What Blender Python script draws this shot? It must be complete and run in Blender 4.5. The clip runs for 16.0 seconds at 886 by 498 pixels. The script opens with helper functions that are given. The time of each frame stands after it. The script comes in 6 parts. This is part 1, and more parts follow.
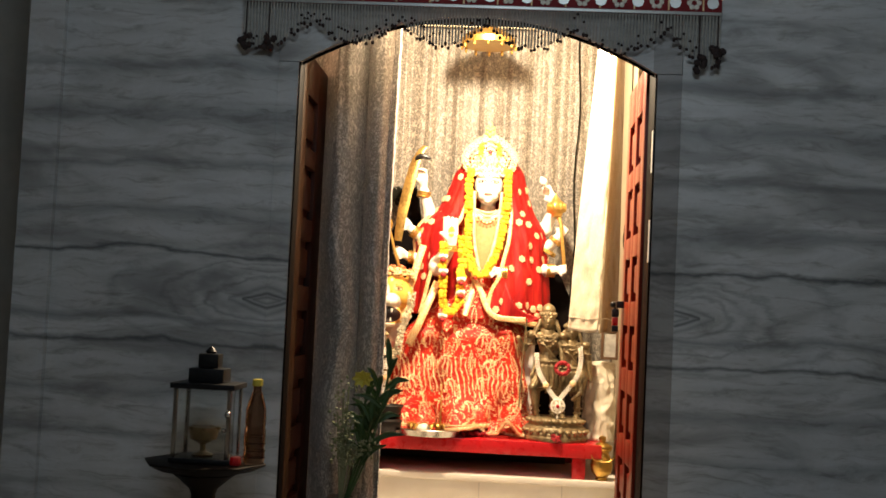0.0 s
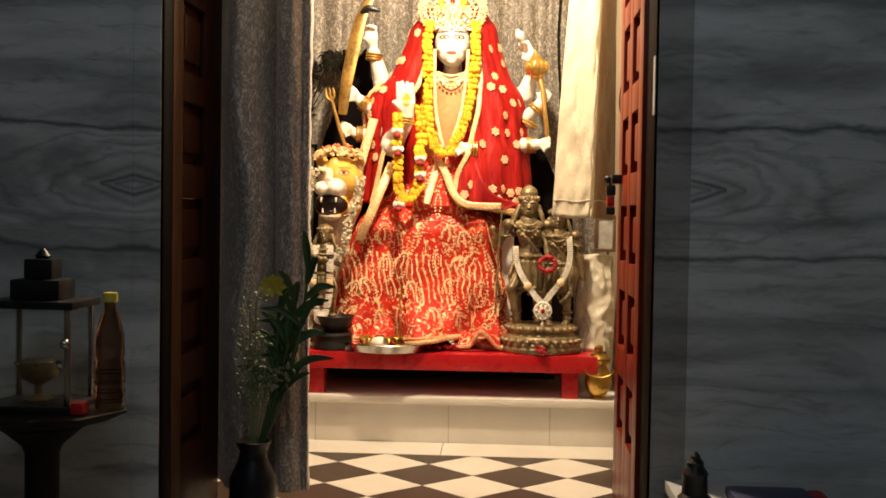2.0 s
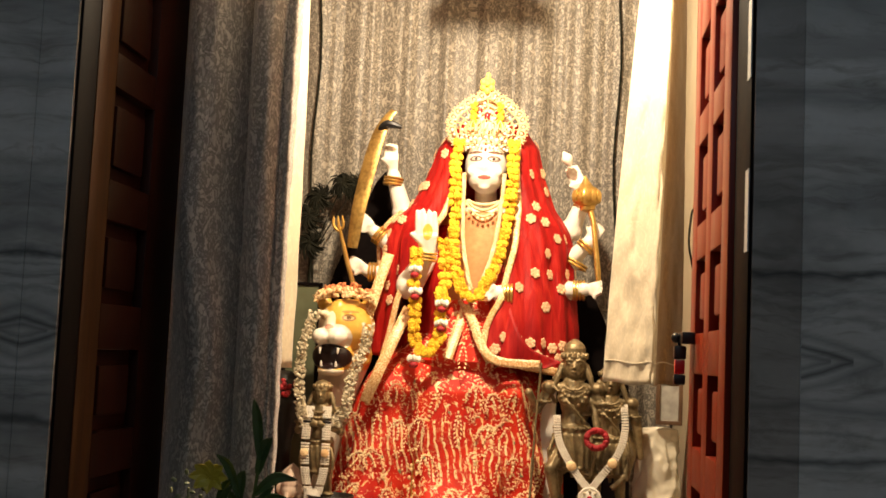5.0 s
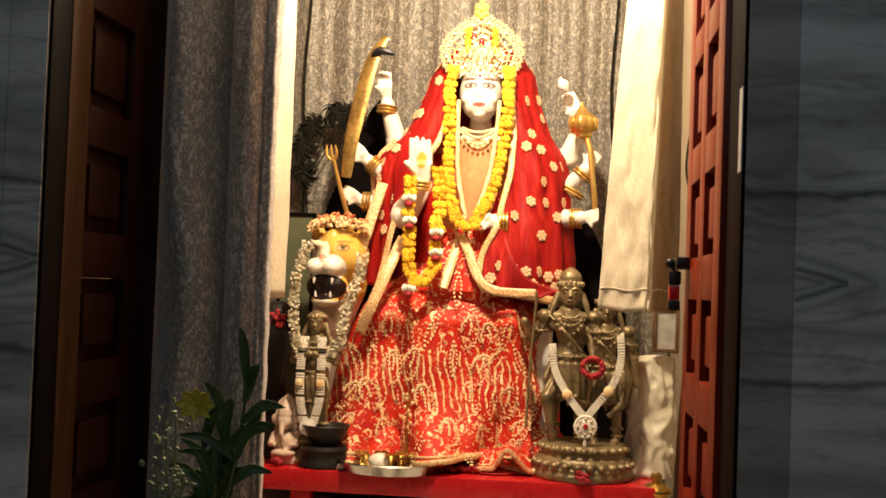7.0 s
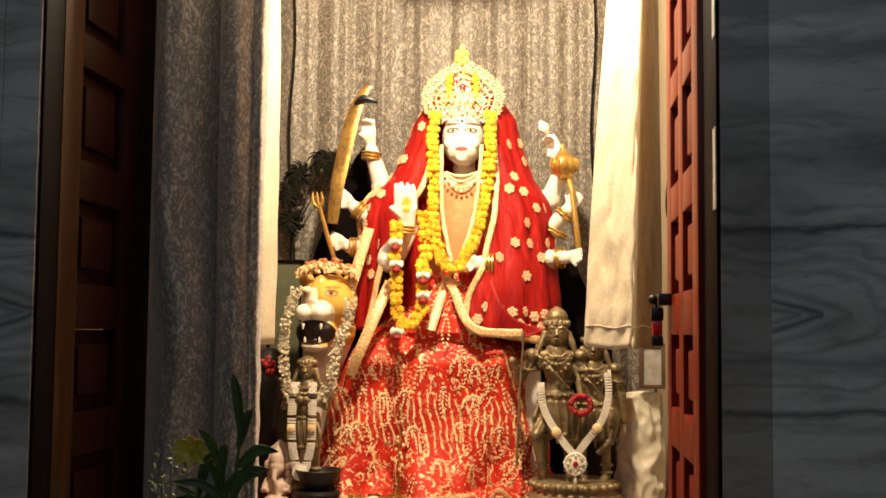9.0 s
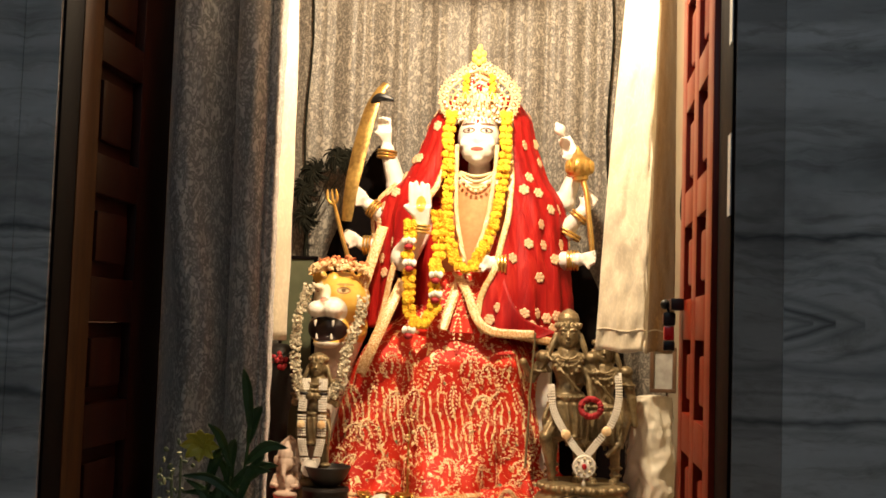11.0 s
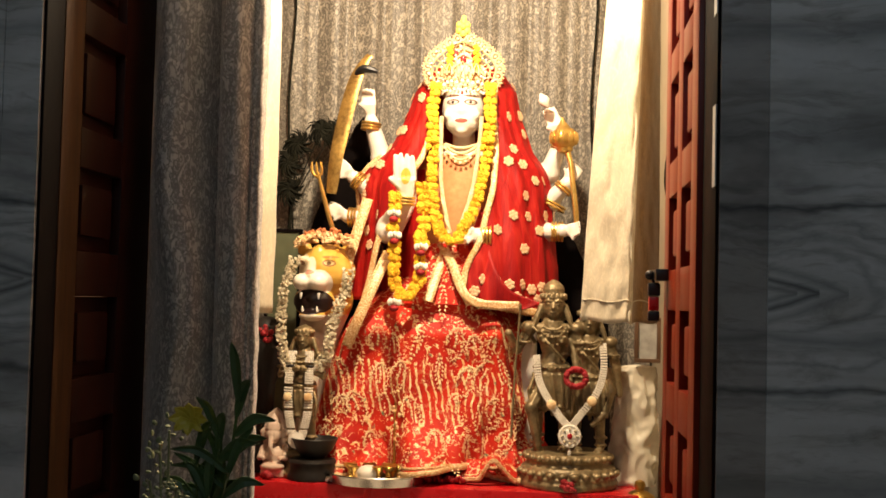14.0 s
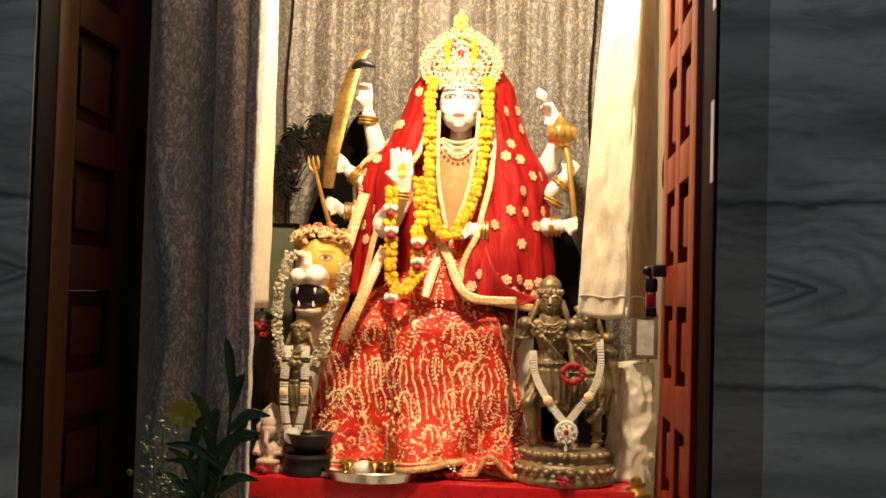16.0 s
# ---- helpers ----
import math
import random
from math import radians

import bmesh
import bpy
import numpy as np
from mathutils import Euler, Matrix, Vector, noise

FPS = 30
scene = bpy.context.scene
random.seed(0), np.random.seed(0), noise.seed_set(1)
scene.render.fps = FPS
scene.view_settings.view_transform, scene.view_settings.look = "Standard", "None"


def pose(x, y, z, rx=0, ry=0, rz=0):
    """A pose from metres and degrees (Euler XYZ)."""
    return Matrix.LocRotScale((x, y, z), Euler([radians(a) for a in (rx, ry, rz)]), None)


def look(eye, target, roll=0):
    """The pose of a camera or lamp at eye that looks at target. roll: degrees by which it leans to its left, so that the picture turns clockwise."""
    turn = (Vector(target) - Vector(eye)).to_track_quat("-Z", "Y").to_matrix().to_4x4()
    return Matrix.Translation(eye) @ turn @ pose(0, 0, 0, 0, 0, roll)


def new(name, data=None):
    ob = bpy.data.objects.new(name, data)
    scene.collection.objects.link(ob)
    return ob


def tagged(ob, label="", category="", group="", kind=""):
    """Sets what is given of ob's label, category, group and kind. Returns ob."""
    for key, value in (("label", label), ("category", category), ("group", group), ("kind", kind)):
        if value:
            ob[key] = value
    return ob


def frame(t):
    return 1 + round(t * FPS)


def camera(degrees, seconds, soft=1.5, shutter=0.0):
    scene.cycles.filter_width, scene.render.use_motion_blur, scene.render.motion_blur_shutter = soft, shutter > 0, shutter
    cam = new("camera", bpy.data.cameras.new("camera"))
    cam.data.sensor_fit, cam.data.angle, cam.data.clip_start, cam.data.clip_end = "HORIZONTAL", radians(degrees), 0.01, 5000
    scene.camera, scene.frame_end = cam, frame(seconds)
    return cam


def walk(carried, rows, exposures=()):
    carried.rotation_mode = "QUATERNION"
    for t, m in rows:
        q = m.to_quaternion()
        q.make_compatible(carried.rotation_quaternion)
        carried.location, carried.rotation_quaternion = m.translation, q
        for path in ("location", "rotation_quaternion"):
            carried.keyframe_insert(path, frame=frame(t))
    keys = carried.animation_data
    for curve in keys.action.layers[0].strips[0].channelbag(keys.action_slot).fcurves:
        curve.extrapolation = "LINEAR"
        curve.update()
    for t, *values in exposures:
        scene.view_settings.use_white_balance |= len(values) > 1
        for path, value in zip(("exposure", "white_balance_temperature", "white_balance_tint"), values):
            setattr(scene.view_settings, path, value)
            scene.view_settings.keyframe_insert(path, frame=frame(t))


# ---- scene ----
# ---- camera and walk ----
cam = camera(42.0, 16.0, 1.7)
PATH = [
    (0, (0.177, -4.35, 1.041), (0.062, -2.356, 1.148), 2.7),
    (0.5, (0.232, -4.06, 1.01), (0.18, -2.063, 1.105), 1.9),
    (1, (0.336, -3.779, 1.02), (0.192, -1.789, 1.163), 2.6),
    (1.5, (0.302, -3.438, 1.013), (0.202, -1.441, 1.054), 2.2),
    (2, (0.299, -3.165, 0.987), (0.192, -1.169, 0.922), 0.9),
    (2.5, (0.382, -2.942, 1.009), (0.146, -0.956, 1.024), 2.2),
    (3, (0.334, -2.677, 0.99), (0.137, -0.686, 0.964), 2.3),
    (3.5, (0.302, -2.486, 1.023), (0.179, -0.492, 1.127), 2.3),
    (6, (0.376, -2.194, 1.043), (0.122, -0.218, 1.225), 2.6),
    (6.5, (0.375, -2.182, 1.032), (0.155, -0.196, 1.101), 2.6),
    (7, (0.378, -2.185, 1.023), (0.167, -0.197, 1.089), 2.1),
    (7.5, (0.387, -2.217, 1.025), (0.212, -0.228, 1.144), 1.4),
    (8, (0.389, -2.227, 1.022), (0.2, -0.241, 1.162), 0.8),
    (8.5, (0.386, -2.241, 1.02), (0.199, -0.255, 1.161), 0.4),
    (11, (0.389, -2.247, 1.025), (0.175, -0.263, 1.162), 1.8),
    (11.5, (0.385, -2.255, 1.028), (0.174, -0.27, 1.152), 1.5),
    (12, (0.39, -2.257, 1.029), (0.192, -0.271, 1.155), 1.0),
    (12.5, (0.392, -2.26, 1.032), (0.197, -0.274, 1.157), 0.8),
    (13, (0.392, -2.257, 1.03), (0.207, -0.269, 1.145), 1.1),
    (13.5, (0.383, -2.259, 1.029), (0.208, -0.269, 1.129), 1.6),
    (14, (0.383, -2.254, 1.027), (0.199, -0.265, 1.115), 1.4),
    (14.5, (0.384, -2.252, 1.028), (0.204, -0.261, 1.112), 1.7),
    (15, (0.386, -2.245, 1.027), (0.216, -0.253, 1.096), 1.7),
    (15.5, (0.387, -2.239, 1.025), (0.212, -0.248, 1.093), 1.5),
    (16, (0.385, -2.239, 1.027), (0.205, -0.249, 1.107), 1.6),
]
EXPOSURES = [(0.0, 0.8), (0.3, 0.4), (0.5, 0.1), (1.0, 0.1), (2.0, 0.15), (3.5, 0.05), (6.0, 0.0), (16.0, 0.0)]
walk(cam, [(t, look(eye, target, roll)) for t, eye, target, roll in PATH], EXPOSURES)

# ---- world and lights ----
world = bpy.data.worlds.new("world")
scene.world = world
world.use_nodes = True
world.node_tree.nodes["Background"].inputs[0].default_value = (0.30, 0.36, 0.45, 1)
world.node_tree.nodes["Background"].inputs[1].default_value = 0.003


def lamp(name, kind, place, target, energy, color, size=0.1, size_y=None):
    data = bpy.data.lights.new(name, kind)
    data.energy, data.color = energy, color
    if kind == "AREA":
        data.size = size
        if size_y:
            data.shape, data.size_y = "RECTANGLE", size_y
    else:
        data.shadow_soft_size = size
    ob = new(name, data)
    ob.matrix_world = look(place, target)
    return ob


LAMP = (0.03, 1.06, 2.58)
lamp("shrine_lamp_light", "POINT", LAMP, (0.03, 2.1, 1.3), 246, (1.0, 0.79, 0.53), 0.05)
# cool fill for the hall, added where the real source is unseen
lamp("hall_fill_light", "AREA", (0.30, -3.5, 3.02), (0.2, 0.0, 1.35), 11.8, (0.74, 0.89, 1.0), 1.2, 0.08)

# ---- materials ----


class Nodes:
    """A small builder of node materials."""

    def __init__(self, name):
        self.m = bpy.data.materials.new(name)
        self.m.use_nodes = True
        self.t = self.m.node_tree
        self.b = self.t.nodes["Principled BSDF"]

    def n(self, kind, operation="", data_type="", blend_type=""):
        node = self.t.nodes.new(kind)
        if operation:
            node.operation = operation
        if data_type:
            node.data_type = data_type
        if blend_type:
            node.blend_type = blend_type
        return node

    def link(self, a, b):
        self.t.links.new(a, b)

    def put(self, socket, v):
        if isinstance(v, (int, float)):
            socket.default_value = v
        elif isinstance(v, (tuple, list)):
            socket.default_value = (*v, 1) if len(v) == 3 and socket.type == "RGBA" else v
        else:
            self.link(v, socket)

    def math(self, op, a, b=0.0, c=None):
        node = self.n("ShaderNodeMath", operation=op)
        self.put(node.inputs[0], a)
        self.put(node.inputs[1], b)
        if c is not None:
            self.put(node.inputs[2], c)
        return node.outputs[0]

    def coords(self, scale=(1, 1, 1), which="Object"):
        tc = self.n("ShaderNodeTexCoord")
        mp = self.n("ShaderNodeMapping")
        mp.inputs["Scale"].default_value = scale
        self.link(tc.outputs[which], mp.inputs[0])
        return mp.outputs[0]

    def noise(self, vec, scale, detail=4, rough=0.55, distort=0.0):
        node = self.n("ShaderNodeTexNoise")
        self.link(vec, node.inputs["Vector"])
        node.inputs["Scale"].default_value = scale
        node.inputs["Detail"].default_value = detail
        node.inputs["Roughness"].default_value = rough
        node.inputs["Distortion"].default_value = distort
        return node.outputs["Fac"]

    def ramp(self, fac, stops):
        node = self.n("ShaderNodeValToRGB")
        e = node.color_ramp.elements
        while len(e) < len(stops):
            e.new(0.5)
        for el, (p, c) in zip(e, stops):
            el.position, el.color = p, (*c, 1) if len(c) == 3 else c
        self.link(fac, node.inputs[0])
        return node.outputs[0]

    def mix(self, fac, a, b, mode="MIX"):
        node = self.n("ShaderNodeMix", data_type="RGBA", blend_type=mode)
        self.put(node.inputs["Factor"], fac)
        self.put(node.inputs["A"], a)
        self.put(node.inputs["B"], b)
        return node.outputs["Result"]

    def sep(self, vec):
        node = self.n("ShaderNodeSeparateXYZ")
        self.link(vec, node.inputs[0])
        return node.outputs

    def bump(self, height, strength=0.3, distance=0.005):
        node = self.n("ShaderNodeBump")
        node.inputs["Strength"].default_value = strength
        node.inputs["Distance"].default_value = distance
        self.link(height, node.inputs["Height"])
        self.link(node.outputs[0], self.b.inputs["Normal"])

    def base(self, color, rough=0.5, metal=0.0, **more):
        self.put(self.b.inputs["Base Color"], color)
        self.put(self.b.inputs["Roughness"], rough)
        self.put(self.b.inputs["Metallic"], metal)
        for k, v in more.items():
            self.put(self.b.inputs[k.replace("_", " ")], v)
        return self.m


def plain(name, c1, c2, rough=0.5, metal=0.0, scale=30, bump=0.15, rough2=None, **more):
    """Two tones of one surface, mixed by coarse and fine noise, with a fine relief."""
    k = Nodes(name)
    v = k.coords()
    f = k.noise(v, scale, 5)
    g = k.noise(v, scale * 0.13, 3)
    mixv = k.math("MULTIPLY_ADD", g, 0.6, k.math("MULTIPLY", f, 0.4))
    col = k.ramp(mixv, [(0.32, c1), (0.68, c2)])
    r = k.math("MULTIPLY_ADD", f, (rough2 if rough2 is not None else rough + 0.12) - rough, rough)
    if bump:
        k.bump(f, bump, 0.003)
    return k.base(col, r, metal, **more)


def marble_material():
    """Grey marble, cut so that the dark wavy veins mirror each other at the joints beside the doorway."""
    k = Nodes("grey_veined_marble")
    tc = k.n("ShaderNodeTexCoord")
    xyz = k.sep(tc.outputs["Object"])
    x, z = xyz[0], xyz[2]
    dr = k.math("ABSOLUTE", k.math("SUBTRACT", x, 0.80))
    dl = k.math("ABSOLUTE", k.math("ADD", x, 0.735))
    d = k.math("MINIMUM", dr, dl)
    side = k.math("GREATER_THAN", x, 0.0)
    comb = k.n("ShaderNodeCombineXYZ")
    k.put(comb.inputs[0], k.math("MULTIPLY", d, 0.9))
    k.put(comb.inputs[1], k.math("MULTIPLY", side, 3.7))
    k.put(comb.inputs[2], k.math("MULTIPLY", z, 2.2))
    slow = k.noise(comb.outputs[0], 1.6, 2, 0.5)
    mid = k.noise(comb.outputs[0], 4.5, 4, 0.6)
    comb2 = k.n("ShaderNodeCombineXYZ")
    k.put(comb2.inputs[0], k.math("MULTIPLY", d, 2.0))
    k.put(comb2.inputs[1], k.math("MULTIPLY", side, 5.1))
    k.put(comb2.inputs[2], k.math("MULTIPLY", z, 7.5))
    bands = k.noise(comb2.outputs[0], 0.8, 4, 0.55, 0.9)
    wav = k.math("MULTIPLY_ADD", k.math("SUBTRACT", slow, 0.5), 0.16,
                 k.math("MULTIPLY", k.math("SUBTRACT", mid, 0.5), 0.07))
    zz = k.math("ADD", z, wav)
    dark = None
    for z0, half, amt in ((1.215, 0.006, 1.0), (0.878, 0.006, 0.9), (1.36, 0.02, 0.45), (1.56, 0.012, 0.5),
                          (1.74, 0.03, 0.5), (0.965, 0.012, 0.6), (1.93, 0.014, 0.45), (0.70, 0.02, 0.5), (0.52, 0.015, 0.45)):
        a = k.math("ABSOLUTE", k.math("SUBTRACT", zz, z0))
        line = k.math("MULTIPLY", k.math("SUBTRACT", 1.0, k.math("MINIMUM", k.math("DIVIDE", a, half * 2.2), 1.0)), amt)
        dark = line if dark is None else k.math("MAXIMUM", dark, line)
    zw = k.math("ABSOLUTE", k.math("SUBTRACT", k.math("MULTIPLY_ADD", wav, 0.35, z), 1.052))
    for peak, slope, reach, thick, amt in ((0.026, 0.27, 0.096, 0.009, 0.95), (0.050, 0.33, 0.15, 0.013, 0.5), (0.012, 0.22, 0.055, 0.008, 0.6)):
        tip = k.math("MAXIMUM", k.math("SUBTRACT", peak, k.math("MULTIPLY", d, slope)), 0.0)
        a = k.math("ABSOLUTE", k.math("SUBTRACT", zw, tip))
        line = k.math("MULTIPLY", k.math("SUBTRACT", 1.0, k.math("MINIMUM", k.math("DIVIDE", a, thick), 1.0)), k.math("LESS_THAN", d, reach))
        line = k.math("MULTIPLY", line, k.math("MAXIMUM", k.math("GREATER_THAN", x, 0.80), k.math("LESS_THAN", x, 0.0)))
        dark = k.math("MAXIMUM", dark, k.math("MULTIPLY", line, amt))
    # wide oval growth lines round the pointed figure
    oval = k.math("SQRT", k.math("MULTIPLY_ADD", k.math("MULTIPLY", d, d), 0.12, k.math("MULTIPLY", zw, zw)))
    oval = k.math("ADD", oval, k.math("MULTIPLY", k.math("SUBTRACT", mid, 0.5), 0.10))
    for r0, thick, amt in ((0.075, 0.009, 0.55), (0.105, 0.016, 0.45), (0.135, 0.008, 0.5), (0.215, 0.014, 0.4)):
        a = k.math("ABSOLUTE", k.math("SUBTRACT", oval, r0))
        line = k.math("MULTIPLY", k.math("SUBTRACT", 1.0, k.math("MINIMUM", k.math("DIVIDE", a, thick), 1.0)), amt)
        dark = k.math("MAXIMUM", dark, k.math("MULTIPLY", line, k.math("MULTIPLY_ADD", slow, 1.2, 0.2)))
    body = k.ramp(bands, [(0.28, (0.25, 0.25, 0.25)), (0.40, (0.36, 0.36, 0.36)), (0.48, (0.50, 0.51, 0.51)), (0.60, (0.60, 0.61, 0.62)), (0.75, (0.46, 0.46, 0.46))])
    fine = k.noise(tc.outputs["Object"], 60, 4)
    comb3 = k.n("ShaderNodeCombineXYZ")
    k.put(comb3.inputs[0], k.math("MULTIPLY", d, 5.0))
    k.put(comb3.inputs[1], k.math("MULTIPLY", side, 9.0))
    k.put(comb3.inputs[2], k.math("MULTIPLY", zz, 34.0))
    streak = k.noise(comb3.outputs[0], 1.0, 6, 0.7, 0.8)
    body = k.mix(k.ramp(streak, [(0.50, (0, 0, 0)), (0.70, (0.7, 0.7, 0.7))]), body, (0.19, 0.175, 0.155))
    body = k.mix(k.math("MULTIPLY", fine, 0.30), body, (0.30, 0.30, 0.31))
    col = k.mix(k.math("MULTIPLY", dark, 0.85), body, (0.055, 0.06, 0.065))
    # the narrow slabs beside the doorway are of a browner, darker stone
    narrow = k.math("MULTIPLY", k.math("GREATER_THAN", x, 0.69), k.math("LESS_THAN", x, 0.7996))
    col = k.mix(narrow, col, k.mix(1.0, col, (0.60, 0.56, 0.54), "MULTIPLY"))
    return k.base(col, k.math("MULTIPLY_ADD", fine, 0.15, 0.32), 0.0)


def brocade_material(name, c1, c2, sheen=0.3, thin=0.06):
    """Silver-beige brocade with a small broken woven figure."""
    k = Nodes(name)
    v = k.coords()
    tc = k.coords((1, 1, 0.55))
    f = k.noise(tc, 130, 3, 0.7)
    w1 = k.noise(tc, 46, 2, 0.6, 1.8)
    thread = k.noise(k.coords((1, 1, 0.06)), 420, 2)
    patt = k.math("MULTIPLY_ADD", w1, 0.7, k.math("MULTIPLY", f, 0.3))
    col = k.ramp(patt, [(0.42, c1), (0.48, c2), (0.53, c2), (0.60, tuple(0.8 * c for c in c1))])
    col = k.mix(k.math("MULTIPLY", k.noise(v, 6, 3), 0.35), col, tuple(0.8 * c for c in c1))
    k.bump(k.math("ADD", k.math("MULTIPLY", patt, 1.0), k.math("MULTIPLY", thread, 0.4)), 0.45, 0.002)
    m = k.base(col, 0.52, 0.0, Sheen_Weight=sheen)
    tr = k.n("ShaderNodeBsdfTranslucent")
    k.put(tr.inputs[0], col)
    mx_ = k.n("ShaderNodeMixShader")
    mx_.inputs[0].default_value = thin
    k.link(k.b.outputs[0], mx_.inputs[1])
    k.link(tr.outputs[0], mx_.inputs[2])
    k.link(mx_.outputs[0], k.t.nodes["Material Output"].inputs[0])
    return m


def wood_material(name, c1, c2, rough):
    k = Nodes(name)
    v = k.coords((9, 9, 0.7))
    g = k.noise(v, 6, 6, 0.6, 0.8)
    s = k.noise(k.coords(), 3, 3)
    col = k.mix(k.math("MULTIPLY", s, 0.5), k.ramp(g, [(0.3, c1), (0.7, c2)]), c1)
    k.bump(g, 0.12, 0.002)
    return k.base(col, k.math("MULTIPLY_ADD", g, 0.2, rough), 0.0, Specular_IOR_Level=0.12)


def skirt_material():
    """Red cloth with gold thread: upright rows of beads and scattered sprigs."""
    k = Nodes("red_gold_embroidered_cloth")
    v = k.coords()
    xyz = k.sep(v)
    wob = k.noise(v, 9, 2)
    xs = k.math("MULTIPLY_ADD", xyz[2], 0.16, k.math("MULTIPLY_ADD", wob, 0.05, xyz[0]))
    stripe = k.math("ABSOLUTE", k.math("SUBTRACT", k.math("FRACT", k.math("MULTIPLY", xs, 38)), 0.5))
    mid_z = k.math("ABSOLUTE", k.math("SUBTRACT", k.math("MULTIPLY_ADD", k.noise(k.coords((1, 1, 0.3)), 7, 2), 0.30, xyz[2]), 0.83))
    zone = k.math("LESS_THAN", mid_z, 0.085)
    st = k.math("MULTIPLY", k.math("LESS_THAN", stripe, 0.15), zone)
    beads = k.math("GREATER_THAN", k.noise(v, 110, 3), 0.44)
    sprig = k.math("MULTIPLY", k.math("GREATER_THAN", k.noise(v, 30, 3, 0.7, 1.4), 0.56), k.math("SUBTRACT", 1.0, k.math("MULTIPLY", zone, 0.8)))
    speck = k.math("GREATER_THAN", k.noise(v, 90, 2, 0.6), 0.70)
    gold = k.math("MINIMUM", k.math("ADD", k.math("MULTIPLY", st, beads), k.math("ADD", k.math("MULTIPLY", sprig, beads), k.math("MULTIPLY", speck, 0.7))), 1.0)
    red = k.ramp(k.noise(v, 12, 4), [(0.3, (0.40, 0.007, 0.004)), (0.7, (0.66, 0.032, 0.010))])
    green = k.math("GREATER_THAN", k.noise(v, 26, 1), 0.68)
    thread = k.mix(green, k.ramp(k.noise(v, 70, 2), [(0.35, (0.86, 0.50, 0.20)), (0.65, (0.96, 0.80, 0.48))]), (0.16, 0.24, 0.13))
    col = k.mix(gold, red, thread)
    k.bump(gold, 0.5, 0.003)
    return k.base(col, k.math("MULTIPLY_ADD", gold, -0.15, 0.60), 0.0, Specular_IOR_Level=0.3)


def spot(k, xyz, cx, cz, rx, rz):
    """1 inside an upright ellipse of the front, 0 outside."""
    a = k.math("DIVIDE", k.math("SUBTRACT", xyz[0], cx), rx)
    b = k.math("DIVIDE", k.math("SUBTRACT", xyz[2], cz), rz)
    return k.math("LESS_THAN", k.math("ADD", k.math("MULTIPLY", a, a), k.math("MULTIPLY", b, b)), 1.0)


def front_only(k, xyz, y0):
    return k.math("LESS_THAN", xyz[1], y0)


def statue_material():
    """White polished marble with a few painted touches on the carved face and palms."""
    k = Nodes("painted_white_marble")
    v = k.coords()
    xyz = k.sep(v)
    col = k.ramp(k.noise(v, 14, 4), [(0.3, (0.74, 0.68, 0.60)), (0.7, (0.83, 0.79, 0.72))])
    fr = front_only(k, xyz, 2.06)
    for cx, cz, rx, rz, c in ((0.013, 1.766, 0.025, 0.0115, (0.12, 0.07, 0.06)), (0.079, 1.766, 0.025, 0.0115, (0.12, 0.07, 0.06)),
                              (0.013, 1.7645, 0.018, 0.0062, (0.62, 0.56, 0.50)), (0.079, 1.7645, 0.018, 0.0062, (0.62, 0.56, 0.50)),
                              (0.013, 1.765, 0.006, 0.0055, (0.04, 0.02, 0.02)), (0.079, 1.765, 0.006, 0.0055, (0.04, 0.02, 0.02)),
                              (0.010, 1.790, 0.029, 0.0055, (0.16, 0.09, 0.07)), (0.082, 1.790, 0.029, 0.0055, (0.16, 0.09, 0.07)),
                              (0.046, 1.695, 0.024, 0.0085, (0.52, 0.10, 0.08)), (0.046, 1.803, 0.005, 0.011, (0.55, 0.05, 0.05))):
        col = k.mix(k.math("MULTIPLY", spot(k, xyz, cx, cz, rx, rz), fr), col, c)
    palm = k.math("MULTIPLY", spot(k, xyz, -0.14, 1.47, 0.018, 0.03), front_only(k, xyz, 1.9))
    col = k.mix(palm, col, (0.75, 0.45, 0.08))
    return k.base(col, 0.28, 0.0, Subsurface_Weight=0.08, Subsurface_Radius=(0.02, 0.012, 0.008), Subsurface_Scale=0.3)


def lion_material():
    k = Nodes("painted_lion_stone")
    v = k.coords()
    xyz = k.sep(v)
    col = k.ramp(k.noise(v, 25, 3), [(0.3, (0.62, 0.34, 0.05)), (0.7, (0.72, 0.46, 0.10))])
    fr = front_only(k, xyz, 1.97)
    col = k.mix(k.math("LESS_THAN", xyz[2], 0.962), col, (0.66, 0.60, 0.50))
    for cx, cz, rx, rz, c in ((-0.512, 1.080, 0.042, 0.044, (0.82, 0.76, 0.66)), (-0.446, 1.080, 0.048, 0.046, (0.82, 0.76, 0.66)), (-0.478, 1.135, 0.020, 0.038, (0.80, 0.70, 0.54)),
                              (-0.480, 1.116, 0.017, 0.009, (0.55, 0.25, 0.18)), (-0.472, 1.008, 0.076, 0.046, (0.012, 0.004, 0.004)),
                              (-0.530, 1.150, 0.045, 0.040, (0.78, 0.66, 0.46)), (-0.412, 1.150, 0.024, 0.013, (0.30, 0.15, 0.05)), (-0.412, 1.150, 0.018, 0.008, (0.62, 0.45, 0.22)), (-0.412, 1.150, 0.008, 0.007, (0.16, 0.08, 0.03)), (-0.515, 1.150, 0.013, 0.008, (0.30, 0.16, 0.08)), (-0.410, 1.172, 0.030, 0.005, (0.42, 0.20, 0.05))):
        col = k.mix(k.math("MULTIPLY", spot(k, xyz, cx, cz, rx, rz), fr), col, c)
    return k.base(col, 0.35)


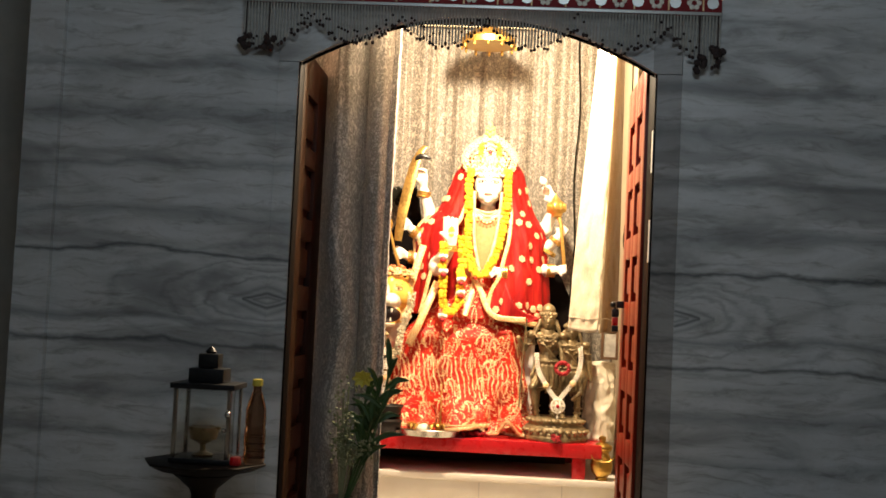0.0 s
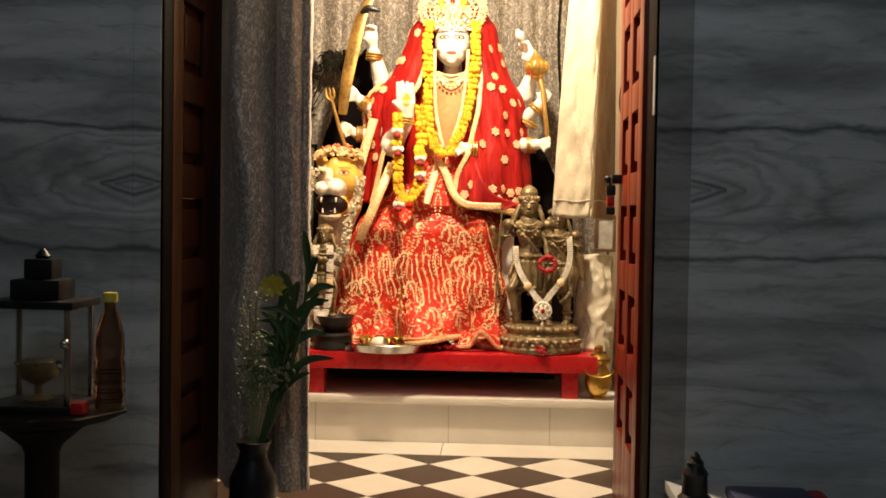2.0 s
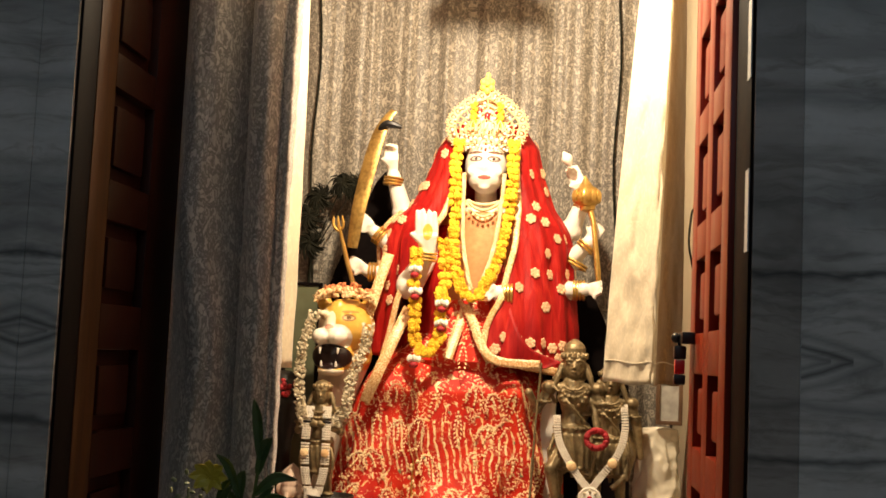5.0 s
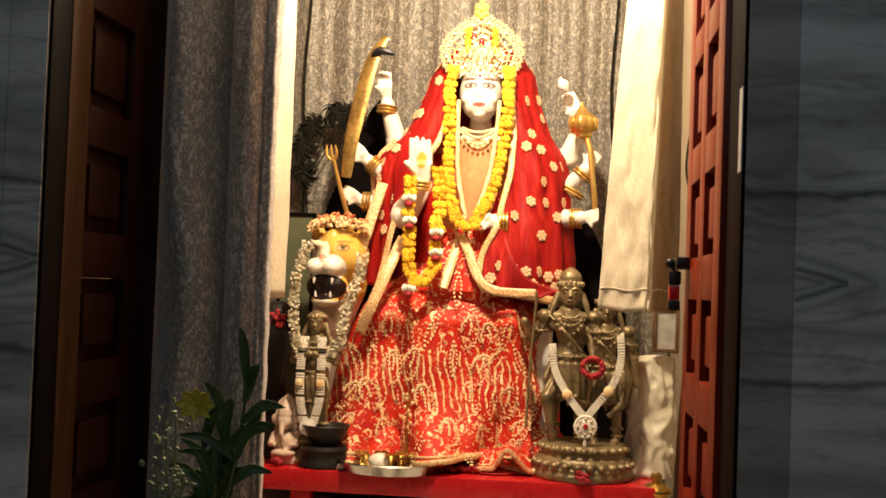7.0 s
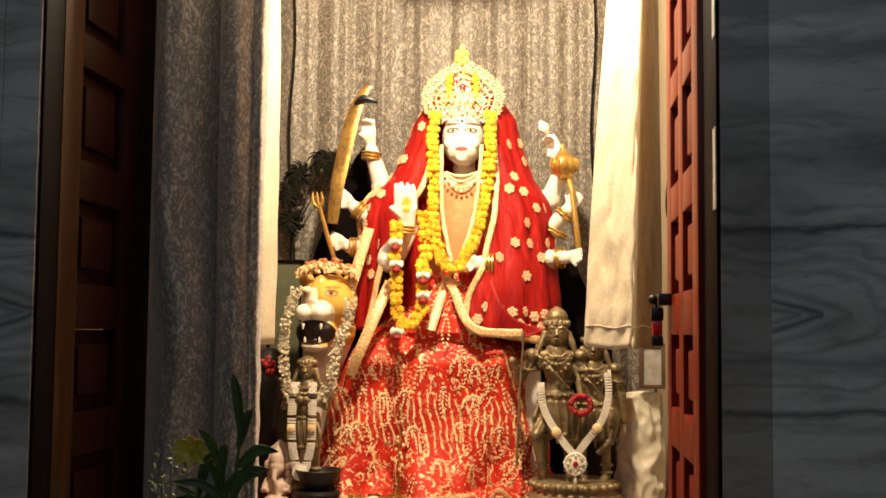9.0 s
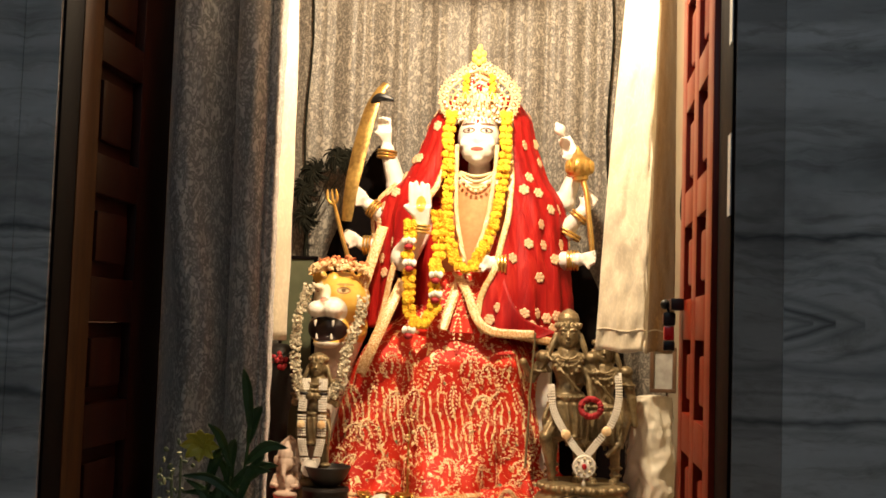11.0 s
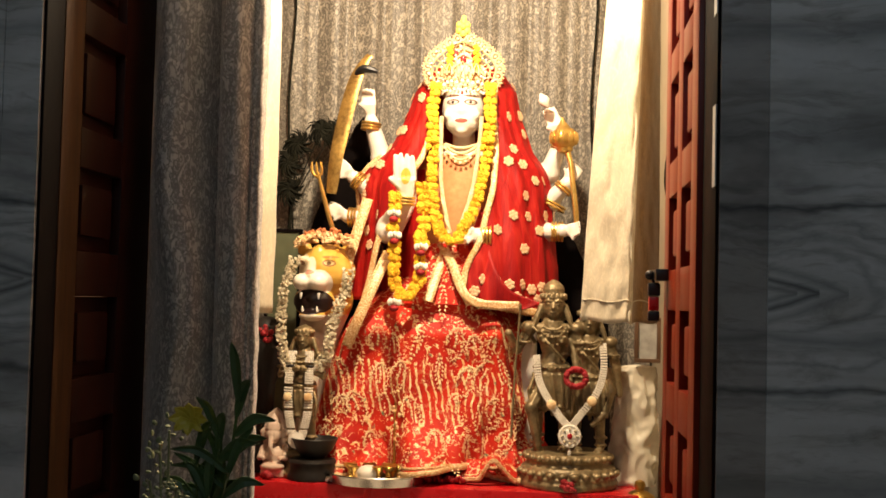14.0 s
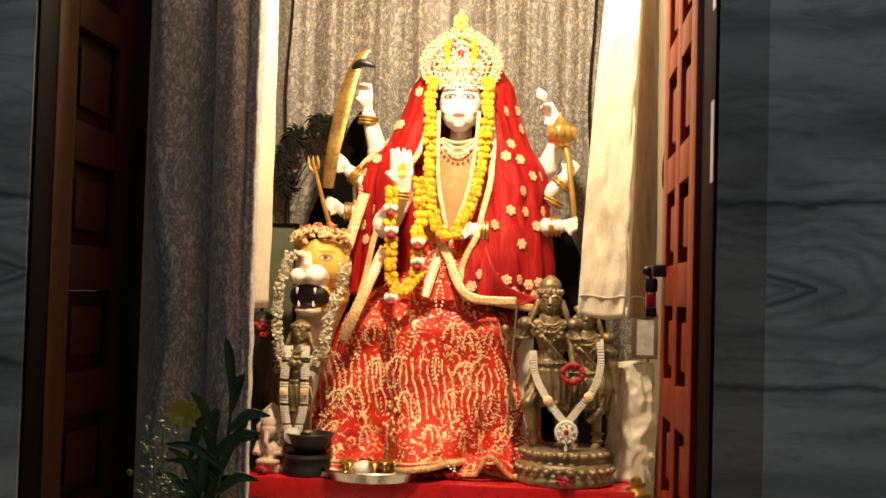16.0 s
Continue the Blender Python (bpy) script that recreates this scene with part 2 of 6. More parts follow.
def veil_material():
    """Fine red net, with soft upright creases whose shade is put into the red, and a thin see-through weave."""
    k = Nodes("red_net_veil")
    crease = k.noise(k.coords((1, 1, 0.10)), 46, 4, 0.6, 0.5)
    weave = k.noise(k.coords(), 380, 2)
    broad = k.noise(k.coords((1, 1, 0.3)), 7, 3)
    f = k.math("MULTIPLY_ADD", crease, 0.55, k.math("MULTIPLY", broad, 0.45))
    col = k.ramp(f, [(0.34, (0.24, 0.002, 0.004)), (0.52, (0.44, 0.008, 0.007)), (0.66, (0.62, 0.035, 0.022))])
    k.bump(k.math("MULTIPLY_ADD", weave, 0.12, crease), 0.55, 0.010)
    m = k.base(col, 0.55, 0.0, Specular_IOR_Level=0.3)
    tr = k.n("ShaderNodeBsdfTranslucent")
    k.put(tr.inputs[0], col)
    mx_ = k.n("ShaderNodeMixShader")
    mx_.inputs[0].default_value = 0.18
    k.link(k.b.outputs[0], mx_.inputs[1])
    k.link(tr.outputs[0], mx_.inputs[2])
    k.link(mx_.outputs[0], k.t.nodes["Material Output"].inputs[0])
    return m


def lace_band_material():
    """Woven gold border: small pale cells on darker gold thread."""
    k = Nodes("woven_gold_border")
    cell = k.n("ShaderNodeTexVoronoi")
    k.link(k.coords(), cell.inputs["Vector"])
    cell.inputs["Scale"].default_value = 230
    f = k.math("MULTIPLY_ADD", k.noise(k.coords(), 40, 3), 0.35, cell.outputs["Distance"])
    col = k.ramp(f, [(0.30, (0.97, 0.84, 0.58)), (0.52, (0.91, 0.68, 0.38)), (0.78, (0.58, 0.29, 0.10))])
    k.bump(f, -0.6, 0.003)
    return k.base(col, 0.42, 0.0)


MARBLE = marble_material()
LACE_BAND = lace_band_material()
WHITE_MARBLE = plain("white_marble", (0.66, 0.62, 0.55), (0.80, 0.77, 0.70), 0.28, 0, 9, 0.05)
BLACK_MARBLE = plain("dark_brown_marble", (0.035, 0.022, 0.017), (0.07, 0.045, 0.035), 0.25, 0, 12, 0.05)
PLASTER = plain("plaster", (0.42, 0.41, 0.38), (0.55, 0.53, 0.49), 0.8, 0, 18, 0.2)
CREAM_WALL = plain("cream_wall_paint", (0.36, 0.30, 0.20), (0.44, 0.38, 0.27), 0.6, 0, 15, 0.15)
# made-up brown for the left wall and ceiling, to cut bounced light
LOW_BOUNCE_WALL = plain("low_bounce_brown", (0.10, 0.06, 0.04), (0.16, 0.10, 0.07), 0.7, 0, 15, 0.15)
IVORY = plain("ivory_filigree", (0.60, 0.36, 0.15), (0.86, 0.70, 0.44), 0.4, 0.05, 140, 0.8)
BROCADE = brocade_material("silver_beige_brocade", (0.325, 0.288, 0.232), (0.055, 0.045, 0.036))
FOLD_SHADE = brocade_material("ochre_shade_brocade", (0.34, 0.20, 0.075), (0.22, 0.12, 0.045), 0.2)
GOLD_BROCADE = brocade_material("cream_gold_brocade", (0.66, 0.58, 0.44), (0.58, 0.50, 0.36))
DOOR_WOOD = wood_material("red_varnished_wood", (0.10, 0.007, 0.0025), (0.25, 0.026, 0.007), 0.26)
# left leaf's shade is put into its wood; hinge stile lighter for lamplight
SHADED_WOOD = wood_material("shade_toned_wood", (0.014, 0.0028, 0.0014), (0.036, 0.008, 0.0035), 0.40)
LIT_STILE_WOOD = wood_material("lamplit_stile_wood", (0.034, 0.013, 0.005), (0.085, 0.038, 0.015), 0.55)
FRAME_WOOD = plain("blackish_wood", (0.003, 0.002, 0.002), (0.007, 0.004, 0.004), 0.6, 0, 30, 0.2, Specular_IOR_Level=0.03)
STAND_WOOD = wood_material("dark_turned_wood", (0.006, 0.004, 0.003), (0.016, 0.010, 0.007), 0.45)
RED_PAINT = plain("red_enamel_paint", (0.42, 0.008, 0.012), (0.52, 0.014, 0.018), 0.22, 0, 20, 0.06)
STATUE = statue_material()
LION = lion_material()
SKIRT = skirt_material()
VEIL = veil_material()
BODICE = plain("orange_silk", (0.50, 0.17, 0.06), (0.68, 0.34, 0.14), 0.5, 0, 60, 0.3)
GOLD_TRIM = plain("gold_lace", (0.80, 0.46, 0.18), (0.96, 0.80, 0.50), 0.42, 0.0, 130, 0.8)
OLD_GOLD = plain("tarnished_gilding", (0.10, 0.05, 0.015), (0.66, 0.42, 0.12), 0.32, 0.7, 75, 0.4)
LACE = plain("pale_gold_lace", (0.80, 0.56, 0.20), (0.92, 0.80, 0.52), 0.5, 0.0, 220, 0.5)
GOLD = plain("gilded_metal", (0.62, 0.36, 0.08), (0.86, 0.60, 0.20), 0.25, 0.85, 90, 0.3)
BRASS = plain("old_brass", (0.45, 0.27, 0.06), (0.72, 0.48, 0.14), 0.25, 0.95, 40, 0.15)
CURTAIN_BLUE = brocade_material("grey_blue_brocade", (0.66, 0.61, 0.56), (0.20, 0.18, 0.165), 0.3, 0.14)
BRONZE = plain("patinated_bronze", (0.085, 0.063, 0.032), (0.38, 0.285, 0.15), 0.36, 0.45, 60, 0.7)
STEEL = plain("steel", (0.42, 0.40, 0.37), (0.58, 0.56, 0.52), 0.18, 1.0, 50, 0.05)
BLACK_STONE = plain("black_stone", (0.008, 0.007, 0.006), (0.022, 0.017, 0.015), 0.42, 0, 40, 0.2, Specular_IOR_Level=0.25)
BLACK_METAL = plain("black_metal", (0.012, 0.012, 0.013), (0.03, 0.03, 0.032), 0.35, 0.6, 40, 0.1)
CARVED_STONE = plain("pale_pink_stone", (0.50, 0.34, 0.25), (0.68, 0.54, 0.44), 0.55, 0, 60, 0.3)
MARIGOLD = plain("marigold_petals", (0.82, 0.38, 0.01), (0.93, 0.60, 0.03), 0.7, 0, 260, 0.8)
YELLOW = plain("yellow_petals", (0.85, 0.58, 0.05), (0.92, 0.75, 0.16), 0.6, 0, 200, 0.4)
CORAL = plain("coral_paper", (0.50, 0.10, 0.03), (0.80, 0.38, 0.16), 0.6, 0, 160, 0.4)
RED_PETAL = plain("dark_red_petals", (0.22, 0.004, 0.010), (0.42, 0.012, 0.02), 0.6, 0, 120, 0.5)
WHITE_BEAD = plain("white_beads", (0.70, 0.64, 0.54), (0.86, 0.82, 0.74), 0.35, 0, 200, 0.3)
SILVER_THREAD = plain("silver_tinsel", (0.36, 0.29, 0.17), (0.84, 0.76, 0.58), 0.40, 0.0, 220, 0.8)
RED_GEM = plain("red_stone", (0.30, 0.01, 0.015), (0.5, 0.02, 0.03), 0.15, 0, 50, 0)
LEAF = plain("green_leaf", (0.025, 0.06, 0.018), (0.06, 0.12, 0.035), 0.45, 0, 35, 0.2)
PALE_LEAF = plain("pale_green_leaf", (0.14, 0.17, 0.09), (0.26, 0.28, 0.16), 0.5, 0, 60, 0.2)
FEATHER = plain("dark_feather", (0.004, 0.004, 0.003), (0.014, 0.014, 0.009), 0.8, 0, 90, 0.4, Specular_IOR_Level=0.1)
SHADOW_BLACK = plain("shadow_black", (0.003, 0.002, 0.002), (0.007, 0.005, 0.005), 0.9, 0, 60, 0.3, Specular_IOR_Level=0.05)
CLOTH_SACK = plain("cream_satin_cloth", (0.50, 0.44, 0.33), (0.80, 0.74, 0.60), 0.36, 0, 22, 0.5)
TOY_GREEN = plain("green_picture_paper", (0.07, 0.08, 0.045), (0.13, 0.14, 0.08), 0.4, 0, 20, 0)
GREY_PICTURE = plain("grey_picture_paper", (0.16, 0.15, 0.13), (0.46, 0.45, 0.42), 0.4, 0, 40, 0)
PICTURE_WOOD = plain("brown_frame_wood", (0.07, 0.035, 0.018), (0.13, 0.07, 0.035), 0.45, 0, 30, 0.2)
VALANCE_RED = plain("red_velvet", (0.16, 0.006, 0.010), (0.26, 0.012, 0.016), 0.7, 0, 60, 0.3)
MIRROR_BIT = plain("mirror_work", (0.42, 0.43, 0.42), (0.58, 0.58, 0.56), 0.35, 0.7, 30, 0)
THREAD_DARK = plain("dark_wool", (0.02, 0.012, 0.012), (0.05, 0.03, 0.028), 0.9, 0, 200, 0.6)
BEAD_GREY = plain("grey_glass_beads", (0.30, 0.29, 0.26), (0.50, 0.48, 0.44), 0.3, 0, 300, 0.3)
PLASTIC_YELLOW = plain("yellow_plastic", (0.50, 0.42, 0.04), (0.60, 0.50, 0.07), 0.4, 0, 20, 0.05)
BLUE_CLOTH = plain("dark_blue_packet", (0.010, 0.014, 0.055), (0.024, 0.032, 0.10), 0.4, 0, 25, 0.2)
WHITE_TOP = plain("white_laminate", (0.38, 0.39, 0.40), (0.50, 0.51, 0.51), 0.45, 0, 12, 0.05)
HALL_FLOOR = plain("grey_stone_floor", (0.22, 0.22, 0.22), (0.32, 0.32, 0.31), 0.35, 0, 8, 0.1)
CEILING_PAINT = plain("white_ceiling_paint", (0.62, 0.62, 0.60), (0.72, 0.72, 0.70), 0.8, 0, 10, 0.1)


def glass_material(name, tint, rough=0.02):
    k = Nodes(name)
    return k.base(tint, rough, 0.0, Transmission_Weight=1.0, IOR=1.45)


GLASS = glass_material("clear_glass", (0.95, 0.97, 0.96))
OIL = glass_material("brown_oil", (0.30, 0.16, 0.09))

# ---- mesh helpers ----


def mesh_of(name, bm, material, smooth=True):
    me = bpy.data.meshes.new(name)
    bmesh.ops.recalc_face_normals(bm, faces=bm.faces)
    bm.to_mesh(me)
    bm.free()
    if material:
        me.materials.append(material)
    if smooth:
        me.polygons.foreach_set("use_smooth", [True] * len(me.polygons))
        me.set_sharp_from_angle(angle=radians(42))
    return me


def thing(name, bm, material, label, category, group="", kind="", smooth=True):
    """One mesh that is a whole thing."""
    return tagged(new(name, mesh_of(name, bm, material, smooth)), label, category, group, kind)


def holder(name, place, label, category, group="", kind=""):
    """An Empty at a thing's base, that parents its parts."""
    ob = new(name)
    ob.location = place
    ob.empty_display_size = 0.05
    return tagged(ob, label, category, group, kind)


def placed(ob):
    """Where an object stands in the world."""
    return placed(ob.parent) @ ob.matrix_parent_inverse @ ob.matrix_basis if ob.parent else ob.matrix_basis.copy()


def part(name, bm, material, parent, label="", smooth=True):
    """A mesh in world coordinates, hung under a thing or a part."""
    ob = new(name, mesh_of(name, bm, material, smooth))
    ob.parent = parent
    ob.matrix_parent_inverse = placed(parent).inverted()
    return tagged(ob, label)


def piece(name, mesh, m, parent):
    """A small part that shares its mesh with its like."""
    ob = new(name, mesh)
    ob.parent = parent
    ob.matrix_parent_inverse = placed(parent).inverted()
    ob.matrix_basis = m
    return ob


def B():
    return bmesh.new()


def box(bm, x0, x1, y0, y1, z0, z1, bevel=0.003):
    r = bmesh.ops.create_cube(bm, size=1.0)
    vs = r["verts"]
    for v in vs:
        v.co = Vector((x0 + (v.co.x + 0.5) * (x1 - x0), y0 + (v.co.y + 0.5) * (y1 - y0), z0 + (v.co.z + 0.5) * (z1 - z0)))
    if bevel:
        es = list({e for v in vs for e in v.link_edges})
        bmesh.ops.bevel(bm, geom=es, offset=bevel, segments=2, affect="EDGES", profile=0.6)
    return bm


def lathe(bm, profile, center=(0, 0, 0), seg=28, m=None):
    """Turns a profile of (radius, height) round the upright axis."""
    c = Vector(center)
    rings = []
    for r, z in profile:
        ring = []
        for i in range(seg):
            a = 2 * math.pi * i / seg
            p = Vector((r * math.cos(a), r * math.sin(a), z))
            if m is not None:
                p = m @ p
            ring.append(bm.verts.new(c + p))
        rings.append(ring)
    for a, b in zip(rings, rings[1:]):
        for i in range(seg):
            j = (i + 1) % seg
            bm.faces.new((a[i], a[j], b[j], b[i]))
    bm.faces.new(rings[0][::-1])
    bm.faces.new(rings[-1])
    return bm


def tube(bm, pts, radius, seg=8, flat=1.0):
    """A round bar along points; radius may be a list."""
    pts = [Vector(p) for p in pts]
    rings = []
    side = None
    for i, p in enumerate(pts):
        t = (pts[min(i + 1, len(pts) - 1)] - pts[max(i - 1, 0)]).normalized()
        if side is None:
            side = t.cross(Vector((0.31, 0.93, 0.2))).normalized()
        side = (side - t * side.dot(t)).normalized()
        up = t.cross(side)
        r = radius[i] if isinstance(radius, (list, tuple)) else radius
        rings.append([bm.verts.new(p + r * (math.cos(2 * math.pi * k / seg) * side + flat * math.sin(2 * math.pi * k / seg) * up)) for k in range(seg)])
    for a, b in zip(rings, rings[1:]):
        for k in range(seg):
            j = (k + 1) % seg
            bm.faces.new((a[k], a[j], b[j], b[k]))
    bm.faces.new(rings[0][::-1])
    bm.faces.new(rings[-1])
    return bm


def ball(bm, center, radii, rot=(0, 0, 0), u=14, v=9):
    if isinstance(radii, (int, float)):
        radii = (radii, radii, radii)
    m = Matrix.LocRotScale(Vector(center), Euler([radians(a) for a in rot]), Vector(radii))
    bmesh.ops.create_uvsphere(bm, u_segments=u, v_segments=v, radius=1.0, matrix=m)
    return bm


def limb(bm, pts, radii, seg=12):
    """A chain of tapered bars with round joints, for carved limbs."""
    tube(bm, pts, list(radii), seg)
    for p, r in zip(pts, radii):
        ball(bm, p, r, u=12, v=8)


def smooth_path(pts, n):
    """n points along a smooth curve through pts."""
    pts = [Vector(p) for p in pts]
    out = []
    for i in range(n):
        s = i / (n - 1) * (len(pts) - 1)
        k = min(int(s), len(pts) - 2)
        f = s - k
        p0, p1, p2, p3 = pts[max(k - 1, 0)], pts[k], pts[k + 1], pts[min(k + 2, len(pts) - 1)]
        out.append(0.5 * ((2 * p1) + (p2 - p0) * f + (2 * p0 - 5 * p1 + 4 * p2 - p3) * f * f + (3 * p1 - p0 - 3 * p2 + p3) * f ** 3))
    return out


def grid(bm, fn, nu, nv):
    """A sheet of nu by nv cells; fn(u, v) gives its points, u and v from 0 to 1."""
    vs = [[bm.verts.new(fn(i / nu, j / nv)) for j in range(nv + 1)] for i in range(nu + 1)]
    for i in range(nu):
        for j in range(nv):
            bm.faces.new((vs[i][j], vs[i + 1][j], vs[i + 1][j + 1], vs[i][j + 1]))
    return bm


def thicken(ob, t, offset=0.0):
    md = ob.modifiers.new("thickness", "SOLIDIFY")
    md.thickness, md.offset = t, offset
    return ob


def fuse(ob, voxel, smooth=2):
    """Melts the joined volumes of a carved figure into one skin."""
    md = ob.modifiers.new("skin", "REMESH")
    md.mode, md.voxel_size, md.use_smooth_shade = "VOXEL", voxel, True
    if smooth:
        s = ob.modifiers.new("soft", "SMOOTH")
        s.iterations, s.factor = smooth, 0.5
    return ob


def lerp(table, x):
    """Reads y at x from a sorted table of pairs."""
    if x <= table[0][0]:
        return table[0][1]
    for (a, fa), (b, fb) in zip(table, table[1:]):
        if x <= b:
            return fa + (fb - fa) * (x - a) / (b - a)
    return table[-1][1]


def prism(bm, poly, y0, y1):
    """An upright plate of outline poly, given as (x, z), between two depths."""
    a = [bm.verts.new((x, y0, z)) for x, z in poly]
    b = [bm.verts.new((x, y1, z)) for x, z in poly]
    bm.faces.new(a)
    bm.faces.new(b[::-1])
    n = len(poly)
    for i in range(n):
        j = (i + 1) % n
        bm.faces.new((a[i], b[i], b[j], a[j]))
    return bm


# ---- the hall and the shrine room ----
XL, XR, TOP = -0.655, 0.700, 2.18          # the doorway
HZ = -0.36                                   # level of the hall floor
ROOM = (-0.86, 0.81, 0.22, 2.62)             # the shrine room
CEIL = 3.05

bm = B()
box(bm, -1.72, XL - 0.075, 0.032, 0.22, HZ, 3.4, 0)
box(bm, XR + 0.075, 3.2, 0.032, 0.22, HZ, 3.4, 0)
box(bm, XL - 0.075, XR + 0.075, 0.032, 0.22, TOP + 0.06, 3.4, 0)
box(bm, XL - 0.075, XR + 0.075, 0.032, 0.22, HZ, -0.02, 0)
wall = thing("wall_shrine", bm, PLASTER, "thick masonry wall with a doorway, faced with grey marble", "wall", kind="structure", smooth=False)

for n, x0, x1, y0, y1 in (("wall_left", -3.3, -3.2, -6.2, 0.9), ("wall_right", 3.2, 3.3, -6.2, 0.22), ("wall_back", -3.3, 3.3, -6.3, -6.2), ("wall_niche", -3.3, -1.6, 0.9, 1.0)):
    thing(n, box(B(), x0, x1, y0, y1, HZ, 3.4, 0), PLASTER, "plain plastered hall wall in dim light", "wall", kind="structure", smooth=False)
# near-black return added out of view, by the dark opening past the marble
thing("wall_return", box(B(), -1.72, -1.60, 0.222, 0.9, HZ, 3.4, 0), FRAME_WOOD, "unseen near-black return of the wall behind the marble facing", "wall", kind="structure", smooth=False)
thing("floor_hall", box(B(), -3.3, 3.3, -6.3, 1.0, HZ - 0.1, HZ, 0), HALL_FLOOR, "dim grey stone floor of the hall", "floor", kind="structure", smooth=False)
thing("ceiling_hall", box(B(), -3.3, 3.3, -6.3, 1.0, 3.4, 3.5, 0), CEILING_PAINT, "plain white hall ceiling", "ceiling", kind="structure", smooth=False)

# shrine room shell
x0, x1, y0, y1 = ROOM
thing("wall_room_left", box(B(), x0 - 0.1, x0, 0.222, y1 + 0.1, -0.1, CEIL, 0), LOW_BOUNCE_WALL, "side wall of the shrine room, coloured brown to cut bounced light", "wall", kind="structure", smooth=False)
thing("wall_room_right", box(B(), x1, x1 + 0.1, 0.222, y1 + 0.1, -0.1, CEIL, 0), CREAM_WALL, "cream painted side wall of the shrine room", "wall", kind="structure", smooth=False)
thing("wall_room_back", box(B(), x0, x1, y1, y1 + 0.1, -0.1, CEIL, 0), CREAM_WALL, "cream painted back wall behind the curtain", "wall", kind="structure", smooth=False)
thing("ceiling_room", box(B(), x0 - 0.1, x1 + 0.1, 0.222, y1 + 0.1, CEIL, CEIL + 0.1, 0), LOW_BOUNCE_WALL, "plain shrine room ceiling, coloured brown to cut bounced light", "ceiling", kind="structure", smooth=False)
floor = thing("floor_room", box(B(), x0, x1, 0.03, y1, -0.12, -0.012, 0), BLACK_MARBLE, "chequered marble floor laid diagonally in white and dark tiles", "floor", kind="structure", smooth=False)

# tube lamp added out of view under the hall ceiling, body for the fill light
added_hall_lamp = holder("added_hall_lamp", (0.30, -3.5, 3.4), "white tube lamp added out of view under the hall ceiling", "lamp")
part("housing", box(B(), -0.32, 0.92, -3.54, -3.46, 3.07, 3.11, 0.004), WHITE_TOP, added_hall_lamp)
for px in (-0.10, 0.70):
    part("hanger", tube(B(), [(px, -3.5, 3.105), (px, -3.5, 3.4)], 0.006), STEEL, added_hall_lamp)


# doorway frame of blackish wood
frame_ob = holder("door_frame_1", (0.02, 0.1, 0), "blackish varnished wooden door frame", "door frame", kind="structure")
part("jamb", box(B(), XL - 0.074, XL, 0.012, 0.10, -0.019, TOP + 0.055, 0.004), FRAME_WOOD, frame_ob)
part("jamb", box(B(), XR, XR + 0.074, 0.012, 0.20, -0.019, TOP + 0.055, 0.004), FRAME_WOOD, frame_ob)
part("head", box(B(), XL + 0.001, XR - 0.001, 0.034, 0.20, TOP, TOP + 0.058, 0.004), FRAME_WOOD, frame_ob)
# bright glints on the jamb's edge, put in as white strips
for z0, z1 in ((1.60, 1.76), (1.26, 1.42)):
    part("glint_strip", box(B(), XR - 0.0015, XR + 0.001, 0.013, 0.050, z0, z1, 0), WHITE_TOP, frame_ob, "white strip standing in for a bright glint on the dark jamb", smooth=False)
part("threshold", box(B(), XL + 0.001, XR - 0.001, 0.034, 0.20, -0.019, 0.004, 0.004), BLACK_MARBLE, frame_ob)

# marble facing: single slabs, each with its own edges
slabs = ((-1.715, -1.578, -0.03, HZ, 3.4), (-1.5775, -0.7392, 0.0, HZ, 3.4), (-0.739, XL - 0.007, 0.004, HZ, 1.97),
         (XR + 0.007, 0.7995, 0.003, HZ, 1.97), (0.7996, 1.62, 0.0, HZ, 3.4), (1.623, 2.44, 0.0, HZ, 3.4), (2.443, 3.2, 0.0, HZ, 3.4))
for a, b, y, za, zb in slabs:
    part("marble_slab", box(B(), a, b, y, 0.03, za, zb, 0), MARBLE, wall, smooth=False)
mx, half = (XL + XR) / 2, (XR - XL) / 2
arch = [(mx + half * u, 1.975 + 0.195 * (1 - u * u)) for u in [-1 + i / 14 for i in range(29)]]
# dark board added to keep lamplight off the lintel's cut edge
part("edge_light_block", prism(B(), [(x * 0.998 + 0.002 * mx, z - 0.012) for x, z in arch] + [(XR - 0.002, 2.235), (XL + 0.002, 2.235)], 0.0305, 0.0335), FRAME_WOOD, frame_ob, smooth=False)
arch = [(-0.739, 1.973), (XL - 0.001, 1.973)] + arch[1:-1] + [(XR + 0.001, 1.973), (0.798, 1.973), (0.798, 3.4), (-0.739, 3.4)]
part("marble_lintel", prism(B(), arch, 0.004, 0.03), MARBLE, wall, smooth=False)


